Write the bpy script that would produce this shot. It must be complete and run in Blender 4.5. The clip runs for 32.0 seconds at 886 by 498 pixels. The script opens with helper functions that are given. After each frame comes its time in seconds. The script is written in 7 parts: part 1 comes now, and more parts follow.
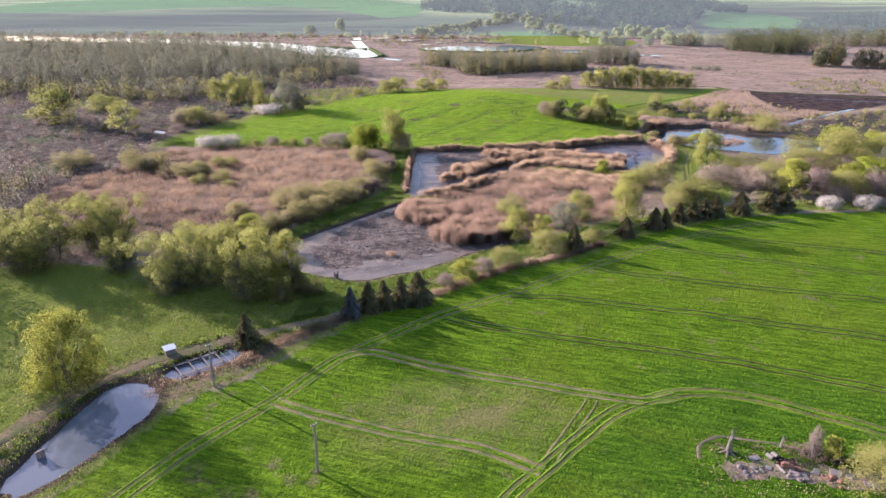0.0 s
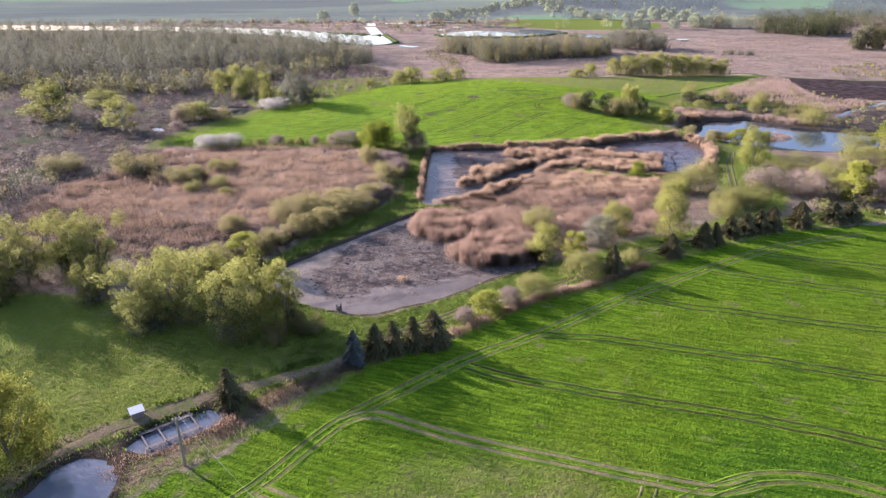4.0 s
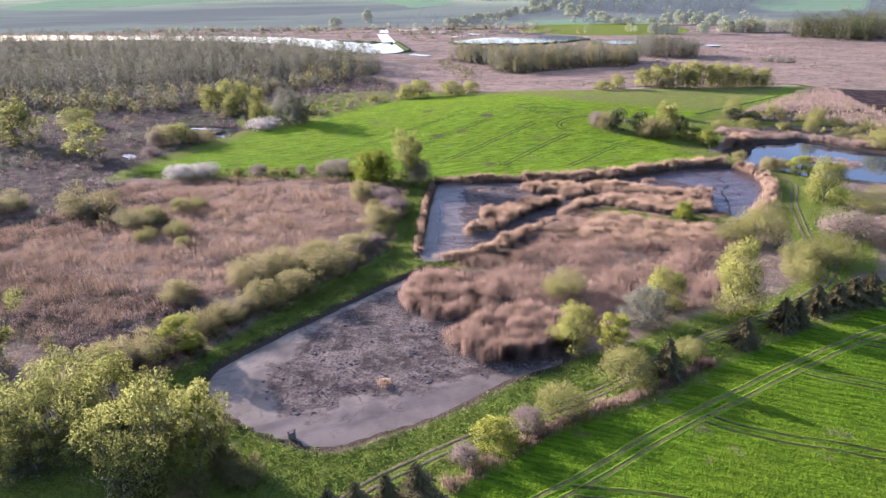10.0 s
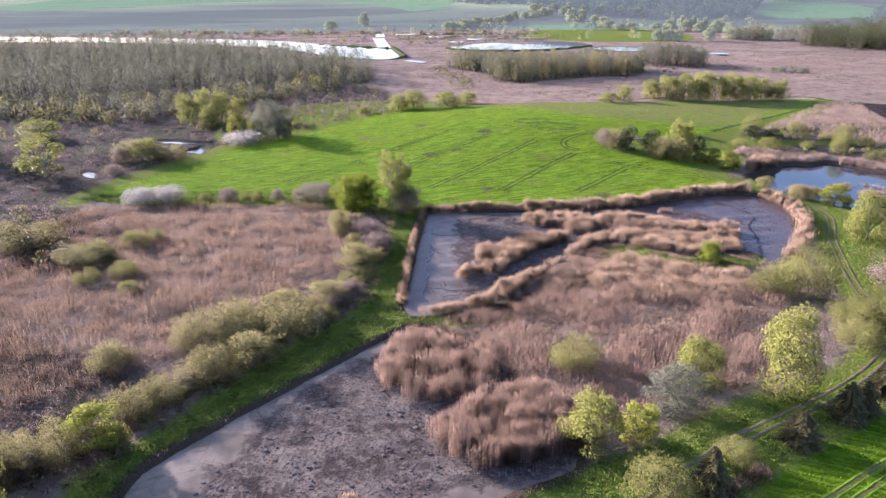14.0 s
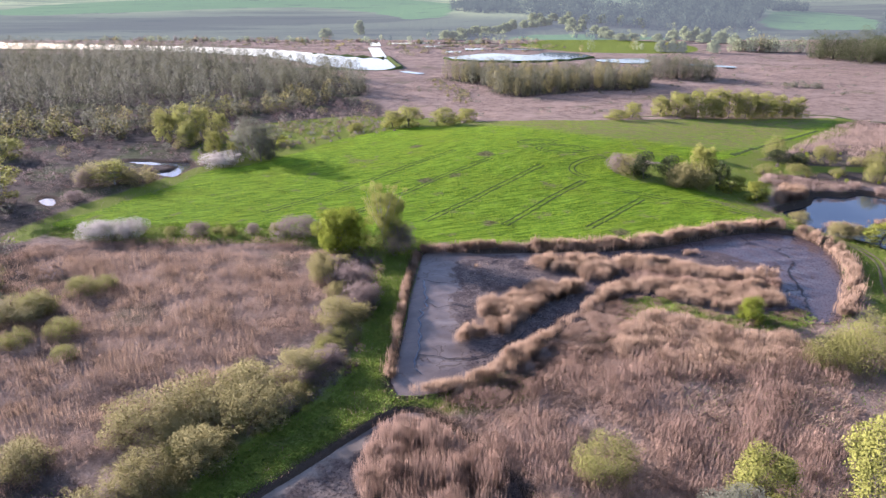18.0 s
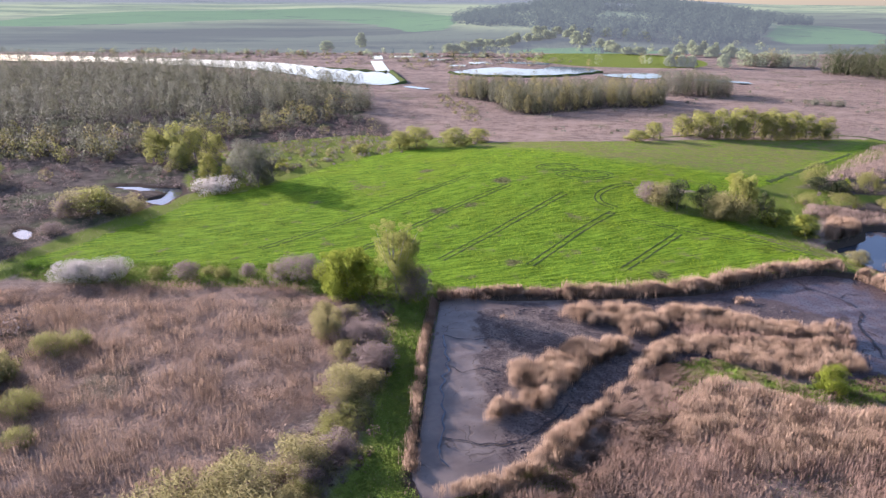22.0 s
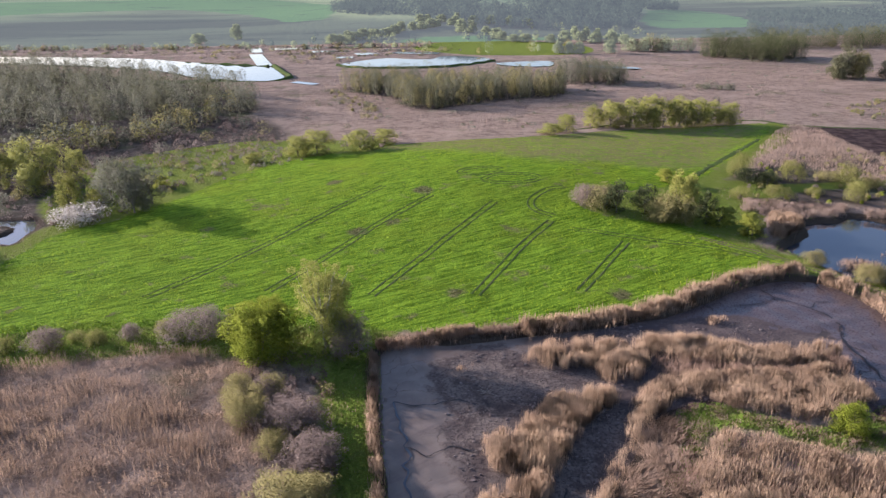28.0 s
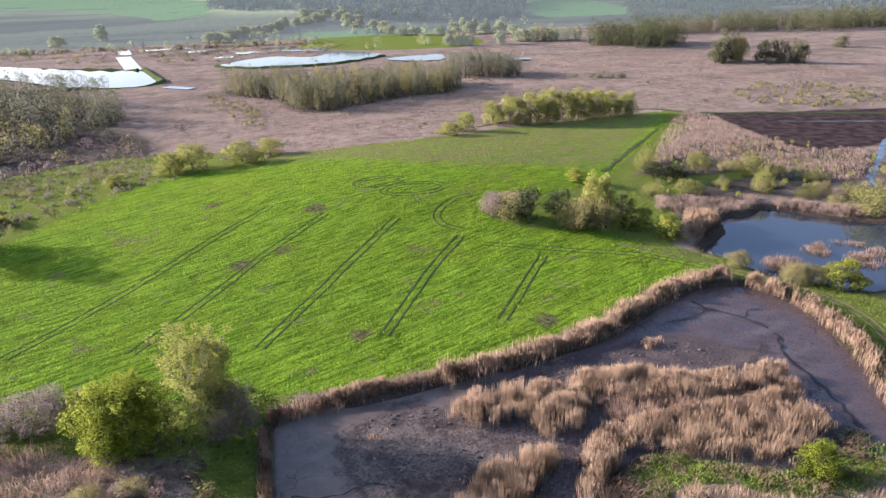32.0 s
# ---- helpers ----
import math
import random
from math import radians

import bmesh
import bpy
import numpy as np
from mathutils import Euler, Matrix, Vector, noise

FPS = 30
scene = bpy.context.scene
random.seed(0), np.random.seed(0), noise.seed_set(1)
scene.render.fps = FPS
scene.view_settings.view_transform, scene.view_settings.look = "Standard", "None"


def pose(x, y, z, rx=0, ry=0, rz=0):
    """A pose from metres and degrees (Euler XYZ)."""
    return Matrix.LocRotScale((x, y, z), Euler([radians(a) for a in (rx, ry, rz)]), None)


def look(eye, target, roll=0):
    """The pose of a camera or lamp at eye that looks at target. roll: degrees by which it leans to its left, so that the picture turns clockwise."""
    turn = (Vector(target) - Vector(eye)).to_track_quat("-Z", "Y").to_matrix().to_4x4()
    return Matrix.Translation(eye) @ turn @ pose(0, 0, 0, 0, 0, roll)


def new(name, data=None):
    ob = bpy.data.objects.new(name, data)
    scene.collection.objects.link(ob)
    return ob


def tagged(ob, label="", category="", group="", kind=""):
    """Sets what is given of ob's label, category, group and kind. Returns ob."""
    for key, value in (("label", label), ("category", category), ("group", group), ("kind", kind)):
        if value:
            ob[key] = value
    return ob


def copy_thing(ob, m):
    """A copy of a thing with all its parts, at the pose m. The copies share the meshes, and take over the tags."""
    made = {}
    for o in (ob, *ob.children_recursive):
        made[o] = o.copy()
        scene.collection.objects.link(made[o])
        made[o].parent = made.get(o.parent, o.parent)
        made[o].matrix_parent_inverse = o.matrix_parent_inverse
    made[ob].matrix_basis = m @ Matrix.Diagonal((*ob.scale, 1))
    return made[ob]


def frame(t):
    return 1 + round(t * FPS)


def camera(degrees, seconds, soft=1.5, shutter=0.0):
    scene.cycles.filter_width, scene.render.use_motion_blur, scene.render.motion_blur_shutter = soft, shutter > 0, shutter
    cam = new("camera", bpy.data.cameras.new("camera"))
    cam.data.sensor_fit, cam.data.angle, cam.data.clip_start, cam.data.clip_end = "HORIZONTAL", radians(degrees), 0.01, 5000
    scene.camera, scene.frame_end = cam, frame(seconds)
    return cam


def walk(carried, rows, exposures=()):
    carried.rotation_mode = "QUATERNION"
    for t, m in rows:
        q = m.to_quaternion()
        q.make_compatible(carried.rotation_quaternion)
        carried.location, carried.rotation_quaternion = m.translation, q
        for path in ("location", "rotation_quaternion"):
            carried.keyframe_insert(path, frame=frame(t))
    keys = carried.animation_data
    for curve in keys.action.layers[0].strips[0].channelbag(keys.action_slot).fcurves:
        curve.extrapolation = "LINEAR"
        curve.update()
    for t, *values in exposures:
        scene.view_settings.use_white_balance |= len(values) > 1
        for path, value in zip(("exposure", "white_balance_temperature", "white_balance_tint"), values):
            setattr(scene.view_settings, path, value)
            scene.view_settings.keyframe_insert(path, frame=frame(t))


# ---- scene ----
# ---- camera ----
cam = camera(67.4, 32.0, 1.4)
PATH = [
    (0, (16.29, -2.02, 61.32), (20.01, 91.07, 25.0), 0.30),
    (0.5, (16.35, 0.9, 61.29), (19.62, 93.89, 24.66), -0.00),
    (1, (16.44, 3.61, 61.23), (19.27, 96.52, 24.36), -0.24),
    (1.5, (16.56, 6.35, 61.23), (18.97, 99.17, 24.12), -0.45),
    (2, (16.69, 9.14, 61.29), (18.69, 101.87, 23.93), -0.59),
    (2.5, (16.71, 11.93, 61.4), (18.39, 104.57, 23.79), -0.58),
    (3, (16.6, 14.81, 61.53), (18.1, 107.34, 23.65), -0.47),
    (3.5, (16.47, 17.79, 61.65), (17.9, 110.22, 23.5), -0.34),
    (5.5, (18.52, 31.05, 61.42), (18.15, 123.11, 22.36), -1.17),
    (6, (18.91, 34.67, 61.37), (18.22, 126.71, 22.27), -1.21),
    (6.5, (19.25, 38.07, 61.28), (18.29, 130.11, 22.18), -1.26),
    (7, (19.51, 41.21, 61.21), (18.39, 133.26, 22.16), -1.27),
    (7.5, (19.78, 44.3, 61.2), (18.51, 136.41, 22.27), -1.24),
    (8, (20.09, 47.58, 61.12), (18.64, 139.76, 22.4), -1.22),
    (8.5, (20.39, 50.92, 60.9), (18.8, 143.22, 22.43), -1.27),
    (9, (20.61, 54.14, 60.76), (19.0, 146.53, 22.54), -1.24),
    (9.5, (20.83, 57.21, 60.86), (19.21, 149.69, 22.84), -1.11),
    (10, (21.09, 60.27, 60.99), (19.48, 152.83, 23.17), -1.03),
    (10.5, (21.38, 63.32, 61.01), (19.78, 155.95, 23.36), -1.03),
    (11, (21.7, 66.4, 61.01), (20.07, 159.08, 23.5), -1.01),
    (11.5, (21.95, 69.59, 61.07), (20.33, 162.32, 23.66), -0.92),
    (12, (22.12, 72.78, 61.12), (20.58, 165.53, 23.77), -0.80),
    (12.5, (22.29, 75.9, 61.15), (20.81, 168.65, 23.78), -0.72),
    (13, (22.45, 79.09, 61.17), (21.0, 171.82, 23.75), -0.66),
    (13.5, (22.57, 82.41, 61.18), (21.2, 175.13, 23.73), -0.59),
    (14, (22.71, 85.73, 61.17), (21.42, 178.44, 23.72), -0.55),
    (14.5, (22.82, 88.88, 61.19), (21.62, 181.6, 23.76), -0.56),
    (16.5, (23.06, 101.45, 61.68), (22.12, 194.25, 24.44), -0.39),
    (17, (22.86, 104.11, 61.65), (21.99, 197.02, 24.68), -0.28),
    (17.5, (22.64, 107.13, 61.65), (21.85, 200.14, 24.93), -0.16),
    (18, (22.33, 110.14, 61.7), (21.64, 203.23, 25.18), -0.06),
    (18.5, (21.95, 113.04, 61.79), (21.34, 206.18, 25.42), 0.01),
    (19, (21.41, 115.88, 61.85), (20.92, 209.08, 25.6), 0.12),
    (19.5, (20.71, 118.61, 61.91), (20.42, 211.86, 25.8), 0.24),
    (20, (20.02, 121.23, 61.96), (19.82, 214.56, 26.04), 0.29),
    (20.5, (19.32, 123.83, 61.99), (19.11, 217.24, 26.31), 0.27),
    (21, (18.6, 126.34, 62.05), (18.35, 219.84, 26.58), 0.24),
    (21.5, (17.91, 128.69, 62.09), (17.59, 222.27, 26.85), 0.21),
    (22, (17.41, 131.0, 62.06), (16.9, 224.67, 27.04), 0.16),
    (22.5, (16.92, 133.41, 62.01), (16.17, 227.14, 27.15), 0.11),
    (23, (16.27, 135.82, 62.03), (15.36, 229.58, 27.28), 0.05),
    (23.5, (15.69, 137.99, 62.14), (14.59, 231.76, 27.4), -0.02),
    (24, (15.07, 139.8, 62.31), (13.86, 233.54, 27.51), -0.02),
    (24.5, (14.32, 141.61, 62.55), (13.09, 235.31, 27.62), -0.03),
    (25, (13.57, 143.95, 62.71), (12.25, 237.58, 27.61), -0.10),
    (25.5, (12.88, 146.56, 62.72), (11.43, 240.11, 27.42), -0.17),
    (26.9, (10.71, 152.83, 62.13), (9.09, 246.18, 26.29), -0.45),
    (27.5, (9.78, 155.52, 61.87), (13.08, 248.73, 25.81), -0.57),
    (28, (9.76, 158.17, 61.73), (25.31, 249.96, 25.22), -0.27),
    (28.5, (10.1, 160.96, 61.46), (30.87, 251.62, 24.73), -0.24),
    (29, (10.68, 163.6, 61.23), (34.17, 253.53, 24.33), -0.43),
    (29.5, (11.32, 165.98, 61.14), (36.53, 255.39, 24.14), -0.69),
    (30, (11.78, 168.19, 61.14), (38.36, 257.17, 24.05), -0.89),
    (30.5, (12.19, 170.36, 61.27), (39.8, 258.98, 24.06), -1.02),
    (31, (12.71, 172.62, 61.42), (41.1, 260.95, 24.11), -1.07),
    (31.5, (13.46, 175.19, 61.47), (42.43, 263.28, 24.04), -1.11),
    (32, (14.57, 178.18, 61.43), (43.97, 266.05, 23.83), -1.24),
]
walk(cam, [(t, look(eye, target, roll)) for t, eye, target, roll in PATH], [(0, 1.04, 5850, 31), (7, 1.06, 5650, 33), (14, 1.05, 5550, 34), (22, 0.89, 5600, 34), (25.5, 0.85, 5620, 33), (27.6, 0.60, 5750, 27), (28.1, 0.62, 5750, 27), (29, 0.87, 5750, 27), (32, 0.89, 5800, 27)])

# ---- light: low evening sun ahead and to the west ----
SUN_AZ, SUN_EL = math.atan2(-0.80, 0.60), radians(17)
world = bpy.data.worlds.new("world")
scene.world = world
world.use_nodes = True
wn = world.node_tree
sky = wn.nodes.new("ShaderNodeTexSky")
sky.sky_type, sky.sun_disc = "NISHITA", False
sky.sun_elevation, sky.sun_rotation = SUN_EL, SUN_AZ % (2 * math.pi)
sky.air_density, sky.dust_density, sky.ozone_density = 1.0, 1.0, 1.0
wn.links.new(sky.outputs[0], wn.nodes["Background"].inputs[0])
wn.nodes["Background"].inputs[1].default_value = 0.15
sun = new("sun", bpy.data.lights.new("sun", "SUN"))
sun.data.energy, sun.data.angle, sun.data.color = 5.0, radians(0.6), (1.0, 0.90, 0.76)
sun_way = Vector((math.sin(SUN_AZ) * math.cos(SUN_EL), math.cos(SUN_AZ) * math.cos(SUN_EL), math.sin(SUN_EL)))
sun.matrix_world = look(sun_way * 500, (0, 0, 0))

# ---- small tools ----
rng = np.random.default_rng(11)


def dense(points, step=1.5, closed=True):
    """A smooth line through the points."""
    p = np.array(points, float)
    n = len(p)
    out = []
    for i in range(n if closed else n - 1):
        if closed:
            a, b, c, d = p[i - 1], p[i], p[(i + 1) % n], p[(i + 2) % n]
        else:
            a, b, c, d = p[max(i - 1, 0)], p[i], p[i + 1], p[min(i + 2, n - 1)]
        k = max(1, int(np.hypot(*(c - b)) / step))
        t = (np.arange(k) / k)[:, None]
        out.append(0.5 * (2 * b + (c - a) * t + (2 * a - 5 * b + 4 * c - d) * t**2 + (3 * b - a - 3 * c + d) * t**3))
    if not closed:
        out.append(p[-1:])
    return np.concatenate(out)


def line_distance(x, y, line, closed=False):
    """Distance to a line in plan, for arrays."""
    best = np.full(x.shape, 1e9)
    pairs = zip(line, np.roll(line, -1, 0)) if closed else zip(line[:-1], line[1:])
    for a, b in pairs:
        d = b - a
        u = np.clip(((x - a[0]) * d[0] + (y - a[1]) * d[1]) / max(d @ d, 1e-9), 0, 1)
        best = np.minimum(best, (x - a[0] - u * d[0]) ** 2 + (y - a[1] - u * d[1]) ** 2)
    return np.sqrt(best)


def inside(x, y, line):
    got = np.zeros(x.shape, bool)
    for (ax, ay), (bx, by) in zip(line, np.roll(line, -1, 0)):
        if ay != by:
            got ^= ((ay > y) != (by > y)) & (x < (bx - ax) * (y - ay) / (by - ay) + ax)
    return got


def depth_in(x, y, line, reach=12.0):
    """How deep a place lies inside an outline (negative outside), held within the reach."""
    out = np.full(x.shape, -reach)
    lo, hi = line.min(0) - reach, line.max(0) + reach
    near = (x > lo[0]) & (x < hi[0]) & (y > lo[1]) & (y < hi[1])
    if near.any():
        d = line_distance(x[near], y[near], line, True)
        out[near] = np.clip(np.where(inside(x[near], y[near], line), d, -d), -reach, reach)
    return out


def ease(a, b, v):
    t = np.clip((v - a) / (b - a), 0, 1)
    return t * t * (3 - 2 * t)


def waves(x, y, size, seed=0):
    """Cheap smooth unevenness between about -1 and 1."""
    r = np.random.default_rng(seed)
    out = np.zeros(np.shape(x))
    for k in range(7):
        a, ph, s = r.uniform(0, 6.28), r.uniform(0, 6.28), size * r.uniform(0.5, 1.6)
        out = out + np.sin((x * math.cos(a) + y * math.sin(a)) * 6.28 / s + ph)
    return out / 3.0


# ---- plan: outlines in metres ----
POND_NEAR = dense([(15, 198), (10.5, 194), (0.5, 182.5), (-7.8, 172.6), (-14.9, 164), (-19.5, 157.5), (-19.5, 151.5), (-14, 144.5), (-7, 139.8), (-2, 138), (3, 136.5), (11, 140), (20, 145), (30, 153), (40, 159), (38, 168), (30, 184), (21, 196)])
POND_FAR = dense([(16, 265), (14, 228), (13, 205), (20, 203), (27, 208), (36, 217), (48, 228), (58, 238), (70, 240), (84, 236), (97, 228), (107, 237), (113, 250), (119, 266), (116, 279), (103, 281), (85, 274), (72, 269), (51, 267), (31, 266)])
FISH_POND = dense([(-40, 71), (-39.4, 74.4), (-38.8, 79), (-37.8, 84), (-37, 88.5), (-35.8, 93.6), (-32.6, 96.4), (-28, 95), (-25.8, 91.3), (-25.8, 86.5), (-28, 81), (-30.4, 75.5), (-33, 71.5), (-36, 68.5)])
CAGE_POND = dense([(-28, 98), (-24, 103), (-18, 107), (-15, 104), (-18, 101), (-23, 96)])
POND_EAST = dense([(119.5, 296.5), (121, 299.5), (126, 302.5), (131.5, 305.5), (134, 308), (138, 314.5), (144, 316), (149, 314.8), (156, 318), (161.5, 313.4), (166, 305.5), (172, 299.8), (180, 293), (195, 280), (180, 262), (160, 258), (144, 266), (138, 266.9), (133.7, 269.3), (130.5, 275), (126, 278.1), (123.5, 283.7), (122, 291)], 1.0)
POOL_WEST = dense([(-103, 361), (-97, 361), (-88, 359), (-82, 358.5), (-76.5, 358), (-73, 350.5), (-74, 342), (-74.7, 336.5), (-83, 342), (-78.5, 347), (-81.5, 352.5), (-88, 354), (-95, 356)], 1.0)
POOL_SMALL = dense([(-107, 313), (-102, 310.5), (-98, 303), (-102, 304.5), (-106, 309)], 1.0)
RESERVOIR = dense([(-700, 905), (-460, 872), (-343, 858), (-208, 808), (-129, 752), (-90, 700), (-70, 676), (-50, 668), (-23, 672), (-38, 755), (-70, 776), (-120, 817), (-178, 862), (-300, 905), (-430, 935), (-700, 985)], 12)
LAKE = dense([(22, 762), (35, 742), (61, 730), (93, 728), (118, 738), (158, 770), (158, 798), (148, 813), (123, 820), (114, 802), (102, 791), (83, 800), (69, 811), (44, 793)], 8)
LAKE_EAST = dense([(158, 745), (206, 755), (196, 716), (170, 722)], 10)
LAKE_STRIP = dense([(225, 712), (262, 690), (262, 680), (228, 698)], 10)
WATERS = [FISH_POND, CAGE_POND, POND_EAST, POOL_WEST, POOL_SMALL, RESERVOIR, LAKE, LAKE_EAST, LAKE_STRIP]
FIELD_NEAR = dense([(-34, 64), (-28, 74), (-24, 83), (-20, 90), (-14, 95), (-7, 103), (3, 115), (11, 121), (20, 126), (37, 140), (52, 146), (70, 159), (89, 170), (116, 180), (157, 183), (300, 190), (400, 60), (300, -200), (-100, -200), (-80, 0)], 3)
FIELD_HILL = dense([(-88, 284), (-82, 300), (-70, 326), (-65, 342), (-50, 353), (-36, 371), (-26, 387), (-6, 405), (30, 418), (80, 423), (137, 443), (190, 448), (218, 447), (185, 407), (150, 374), (134, 358), (118, 347), (100, 341), (89, 345), (79, 334), (84, 323), (103, 313), (111, 297), (115, 288), (103, 285), (82, 277), (54, 271), (29, 270), (16, 273), (2, 277), (-24, 282), (-59, 284)], 3)
BANK_WEST = dense([(5, 282), (7, 262), (7.5, 240), (7, 222), (7, 212), (4, 203), (-1, 195.5), (-6, 189), (-11, 181), (-15, 173), (-20, 164), (-26, 154), (-22, 147), (-19.5, 150), (-20.2, 157.5), (-15.5, 164.5), (-8.3, 173), (0, 183), (10, 195), (15, 198.5), (22, 199), (34, 203), (32, 207), (24, 204), (13, 204), (14, 228), (16, 264), (17, 272)])
DAM_SOUTH = dense([(-9, 117), (-9, 130), (-13, 142), (-2, 137), (4, 135), (12, 139), (22, 145), (32, 153), (44, 160), (60, 166), (78, 176), (86, 174), (70, 161), (50, 148), (36, 142), (20, 132), (4, 122), (-4, 117)], 2)
MEADOW = dense([(-150, 90), (-140, 134), (-80, 147), (-62, 147), (-37, 143), (-24, 146), (-14, 140), (-9, 130), (-6, 118), (-18, 111), (-28, 105), (-35, 98), (-40, 90), (-42, 80), (-47, 60), (-120, 40)], 3)
GREEN_EAST = dense([(113, 285), (120, 283), (126, 273), (128, 262), (122, 248), (112, 225), (106, 200), (112, 192), (120, 205), (132, 232), (140, 255), (134, 270), (124, 284), (112, 303), (104, 312), (98, 316)], 3)
GREEN_HEDGE = dense([(-86, 284), (-84, 276), (-50, 271), (-22, 271), (-6, 265), (6, 262), (17, 272), (4, 280), (-24, 285), (-59, 287)], 3)
GREEN_NOSE = dense([(79, 333), (86, 320), (104, 310), (114, 302), (124, 312), (134, 328), (160, 340), (210, 345), (212, 350), (160, 348), (140, 352), (118, 348), (96, 340)], 3)
GREEN_NW = dense([(-64, 348), (-36, 376), (-4, 402), (34, 418), (32, 428), (18, 440), (-30, 452), (-75, 425), (-82, 380)], 4)
GREEN_MARSH = dense([(55, 228), (60, 238), (66, 240), (72, 235.4), (80, 230.4), (88, 232), (95, 235), (97, 230), (90, 225), (80, 225), (75, 227.4), (71, 231), (64, 233), (58, 227.6), (56, 224), (51, 219), (49, 221)], 2)
DEEP_GREEN = dense([(27, 71), (40, 86), (52, 93), (66, 99), (86, 93), (110, 100), (170, 110), (260, 60), (200, -60), (60, -60), (10, 20)], 3)
LANE_BANK = dense([(-54, 64), (-48, 74), (-45, 84), (-42.5, 92), (-38, 99), (-31, 104), (-18, 111.5), (-14, 108.5), (-22, 103.6), (-28.6, 99.6), (-34, 97.6), (-37, 88), (-39, 79), (-41, 71), (-46, 62)], 2)
DRY_BANK = dense([(-33, 98.6), (-28, 97.4), (-25, 95.4), (-21, 96.4), (-16.5, 101), (-12, 106), (-4, 114), (0, 118), (2, 117), (-4, 110), (-10, 103), (-15, 97.5), (-20, 92.5), (-24, 88.5), (-25.4, 92)], 2)
PEAT = dense([(231, 437), (227, 410), (221, 381), (220.5, 364), (237.8, 359.7), (258, 362), (300, 385), (335, 405), (272, 425)], 3)
PASTURE = dense([(500, 1165), (592, 1145), (720, 1195), (834, 1600), (640, 1440)], 30)
PASTURE_WEST = dense([(-900, 1500), (-553, 1540), (-332, 1900), (-40, 1330), (10, 1330), (60, 2100), (-300, 2400), (-1000, 2200)], 60)
GREEN_FAR = dense([(105, 925), (128, 862), (160, 828), (215, 812), (270, 820), (300, 885), (290, 960), (240, 1000), (150, 1000)], 20)
PASTURE_MID = dense([(140, 930), (290, 930), (300, 1045), (150, 1075), (100, 1010)], 30)
REED_WEST = dense([(-84, 268), (-48, 273), (-22, 272.5), (-6, 264), (0, 250), (-2, 236), (-4, 222), (-12, 208), (-20, 195), (-30, 182), (-44, 172), (-62, 167), (-90, 175), (-102, 215), (-92, 240)], 3)
REED_EAST = dense([(16, 197), (10, 185), (12, 180), (20, 177), (25, 175), (18, 166), (23, 160), (29, 158), (38, 160), (44, 164), (52, 170), (66, 175), (78, 181), (86, 196), (92, 214), (88, 221), (74, 222), (62, 226), (55, 224.5), (48, 222), (41, 213.5), (36, 206)], 3)
REED_RIDGE = dense([(16.5, 203.4), (25.7, 206.6), (30.6, 212.4), (36, 219), (41, 223.6), (47, 229.4), (52.6, 237.6), (55.4, 241.6), (61, 246.4), (70, 247), (82, 246), (92, 244.6), (94, 238.4), (93, 236), (89, 233.6), (80, 231.4), (76, 233.8), (70, 237), (66, 240.6), (62.4, 240.6), (59, 239), (51, 232), (42, 221.6), (40.3, 217.6), (35.6, 210.6), (25.5, 202.6)], 1.5)
ISLAND_A = dense([(23.8, 219), (27, 220.4), (32, 222.6), (36, 224.6), (34.4, 227), (30, 226.4), (25, 223.4)], 1)
ISLAND_SPUR = dense([(28.4, 230.4), (32, 228.4), (35, 229), (36, 234), (32.5, 236.4), (28.8, 235)], 1)
ISLAND_B = dense([(33, 228), (36, 227.4), (39.4, 230.4), (45, 236.4), (50, 241), (53, 243), (51, 246), (45, 245), (40, 243), (34.6, 238), (33, 233)], 1)
ISLAND_C = dense([(41.6, 257), (44, 254.8), (47.4, 252.8), (52.4, 253), (52.8, 248.6), (56, 247.4), (59.6, 249), (63.4, 254.6), (60, 258.6), (54, 261), (46, 261)], 1)
ISLAND_D = dense([(62.5, 254), (68, 252), (74, 249.6), (85, 246.4), (95, 247.4), (98, 250), (91, 251.6), (85, 253), (76, 257.6), (66, 260), (62.6, 258)], 1)
CRUST_NEAR = dense([(11, 190), (1, 179), (-5.6, 171.4), (-7.4, 163), (-10.2, 157), (-11.4, 151), (-7.7, 146), (-2.4, 143.6), (7.3, 149), (13.6, 151.5), (21.7, 154), (30, 156), (40, 160), (37, 170), (28, 184), (14, 196)], 1.5)
CRUST_FAR = dense([(27, 262), (25.6, 255), (23.8, 235), (26, 217), (27.6, 208), (34, 204), (60, 238), (92, 230), (95, 238), (93.4, 250), (100, 256), (92.5, 261), (88.6, 268), (70, 267), (50, 263), (42, 261)], 1.5)
REED_TUFT = dense([(28.5, 256.5), (31.5, 256.5), (32, 258), (29, 258.4)], 1)
REED_TUFT_EAST = dense([(81, 264), (85, 264), (86, 266.5), (82, 267)], 1)
REED_TUFT_NEAR = dense([(7, 150.5), (10, 150.5), (10.5, 153), (7.5, 153)], 1)
WOOD_WEST = dense([(-480, 480), (-270, 440), (-200, 430), (-158, 449), (-103, 480), (-40, 515), (-27, 530), (-50, 610), (-130, 700), (-250, 770), (-480, 800)], 10)
WOOD_MID = dense([(20, 602), (34, 584), (48, 565), (50, 541), (57, 521), (67, 517), (81, 527), (98, 536), (119, 545), (151, 553), (160, 592), (120, 604), (60, 614), (30, 628)], 6)
WOOD_MID_EAST = dense([(164, 608), (187, 595), (207, 592), (222, 612), (200, 628), (172, 624)], 6)
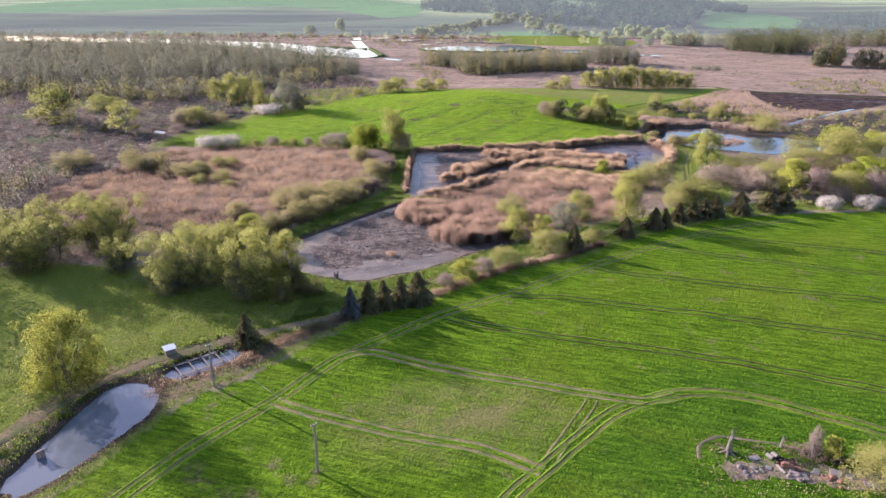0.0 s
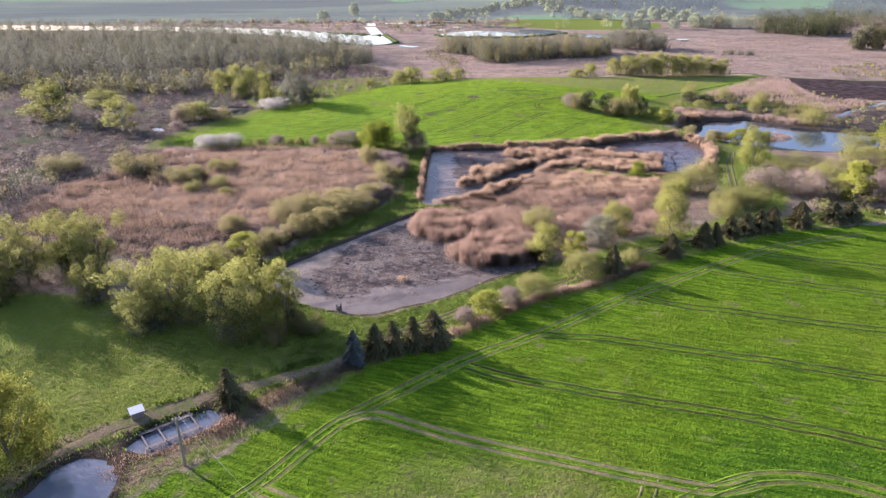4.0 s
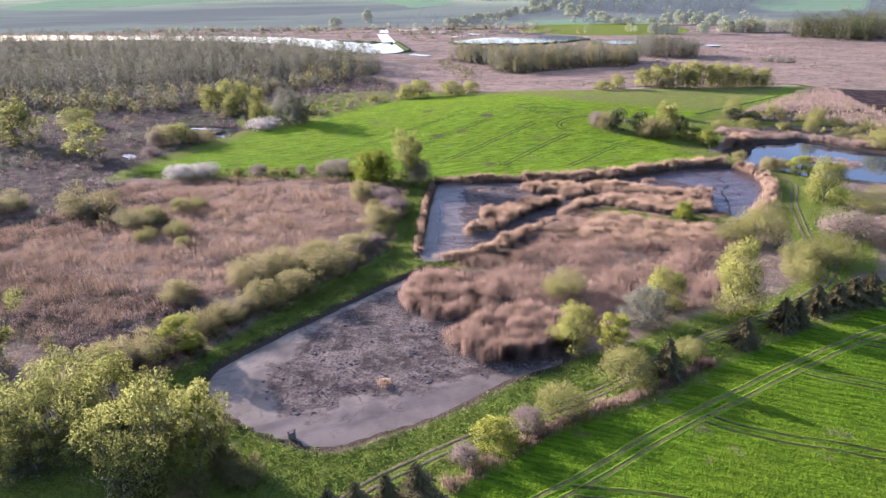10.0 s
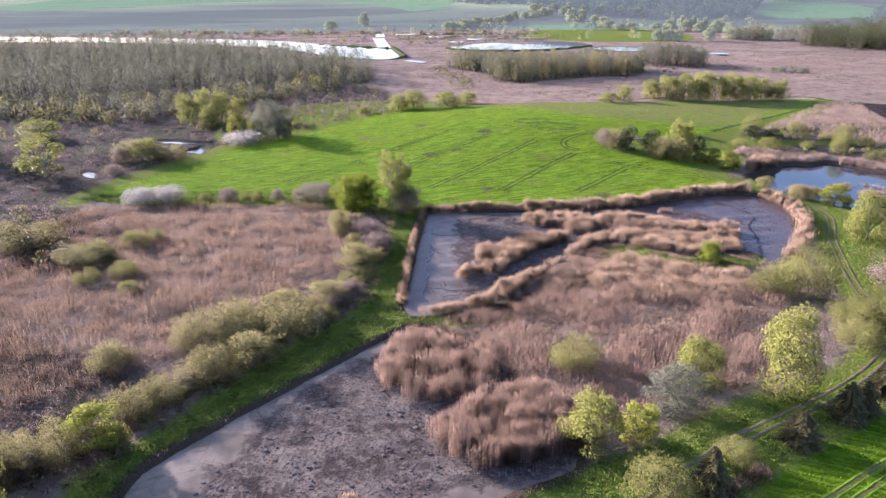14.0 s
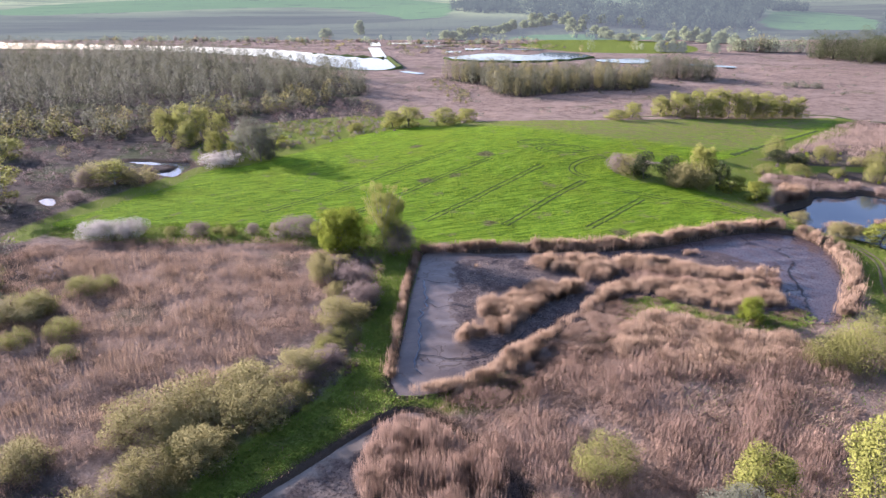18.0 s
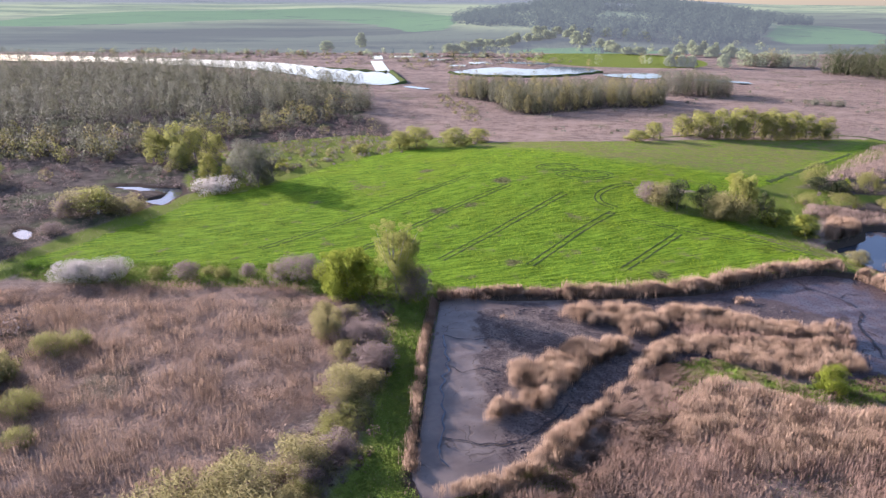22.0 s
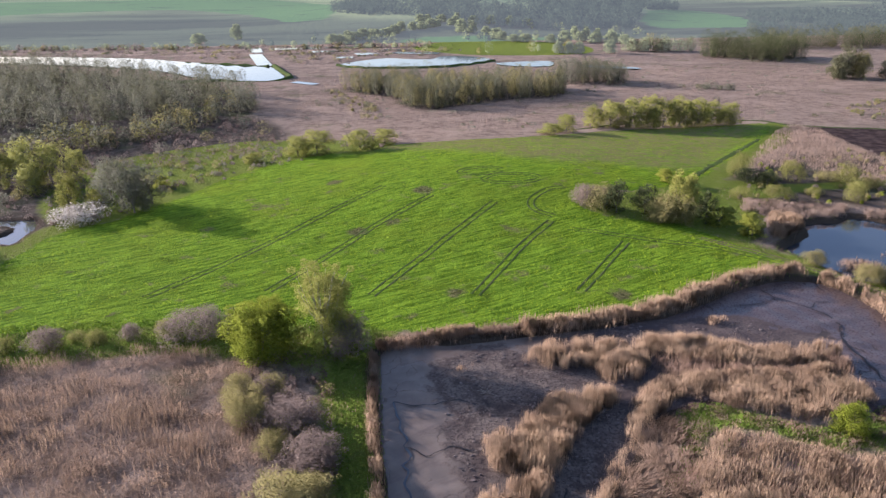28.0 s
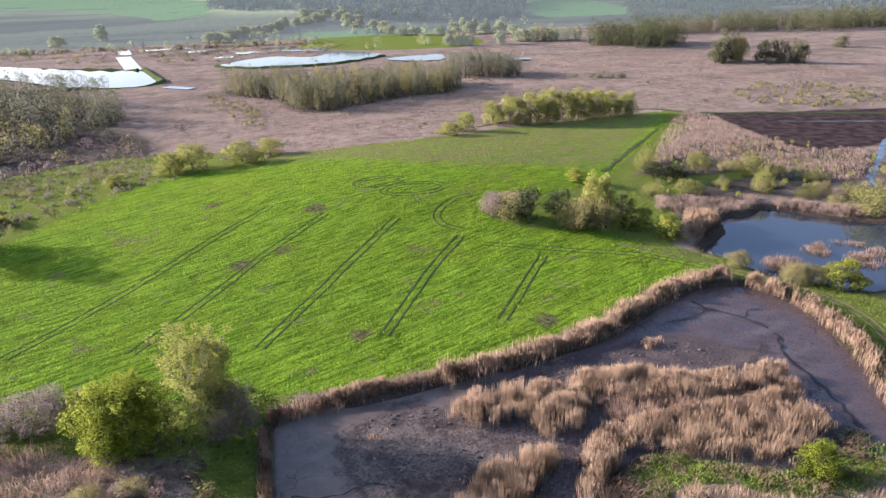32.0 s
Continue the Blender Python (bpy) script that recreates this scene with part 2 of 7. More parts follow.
SCRUB_SW = dense([(-190, 130), (-100, 145), (-70, 160), (-100, 178), (-112, 220), (-200, 230)], 5)
SCRUB_E = dense([(126, 330), (150, 325), (215, 330), (235, 360), (210, 390), (160, 372)], 4)
SCRUB_W = dense([(-330, 250), (-200, 225), (-110, 205), (-92, 215), (-74, 222), (-60, 232), (-66, 248), (-82, 262), (-92, 290), (-76, 335), (-60, 360), (-40, 385), (-20, 410), (-10, 470), (-40, 515), (-120, 470), (-200, 425), (-330, 440)], 6)
THICKET = dense([(-100, 160), (-62, 166), (-38, 158), (-24, 176), (-30, 184), (-50, 190), (-70, 200), (-104, 205)], 3)
FALLOW = dense([(10, 412), (50, 398), (84, 374), (110, 370), (134, 366), (165, 395), (200, 430), (218, 450), (190, 452), (137, 447), (80, 427), (30, 422)], 5)
TRACK_ROAD = dense([(-56, 60), (-47, 74), (-43, 85), (-39, 93), (-34, 99), (-28, 104), (-18, 110), (-10, 114), (0, 119), (9, 128), (19, 135), (27, 140), (45, 150), (62, 163), (81, 174), (96, 185), (106, 198), (109, 215), (118, 241), (127, 262), (122, 279), (112, 295), (100, 308)], 2, False)

GREEN_DITCH = dense([(116, 346), (134, 360), (165, 391), (200, 428), (217, 449), (227, 447), (206, 414), (173, 386), (152, 366), (134, 350)], 3)
FIELD_WEST = dense([(-92, 276), (-86, 300), (-74, 328), (-66, 346), (-52, 357), (-38, 374), (-26, 390)], 4, False)
SPRUCE_LINE = dense([(20, 128), (36, 141), (56, 153), (72, 164), (90, 175), (110, 183), (130, 189), (165, 189), (210, 191)], 4, False)
SCRUB_NE = dense([(184, 300), (198, 318), (230, 338), (268, 358), (320, 362), (320, 300), (250, 262), (212, 262), (200, 276)], 4)
THIN_PATCH = dense([(6, 80), (16, 90), (30, 92), (38, 86), (26, 77)], 2)
GREEN_POLE = dense([(-27, 82), (-20, 91), (-12, 98), (-4, 107), (1, 115), (-8, 112), (-16, 106), (-24, 98), (-28, 90)], 2)
BARE_SPOTS = [(-15.2, 74, 1.3), (-14.4, 71.5, 1.4), (-12.2, 69.8, 1.4), (-9.4, 68.6, 1.4), (-6, 67.6, 1.3), (10, 366, 3), (36, 349, 3.5), (69, 279, 3), (15, 324, 3), (25, 328, 2.5), (34, 286, 2.5), (28, 85, 2.2), (2.3, 72, 1.1)]


# ---- terrain ----
def hills(x, y):
    """Height of the far slopes beyond the marsh."""
    b = (x - 15) / np.maximum(y - 140, 60)
    side = np.interp(b, [-1.2, -0.3, 0.05, 0.30, 0.50, 1.2], [1.1, 1.0, 0.95, 0.75, 0.45, 0.35])
    z = np.interp(y, [960, 1540, 2340, 3000, 3700, 5000], [0, 16, 30, 55, 84, 90]) * side
    z = z + 46 * np.exp(-(((x - 350) / np.where(x < 350, 240, 330)) ** 2) - ((y - 1560) / 300) ** 2) + 14 * np.exp(-(((x - 700) / 300) ** 2) - ((y - 1900) / 300) ** 2)
    return (z + 4 * waves(x, y, 600, 4)) * ease(960, 1250, y)


def land(x, y):
    """Height of the ground before the ponds are cut in."""
    x, y = np.asarray(x, float), np.asarray(y, float)
    z = 7.0 * np.exp(-(((x - 62) / 75) ** 2) - ((y - 372) / np.where(y < 372, 56, 70)) ** 2)
    z = z + 0.10 * waves(x, y, 17, 5) + 0.05 * waves(x, y, 6, 6)
    return z + hills(x, y)


def spread(lo, hi, step, far_lo, far_hi, grow=1.13):
    mid = list(np.arange(lo, hi + 0.1, step))
    a, s = mid[0], step
    left, right = [], []
    while a > far_lo:
        s *= grow
        a -= s
        left.append(a)
    b, s = mid[-1], step
    while b < far_hi:
        s *= grow
        b += s
        right.append(b)
    return np.array(left[::-1] + mid + right)


gx, gy = spread(-150, 230, 1.6, -4200, 4200), spread(10, 330, 1.6, -600, 4600, 1.025)
GX, GY = np.meshgrid(gx, gy)
VX, VY = GX.ravel(), GY.ravel()
VZ = land(VX, VY)
pond_depth = np.full(VX.shape, -12.0)
for w in [POND_NEAR, POND_FAR] + WATERS:
    pond_depth = np.maximum(pond_depth, depth_in(VX, VY, w))
big = np.abs(VY) > 600
VZ = VZ - 1.5 * ease(-0.4, 1.6, pond_depth) - np.where(big, 3.0 * ease(-4, 8, pond_depth), 0)


def ground_z(x, y):
    """Height of the finished ground sheet."""
    i = np.clip(np.searchsorted(gx, x) - 1, 0, len(gx) - 2)
    j = np.clip(np.searchsorted(gy, y) - 1, 0, len(gy) - 2)
    u, v = (x - gx[i]) / (gx[i + 1] - gx[i]), (y - gy[j]) / (gy[j + 1] - gy[j])
    Z = VZ.reshape(GX.shape)
    return (Z[j, i] * (1 - u) + Z[j, i + 1] * u) * (1 - v) + (Z[j + 1, i] * (1 - u) + Z[j + 1, i + 1] * u) * v


# ---- materials ----
class Nodes:
    """A node material with short ways to add nodes."""

    def __init__(self, name):
        self.mat = bpy.data.materials.new(name)
        self.mat.use_nodes = True
        self.t = self.mat.node_tree
        self.bsdf = self.t.nodes["Principled BSDF"]
        self.out = self.t.nodes["Material Output"]

    def put(self, socket, value):
        if isinstance(value, bpy.types.NodeSocket):
            self.t.links.new(value, socket)
        elif isinstance(value, tuple) and len(value) == 3 and socket.type == "RGBA":
            socket.default_value = (*value, 1)
        else:
            socket.default_value = value

    def place(self):
        return self.t.nodes.new("ShaderNodeNewGeometry").outputs["Position"]

    def grain(self, size, detail=3.0, rough=0.55, vec=None, stretch=None):
        n = self.t.nodes.new("ShaderNodeTexNoise")
        v = vec or self.place()
        if stretch:
            for turn, scale in (((0, 0, -stretch[3]), (1, 1, 1)), ((0, 0, 0), stretch[:3])):
                m = self.t.nodes.new("ShaderNodeMapping")
                m.inputs["Rotation"].default_value, m.inputs["Scale"].default_value = turn, scale
                self.t.links.new(v, m.inputs[0])
                v = m.outputs[0]
        self.t.links.new(v, n.inputs["Vector"])
        n.inputs["Scale"].default_value, n.inputs["Detail"].default_value, n.inputs["Roughness"].default_value = 1.0 / size, detail, rough
        return n.outputs[0]

    def cells(self, size, feature="F1", out="Distance", vec=None):
        n = self.t.nodes.new("ShaderNodeTexVoronoi")
        n.feature = feature
        self.t.links.new(vec or self.place(), n.inputs["Vector"])
        n.inputs["Scale"].default_value = 1.0 / size
        return n.outputs[out]

    def math(self, op, a, b=0.0):
        n = self.t.nodes.new("ShaderNodeMath")
        n.operation = op
        self.put(n.inputs[0], a)
        self.put(n.inputs[1], b)
        return n.outputs[0]

    def fit(self, v, a, b, c=0.0, d=1.0):
        n = self.t.nodes.new("ShaderNodeMapRange")
        n.interpolation_type = "SMOOTHSTEP"
        self.put(n.inputs[0], v)
        for k, w in enumerate((a, b, c, d)):
            self.put(n.inputs[k + 1], w)
        return n.outputs[0]

    def mix(self, fac, a, b):
        n = self.t.nodes.new("ShaderNodeMix")
        n.data_type = "RGBA"
        self.put(n.inputs[0], fac)
        self.put(n.inputs[6], a)
        self.put(n.inputs[7], b)
        return n.outputs[2]

    def attr(self, name):
        n = self.t.nodes.new("ShaderNodeAttribute")
        n.attribute_name = name
        return n.outputs["Fac"]

    def island(self):
        return self.t.nodes.new("ShaderNodeNewGeometry").outputs["Random Per Island"]

    def each(self):
        return self.t.nodes.new("ShaderNodeObjectInfo").outputs["Random"]

    def bump(self, height, strength, distance):
        n = self.t.nodes.new("ShaderNodeBump")
        n.inputs["Strength"].default_value, n.inputs["Distance"].default_value = strength, distance
        self.t.links.new(height, n.inputs["Height"])
        self.t.links.new(n.outputs[0], self.bsdf.inputs["Normal"])

    def finish(self, colour, rough=0.8, spec=0.3):
        self.put(self.bsdf.inputs["Base Color"], colour)
        self.put(self.bsdf.inputs["Roughness"], rough)
        self.put(self.bsdf.inputs["Specular IOR Level"], spec)
        return self.mat

    def leafy(self, colour, through_share=0.35, rough=0.6):
        self.finish(colour, rough, 0.02)
        tr = self.t.nodes.new("ShaderNodeBsdfTranslucent")
        self.put(tr.inputs[0], colour)
        m = self.t.nodes.new("ShaderNodeMixShader")
        m.inputs[0].default_value = through_share
        self.t.links.new(self.bsdf.outputs[0], m.inputs[1])
        self.t.links.new(tr.outputs[0], m.inputs[2])
        self.t.links.new(m.outputs[0], self.out.inputs[0])
        return self.mat


def leaf_material(name, dark, light, share=0.35):
    n = Nodes(name)
    c = n.mix(n.fit(n.island(), 0.0, 1.0, 0.35, 0.8), dark, light)
    c = n.mix(n.fit(n.grain(1.6, 3), 0.4, 0.7, 0.0, 0.3), c, tuple(0.8 * v for v in dark))
    return n.leafy(c, share)


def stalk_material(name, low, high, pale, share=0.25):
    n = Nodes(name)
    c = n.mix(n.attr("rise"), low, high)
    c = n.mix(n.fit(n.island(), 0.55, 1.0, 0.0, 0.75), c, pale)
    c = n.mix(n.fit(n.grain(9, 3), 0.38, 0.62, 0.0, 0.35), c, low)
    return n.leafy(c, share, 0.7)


def bark_material(name, a, b):
    n = Nodes(name)
    g = n.grain(0.12, 4, 0.6, None, (1, 1, 0.25, 0))
    n.bump(g, 0.5, 0.03)
    return n.finish(n.mix(g, a, b), 0.85, 0.2)


def ground_material():
    n = Nodes("ground")
    broad, mid, fine, tiny = n.grain(28, 4), n.grain(4.5, 4), n.grain(0.9, 4, 0.65), n.grain(0.3, 3, 0.6)
    edge = n.math("MULTIPLY", n.math("SUBTRACT", n.grain(2.2, 4), 0.5), 4.0)

    def zone(name, soft=0.8):
        return n.fit(n.math("ADD", n.attr(name), edge), -soft, soft)

    marsh = n.mix(n.fit(mid, 0.35, 0.68), (0.225, 0.163, 0.118), (0.385, 0.288, 0.212))
    streak = n.grain(60, 4, 0.6, None, (0.3, 1.4, 1, 0.15))
    marsh = n.mix(n.fit(n.grain(22, 5, 0.7), 0.45, 0.62, 0.0, 0.6), marsh, (0.46, 0.345, 0.256))
    marsh = n.mix(n.fit(fine, 0.45, 0.7, 0.0, 0.55), marsh, (0.47, 0.37, 0.28))
    marsh = n.mix(n.fit(streak, 0.48, 0.66, 0.0, 0.6), marsh, (0.21, 0.16, 0.12))
    marsh = n.mix(n.fit(broad, 0.56, 0.70, 0.0, 0.55), marsh, (0.13, 0.14, 0.06))
    grass = n.mix(fine, (0.125, 0.17, 0.024), (0.25, 0.30, 0.05))
    grass = n.mix(n.fit(mid, 0.50, 0.74, 0.0, 0.4), grass, (0.24, 0.24, 0.09))
    hill = zone("rise", 3.0)
    along = n.t.nodes.new("ShaderNodeMix")
    n.put(along.inputs[0], hill)
    n.put(along.inputs[2], n.grain(1.0, 4, 0.65, None, (0.16, 1.3, 1, radians(-20))))
    n.put(along.inputs[3], n.grain(1.0, 4, 0.65, None, (0.16, 1.3, 1, radians(20))))
    rows = along.outputs[0]
    crop = n.mix(n.fit(rows, 0.36, 0.64), n.mix(hill, (0.066, 0.134, 0.006), (0.102, 0.19, 0.012)), n.mix(hill, (0.158, 0.275, 0.012), (0.25, 0.41, 0.028)))
    # darker green inside the south-east outline of the near field
    crop = n.mix(n.math("MULTIPLY", n.fit(n.math("ADD", n.attr("deep_green"), n.math("MULTIPLY", edge, 2.0)), -6, 8), 0.75), crop, n.mix(n.fit(rows, 0.36, 0.64), (0.035, 0.105, 0.006), (0.085, 0.19, 0.012)))
    crop = n.mix(n.fit(broad, 0.45, 0.75, 0.0, 0.45), crop, (0.225, 0.265, 0.022))
    crop = n.mix(n.fit(n.math("MULTIPLY", n.grain(11, 5, 0.65), mid), 0.31, 0.42, 0.0, 0.7), crop, (0.21, 0.175, 0.085))
    lump = n.grain(1.1, 5, 0.75)
    crop = n.mix(n.fit(lump, 0.52, 0.66, 0.0, 0.55), crop, (0.055, 0.10, 0.008))
    crop = n.mix(n.fit(n.math("ADD", n.attr("bare"), n.math("MULTIPLY", edge, 0.9)), -0.6, 1.4, 0.0, 0.85), crop, n.mix(n.fit(fine, 0.4, 0.6), (0.075, 0.06, 0.03), (0.20, 0.165, 0.085)))
    crop = n.mix(n.fit(n.grain(7, 5, 0.7), 0.58, 0.70, 0.0, 0.5), crop, (0.05, 0.085, 0.012))
    fallow = n.mix(fine, (0.18, 0.19, 0.05), (0.29, 0.26, 0.10))
    scrub = n.mix(n.fit(mid, 0.35, 0.65), (0.075, 0.063, 0.047), (0.145, 0.118, 0.092))
    scrub = n.mix(n.fit(broad, 0.5, 0.66, 0.0, 0.7), scrub, (0.10, 0.12, 0.05))
    soil = n.mix(n.fit(mid, 0.35, 0.65), (0.045, 0.031, 0.027), (0.105, 0.073, 0.063))
    c = n.mix(zone("scrub", 5.0), marsh, scrub)
    c = n.mix(zone("meadow", 1.6), c, grass)
    c = n.mix(n.math("MULTIPLY", zone("dryweed", 1.0), n.fit(n.grain(3.0, 4, 0.7), 0.36, 0.56, 0.25, 0.95)), c, n.mix(fine, (0.18, 0.125, 0.08), (0.34, 0.25, 0.165)))
    c = n.mix(zone("crop"), c, n.mix(n.math("MULTIPLY", zone("fallow", 9.0), n.fit(mid, 0.35, 0.6, 0.35, 1.0)), crop, fallow))
    c = n.mix(zone("peat", 2.0), c, soil)
    c = n.mix(n.fit(n.math("ADD", n.attr("wet"), n.math("MULTIPLY", edge, 0.35)), -2.5, -0.6), c, (0.095, 0.072, 0.05))
    h = n.math("ADD", n.math("MULTIPLY", fine, 0.8), n.math("MULTIPLY", tiny, 0.5))
    h = n.math("ADD", h, n.math("MULTIPLY", rows, 0.6))
    h = n.math("SUBTRACT", h, n.math("MULTIPLY", lump, 0.7))
    n.bump(h, 1.0, 1.0)
    return n.finish(c, 0.95, 0.03)


def mud_material():
    """Drained pond bed: smooth grey silt along the shore, rough brown crust in the middle."""
    n = Nodes("wet_mud")
    b, c, e = n.grain(1.6, 5, 0.7), n.grain(0.5, 4, 0.65), n.grain(6.5, 4, 0.6)
    ragged = n.math("MULTIPLY", n.math("SUBTRACT", n.math("ADD", n.math("MULTIPLY", n.grain(3.2, 5, 0.7), 0.45), n.math("MULTIPLY", n.grain(13, 3), 0.55)), 0.5), 26.0)
    deep = n.math("ADD", n.attr("crust"), ragged)
    crust = n.fit(deep, -1.2, 1.2)
    dry = n.attr("dry")
    silt = n.mix(n.fit(b, 0.3, 0.7), (0.066, 0.045, 0.041), (0.108, 0.074, 0.067))
    pale = n.mix(n.fit(e, 0.35, 0.65), (0.185, 0.15, 0.11), (0.285, 0.234, 0.174))
    pale = n.mix(n.fit(n.grain(2.4, 5, 0.7), 0.54, 0.68, 0.0, 0.6), pale, (0.15, 0.124, 0.096))
    pale = n.mix(n.fit(n.grain(5.0, 4, 0.65, None, (0.25, 1.2, 1, radians(24))), 0.52, 0.66, 0.0, 0.6), pale, (0.115, 0.094, 0.076))
    silt = n.mix(dry, silt, pale)
    dark = n.mix(n.fit(e, 0.35, 0.62), (0.066, 0.05, 0.04), (0.20, 0.16, 0.124))
    dark = n.mix(n.fit(b, 0.48, 0.62, 0.0, 0.5), dark, (0.31, 0.255, 0.196))
    dark = n.mix(n.math("MULTIPLY", n.fit(deep, 0.3, 4.0, 1.0, 0.0), 0.6), dark, (0.075, 0.057, 0.052))
    dark = n.mix(n.math("MULTIPLY", n.math("SUBTRACT", 1.0, dry), 0.8), dark, (0.08, 0.055, 0.049))
    dark = n.mix(n.fit(c, 0.48, 0.62, 0.0, 0.75), dark, (0.045, 0.034, 0.03))
    col = n.mix(crust, silt, dark)
    bent = n.t.nodes.new("ShaderNodeVectorMath")
    bent.operation = "MULTIPLY_ADD"
    nz = n.t.nodes.new("ShaderNodeTexNoise")
    nz.inputs["Scale"].default_value = 0.35
    n.t.links.new(n.place(), nz.inputs["Vector"])
    n.t.links.new(nz.outputs["Color"], bent.inputs[0])
    bent.inputs[1].default_value = (5, 5, 0)
    n.t.links.new(n.place(), bent.inputs[2])
    lines = n.math("SUBTRACT", 1.0, n.fit(n.cells(4.5, "DISTANCE_TO_EDGE", "Distance", bent.outputs[0]), 0.0, 0.022))
    lines = n.math("MULTIPLY", lines, n.fit(n.grain(11, 2), 0.5, 0.58))
    col = n.mix(n.math("MULTIPLY", lines, n.math("SUBTRACT", 0.8, n.math("MULTIPLY", dry, 0.7))), col, (0.03, 0.025, 0.022))
    rough = n.fit(n.math("ADD", n.math("ADD", crust, lines), n.math("MULTIPLY", c, 0.4)), 0.1, 0.8, 0.24, 0.85)
    rel = n.math("ADD", n.math("MULTIPLY", n.math("MULTIPLY", n.math("SUBTRACT", b, 0.5), crust), 1.1), n.math("MULTIPLY", n.math("MULTIPLY", n.math("SUBTRACT", c, 0.5), crust), 0.8))
    n.bump(n.math("SUBTRACT", rel, n.math("MULTIPLY", lines, 0.15)), 0.8, 0.25)
    return n.finish(col, n.math("ADD", rough, n.math("MULTIPLY", dry, 0.2)), n.math("SUBTRACT", 0.4, n.math("MULTIPLY", dry, 0.3)))


def water_material(name, a, b):
    n = Nodes(name)
    n.bump(n.grain(0.7, 3, 0.5, None, (1, 0.4, 1, 0.6)), 0.10, 0.05)
    return n.finish(n.mix(n.grain(12, 3), a, b), 0.04, 0.7)


def soil_material(name, a, b, size=0.4):
    n = Nodes(name)
    g = n.grain(size, 4, 0.65)
    n.bump(g, 0.8, 0.1)
    c = n.mix(n.fit(g, 0.3, 0.7), a, b)
    return n.finish(n.mix(n.fit(n.grain(3.0, 3), 0.4, 0.7, 0, 0.6), c, (0.07, 0.13, 0.02)), 0.95, 0.02)


def plain_material(name, a, b, size=0.3, rough=0.7, metal=0.0):
    n = Nodes(name)
    g = n.grain(size, 4, 0.6)
    n.bump(g, 0.4, 0.02)
    n.bsdf.inputs["Metallic"].default_value = metal
    return n.finish(n.mix(g, a, b), rough, 0.3)


def distance_material():
    """Far farmland seen through miles of evening air: a backdrop with a faint glow of the air."""
    n = Nodes("far_slopes")
    sep = n.t.nodes.new("ShaderNodeSeparateXYZ")
    n.t.links.new(n.place(), sep.inputs[0])
    up = n.math("ADD", sep.outputs[2], n.math("MULTIPLY", n.math("SUBTRACT", n.grain(500, 4), 0.5), 14.0))
    band = n.grain(160, 4, 0.6, None, (0.25, 1.0, 1.0, 0.1))
    low = n.mix(n.fit(band, 0.4, 0.6), (0.055, 0.07, 0.045), (0.10, 0.125, 0.07))
    high = n.mix(n.fit(band, 0.4, 0.6), (0.15, 0.21, 0.09), (0.31, 0.36, 0.16))
    c = n.mix(n.fit(up, 12, 26), low, high)
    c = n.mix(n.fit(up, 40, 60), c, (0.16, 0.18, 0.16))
    rough_edge = n.math("MULTIPLY", n.math("SUBTRACT", n.grain(60, 3), 0.5), 50.0)
    c = n.mix(n.fit(n.math("ADD", n.attr("pasture"), rough_edge), -6, 6), c, n.mix(band, (0.07, 0.16, 0.05), (0.11, 0.22, 0.07)))
    c = n.mix(n.fit(n.grain(45, 4, 0.7, None, (0.3, 1.0, 1.0, 0.1)), 0.58, 0.64, 0.0, 0.7), c, (0.035, 0.05, 0.035))
    n.bump(n.grain(14, 4, 0.7), 0.5, 6)
    # pale emission stands in for haze over the slopes
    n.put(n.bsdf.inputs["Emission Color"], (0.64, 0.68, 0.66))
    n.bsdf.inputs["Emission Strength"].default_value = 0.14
    return n.finish(c, 1.0, 0.0)


def far_wood_material():
    n = Nodes("far_wood")
    # blue-grey emission paints the haze in front of the woods
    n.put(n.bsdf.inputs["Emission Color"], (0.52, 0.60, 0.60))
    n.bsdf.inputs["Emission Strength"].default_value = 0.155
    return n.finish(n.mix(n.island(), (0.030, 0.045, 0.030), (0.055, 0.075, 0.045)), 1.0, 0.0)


GROUND, MUD, WATER = ground_material(), mud_material(), water_material("water", (0.02, 0.03, 0.04), (0.045, 0.055, 0.06))
# Lighter bluish base colour paints the bright sky reflected in the near ponds.
WATER_SKY_TINT = water_material("sky_tinted_water", (0.10, 0.115, 0.13), (0.16, 0.17, 0.18))
DISTANCE, FAR_WOOD = distance_material(), far_wood_material()
RUT_PALE = soil_material("bare_track", (0.17, 0.14, 0.062), (0.30, 0.25, 0.12))
RUT_WORN = soil_material("worn_track", (0.10, 0.10, 0.026), (0.205, 0.19, 0.064))
# Paler soil paints the sunlit side of each rut.
RUT_LIT_FLANK = soil_material("lit_rut_flank", (0.13, 0.115, 0.05), (0.22, 0.185, 0.085))
# Near-black floor paints the shade that standing crop throws into tramlines.
TRAM_SHADE = soil_material("tramline", (0.03, 0.036, 0.004), (0.085, 0.085, 0.02))
# Dark soil tone; also paints crop shade in hill ruts and bank shade.
DARK_SOIL_SHADE = soil_material("dark_soil_and_shade", (0.05, 0.07, 0.018), (0.12, 0.14, 0.05))
CROP_EDGE = soil_material("crop_edge", (0.11, 0.20, 0.012), (0.20, 0.32, 0.02), 0.25)
RUBBLE_SOIL = soil_material("rubble_soil", (0.17, 0.12, 0.085), (0.32, 0.235, 0.175))
DARK_EARTH = soil_material("dark_earth", (0.015, 0.012, 0.011), (0.06, 0.045, 0.04), 0.25)
DIRT = soil_material("dirt_road", (0.13, 0.098, 0.055), (0.25, 0.195, 0.118))
LEAF_WILLOW = leaf_material("willow_leaf", (0.3, 0.32, 0.068), (0.44, 0.44, 0.115), 0.22)
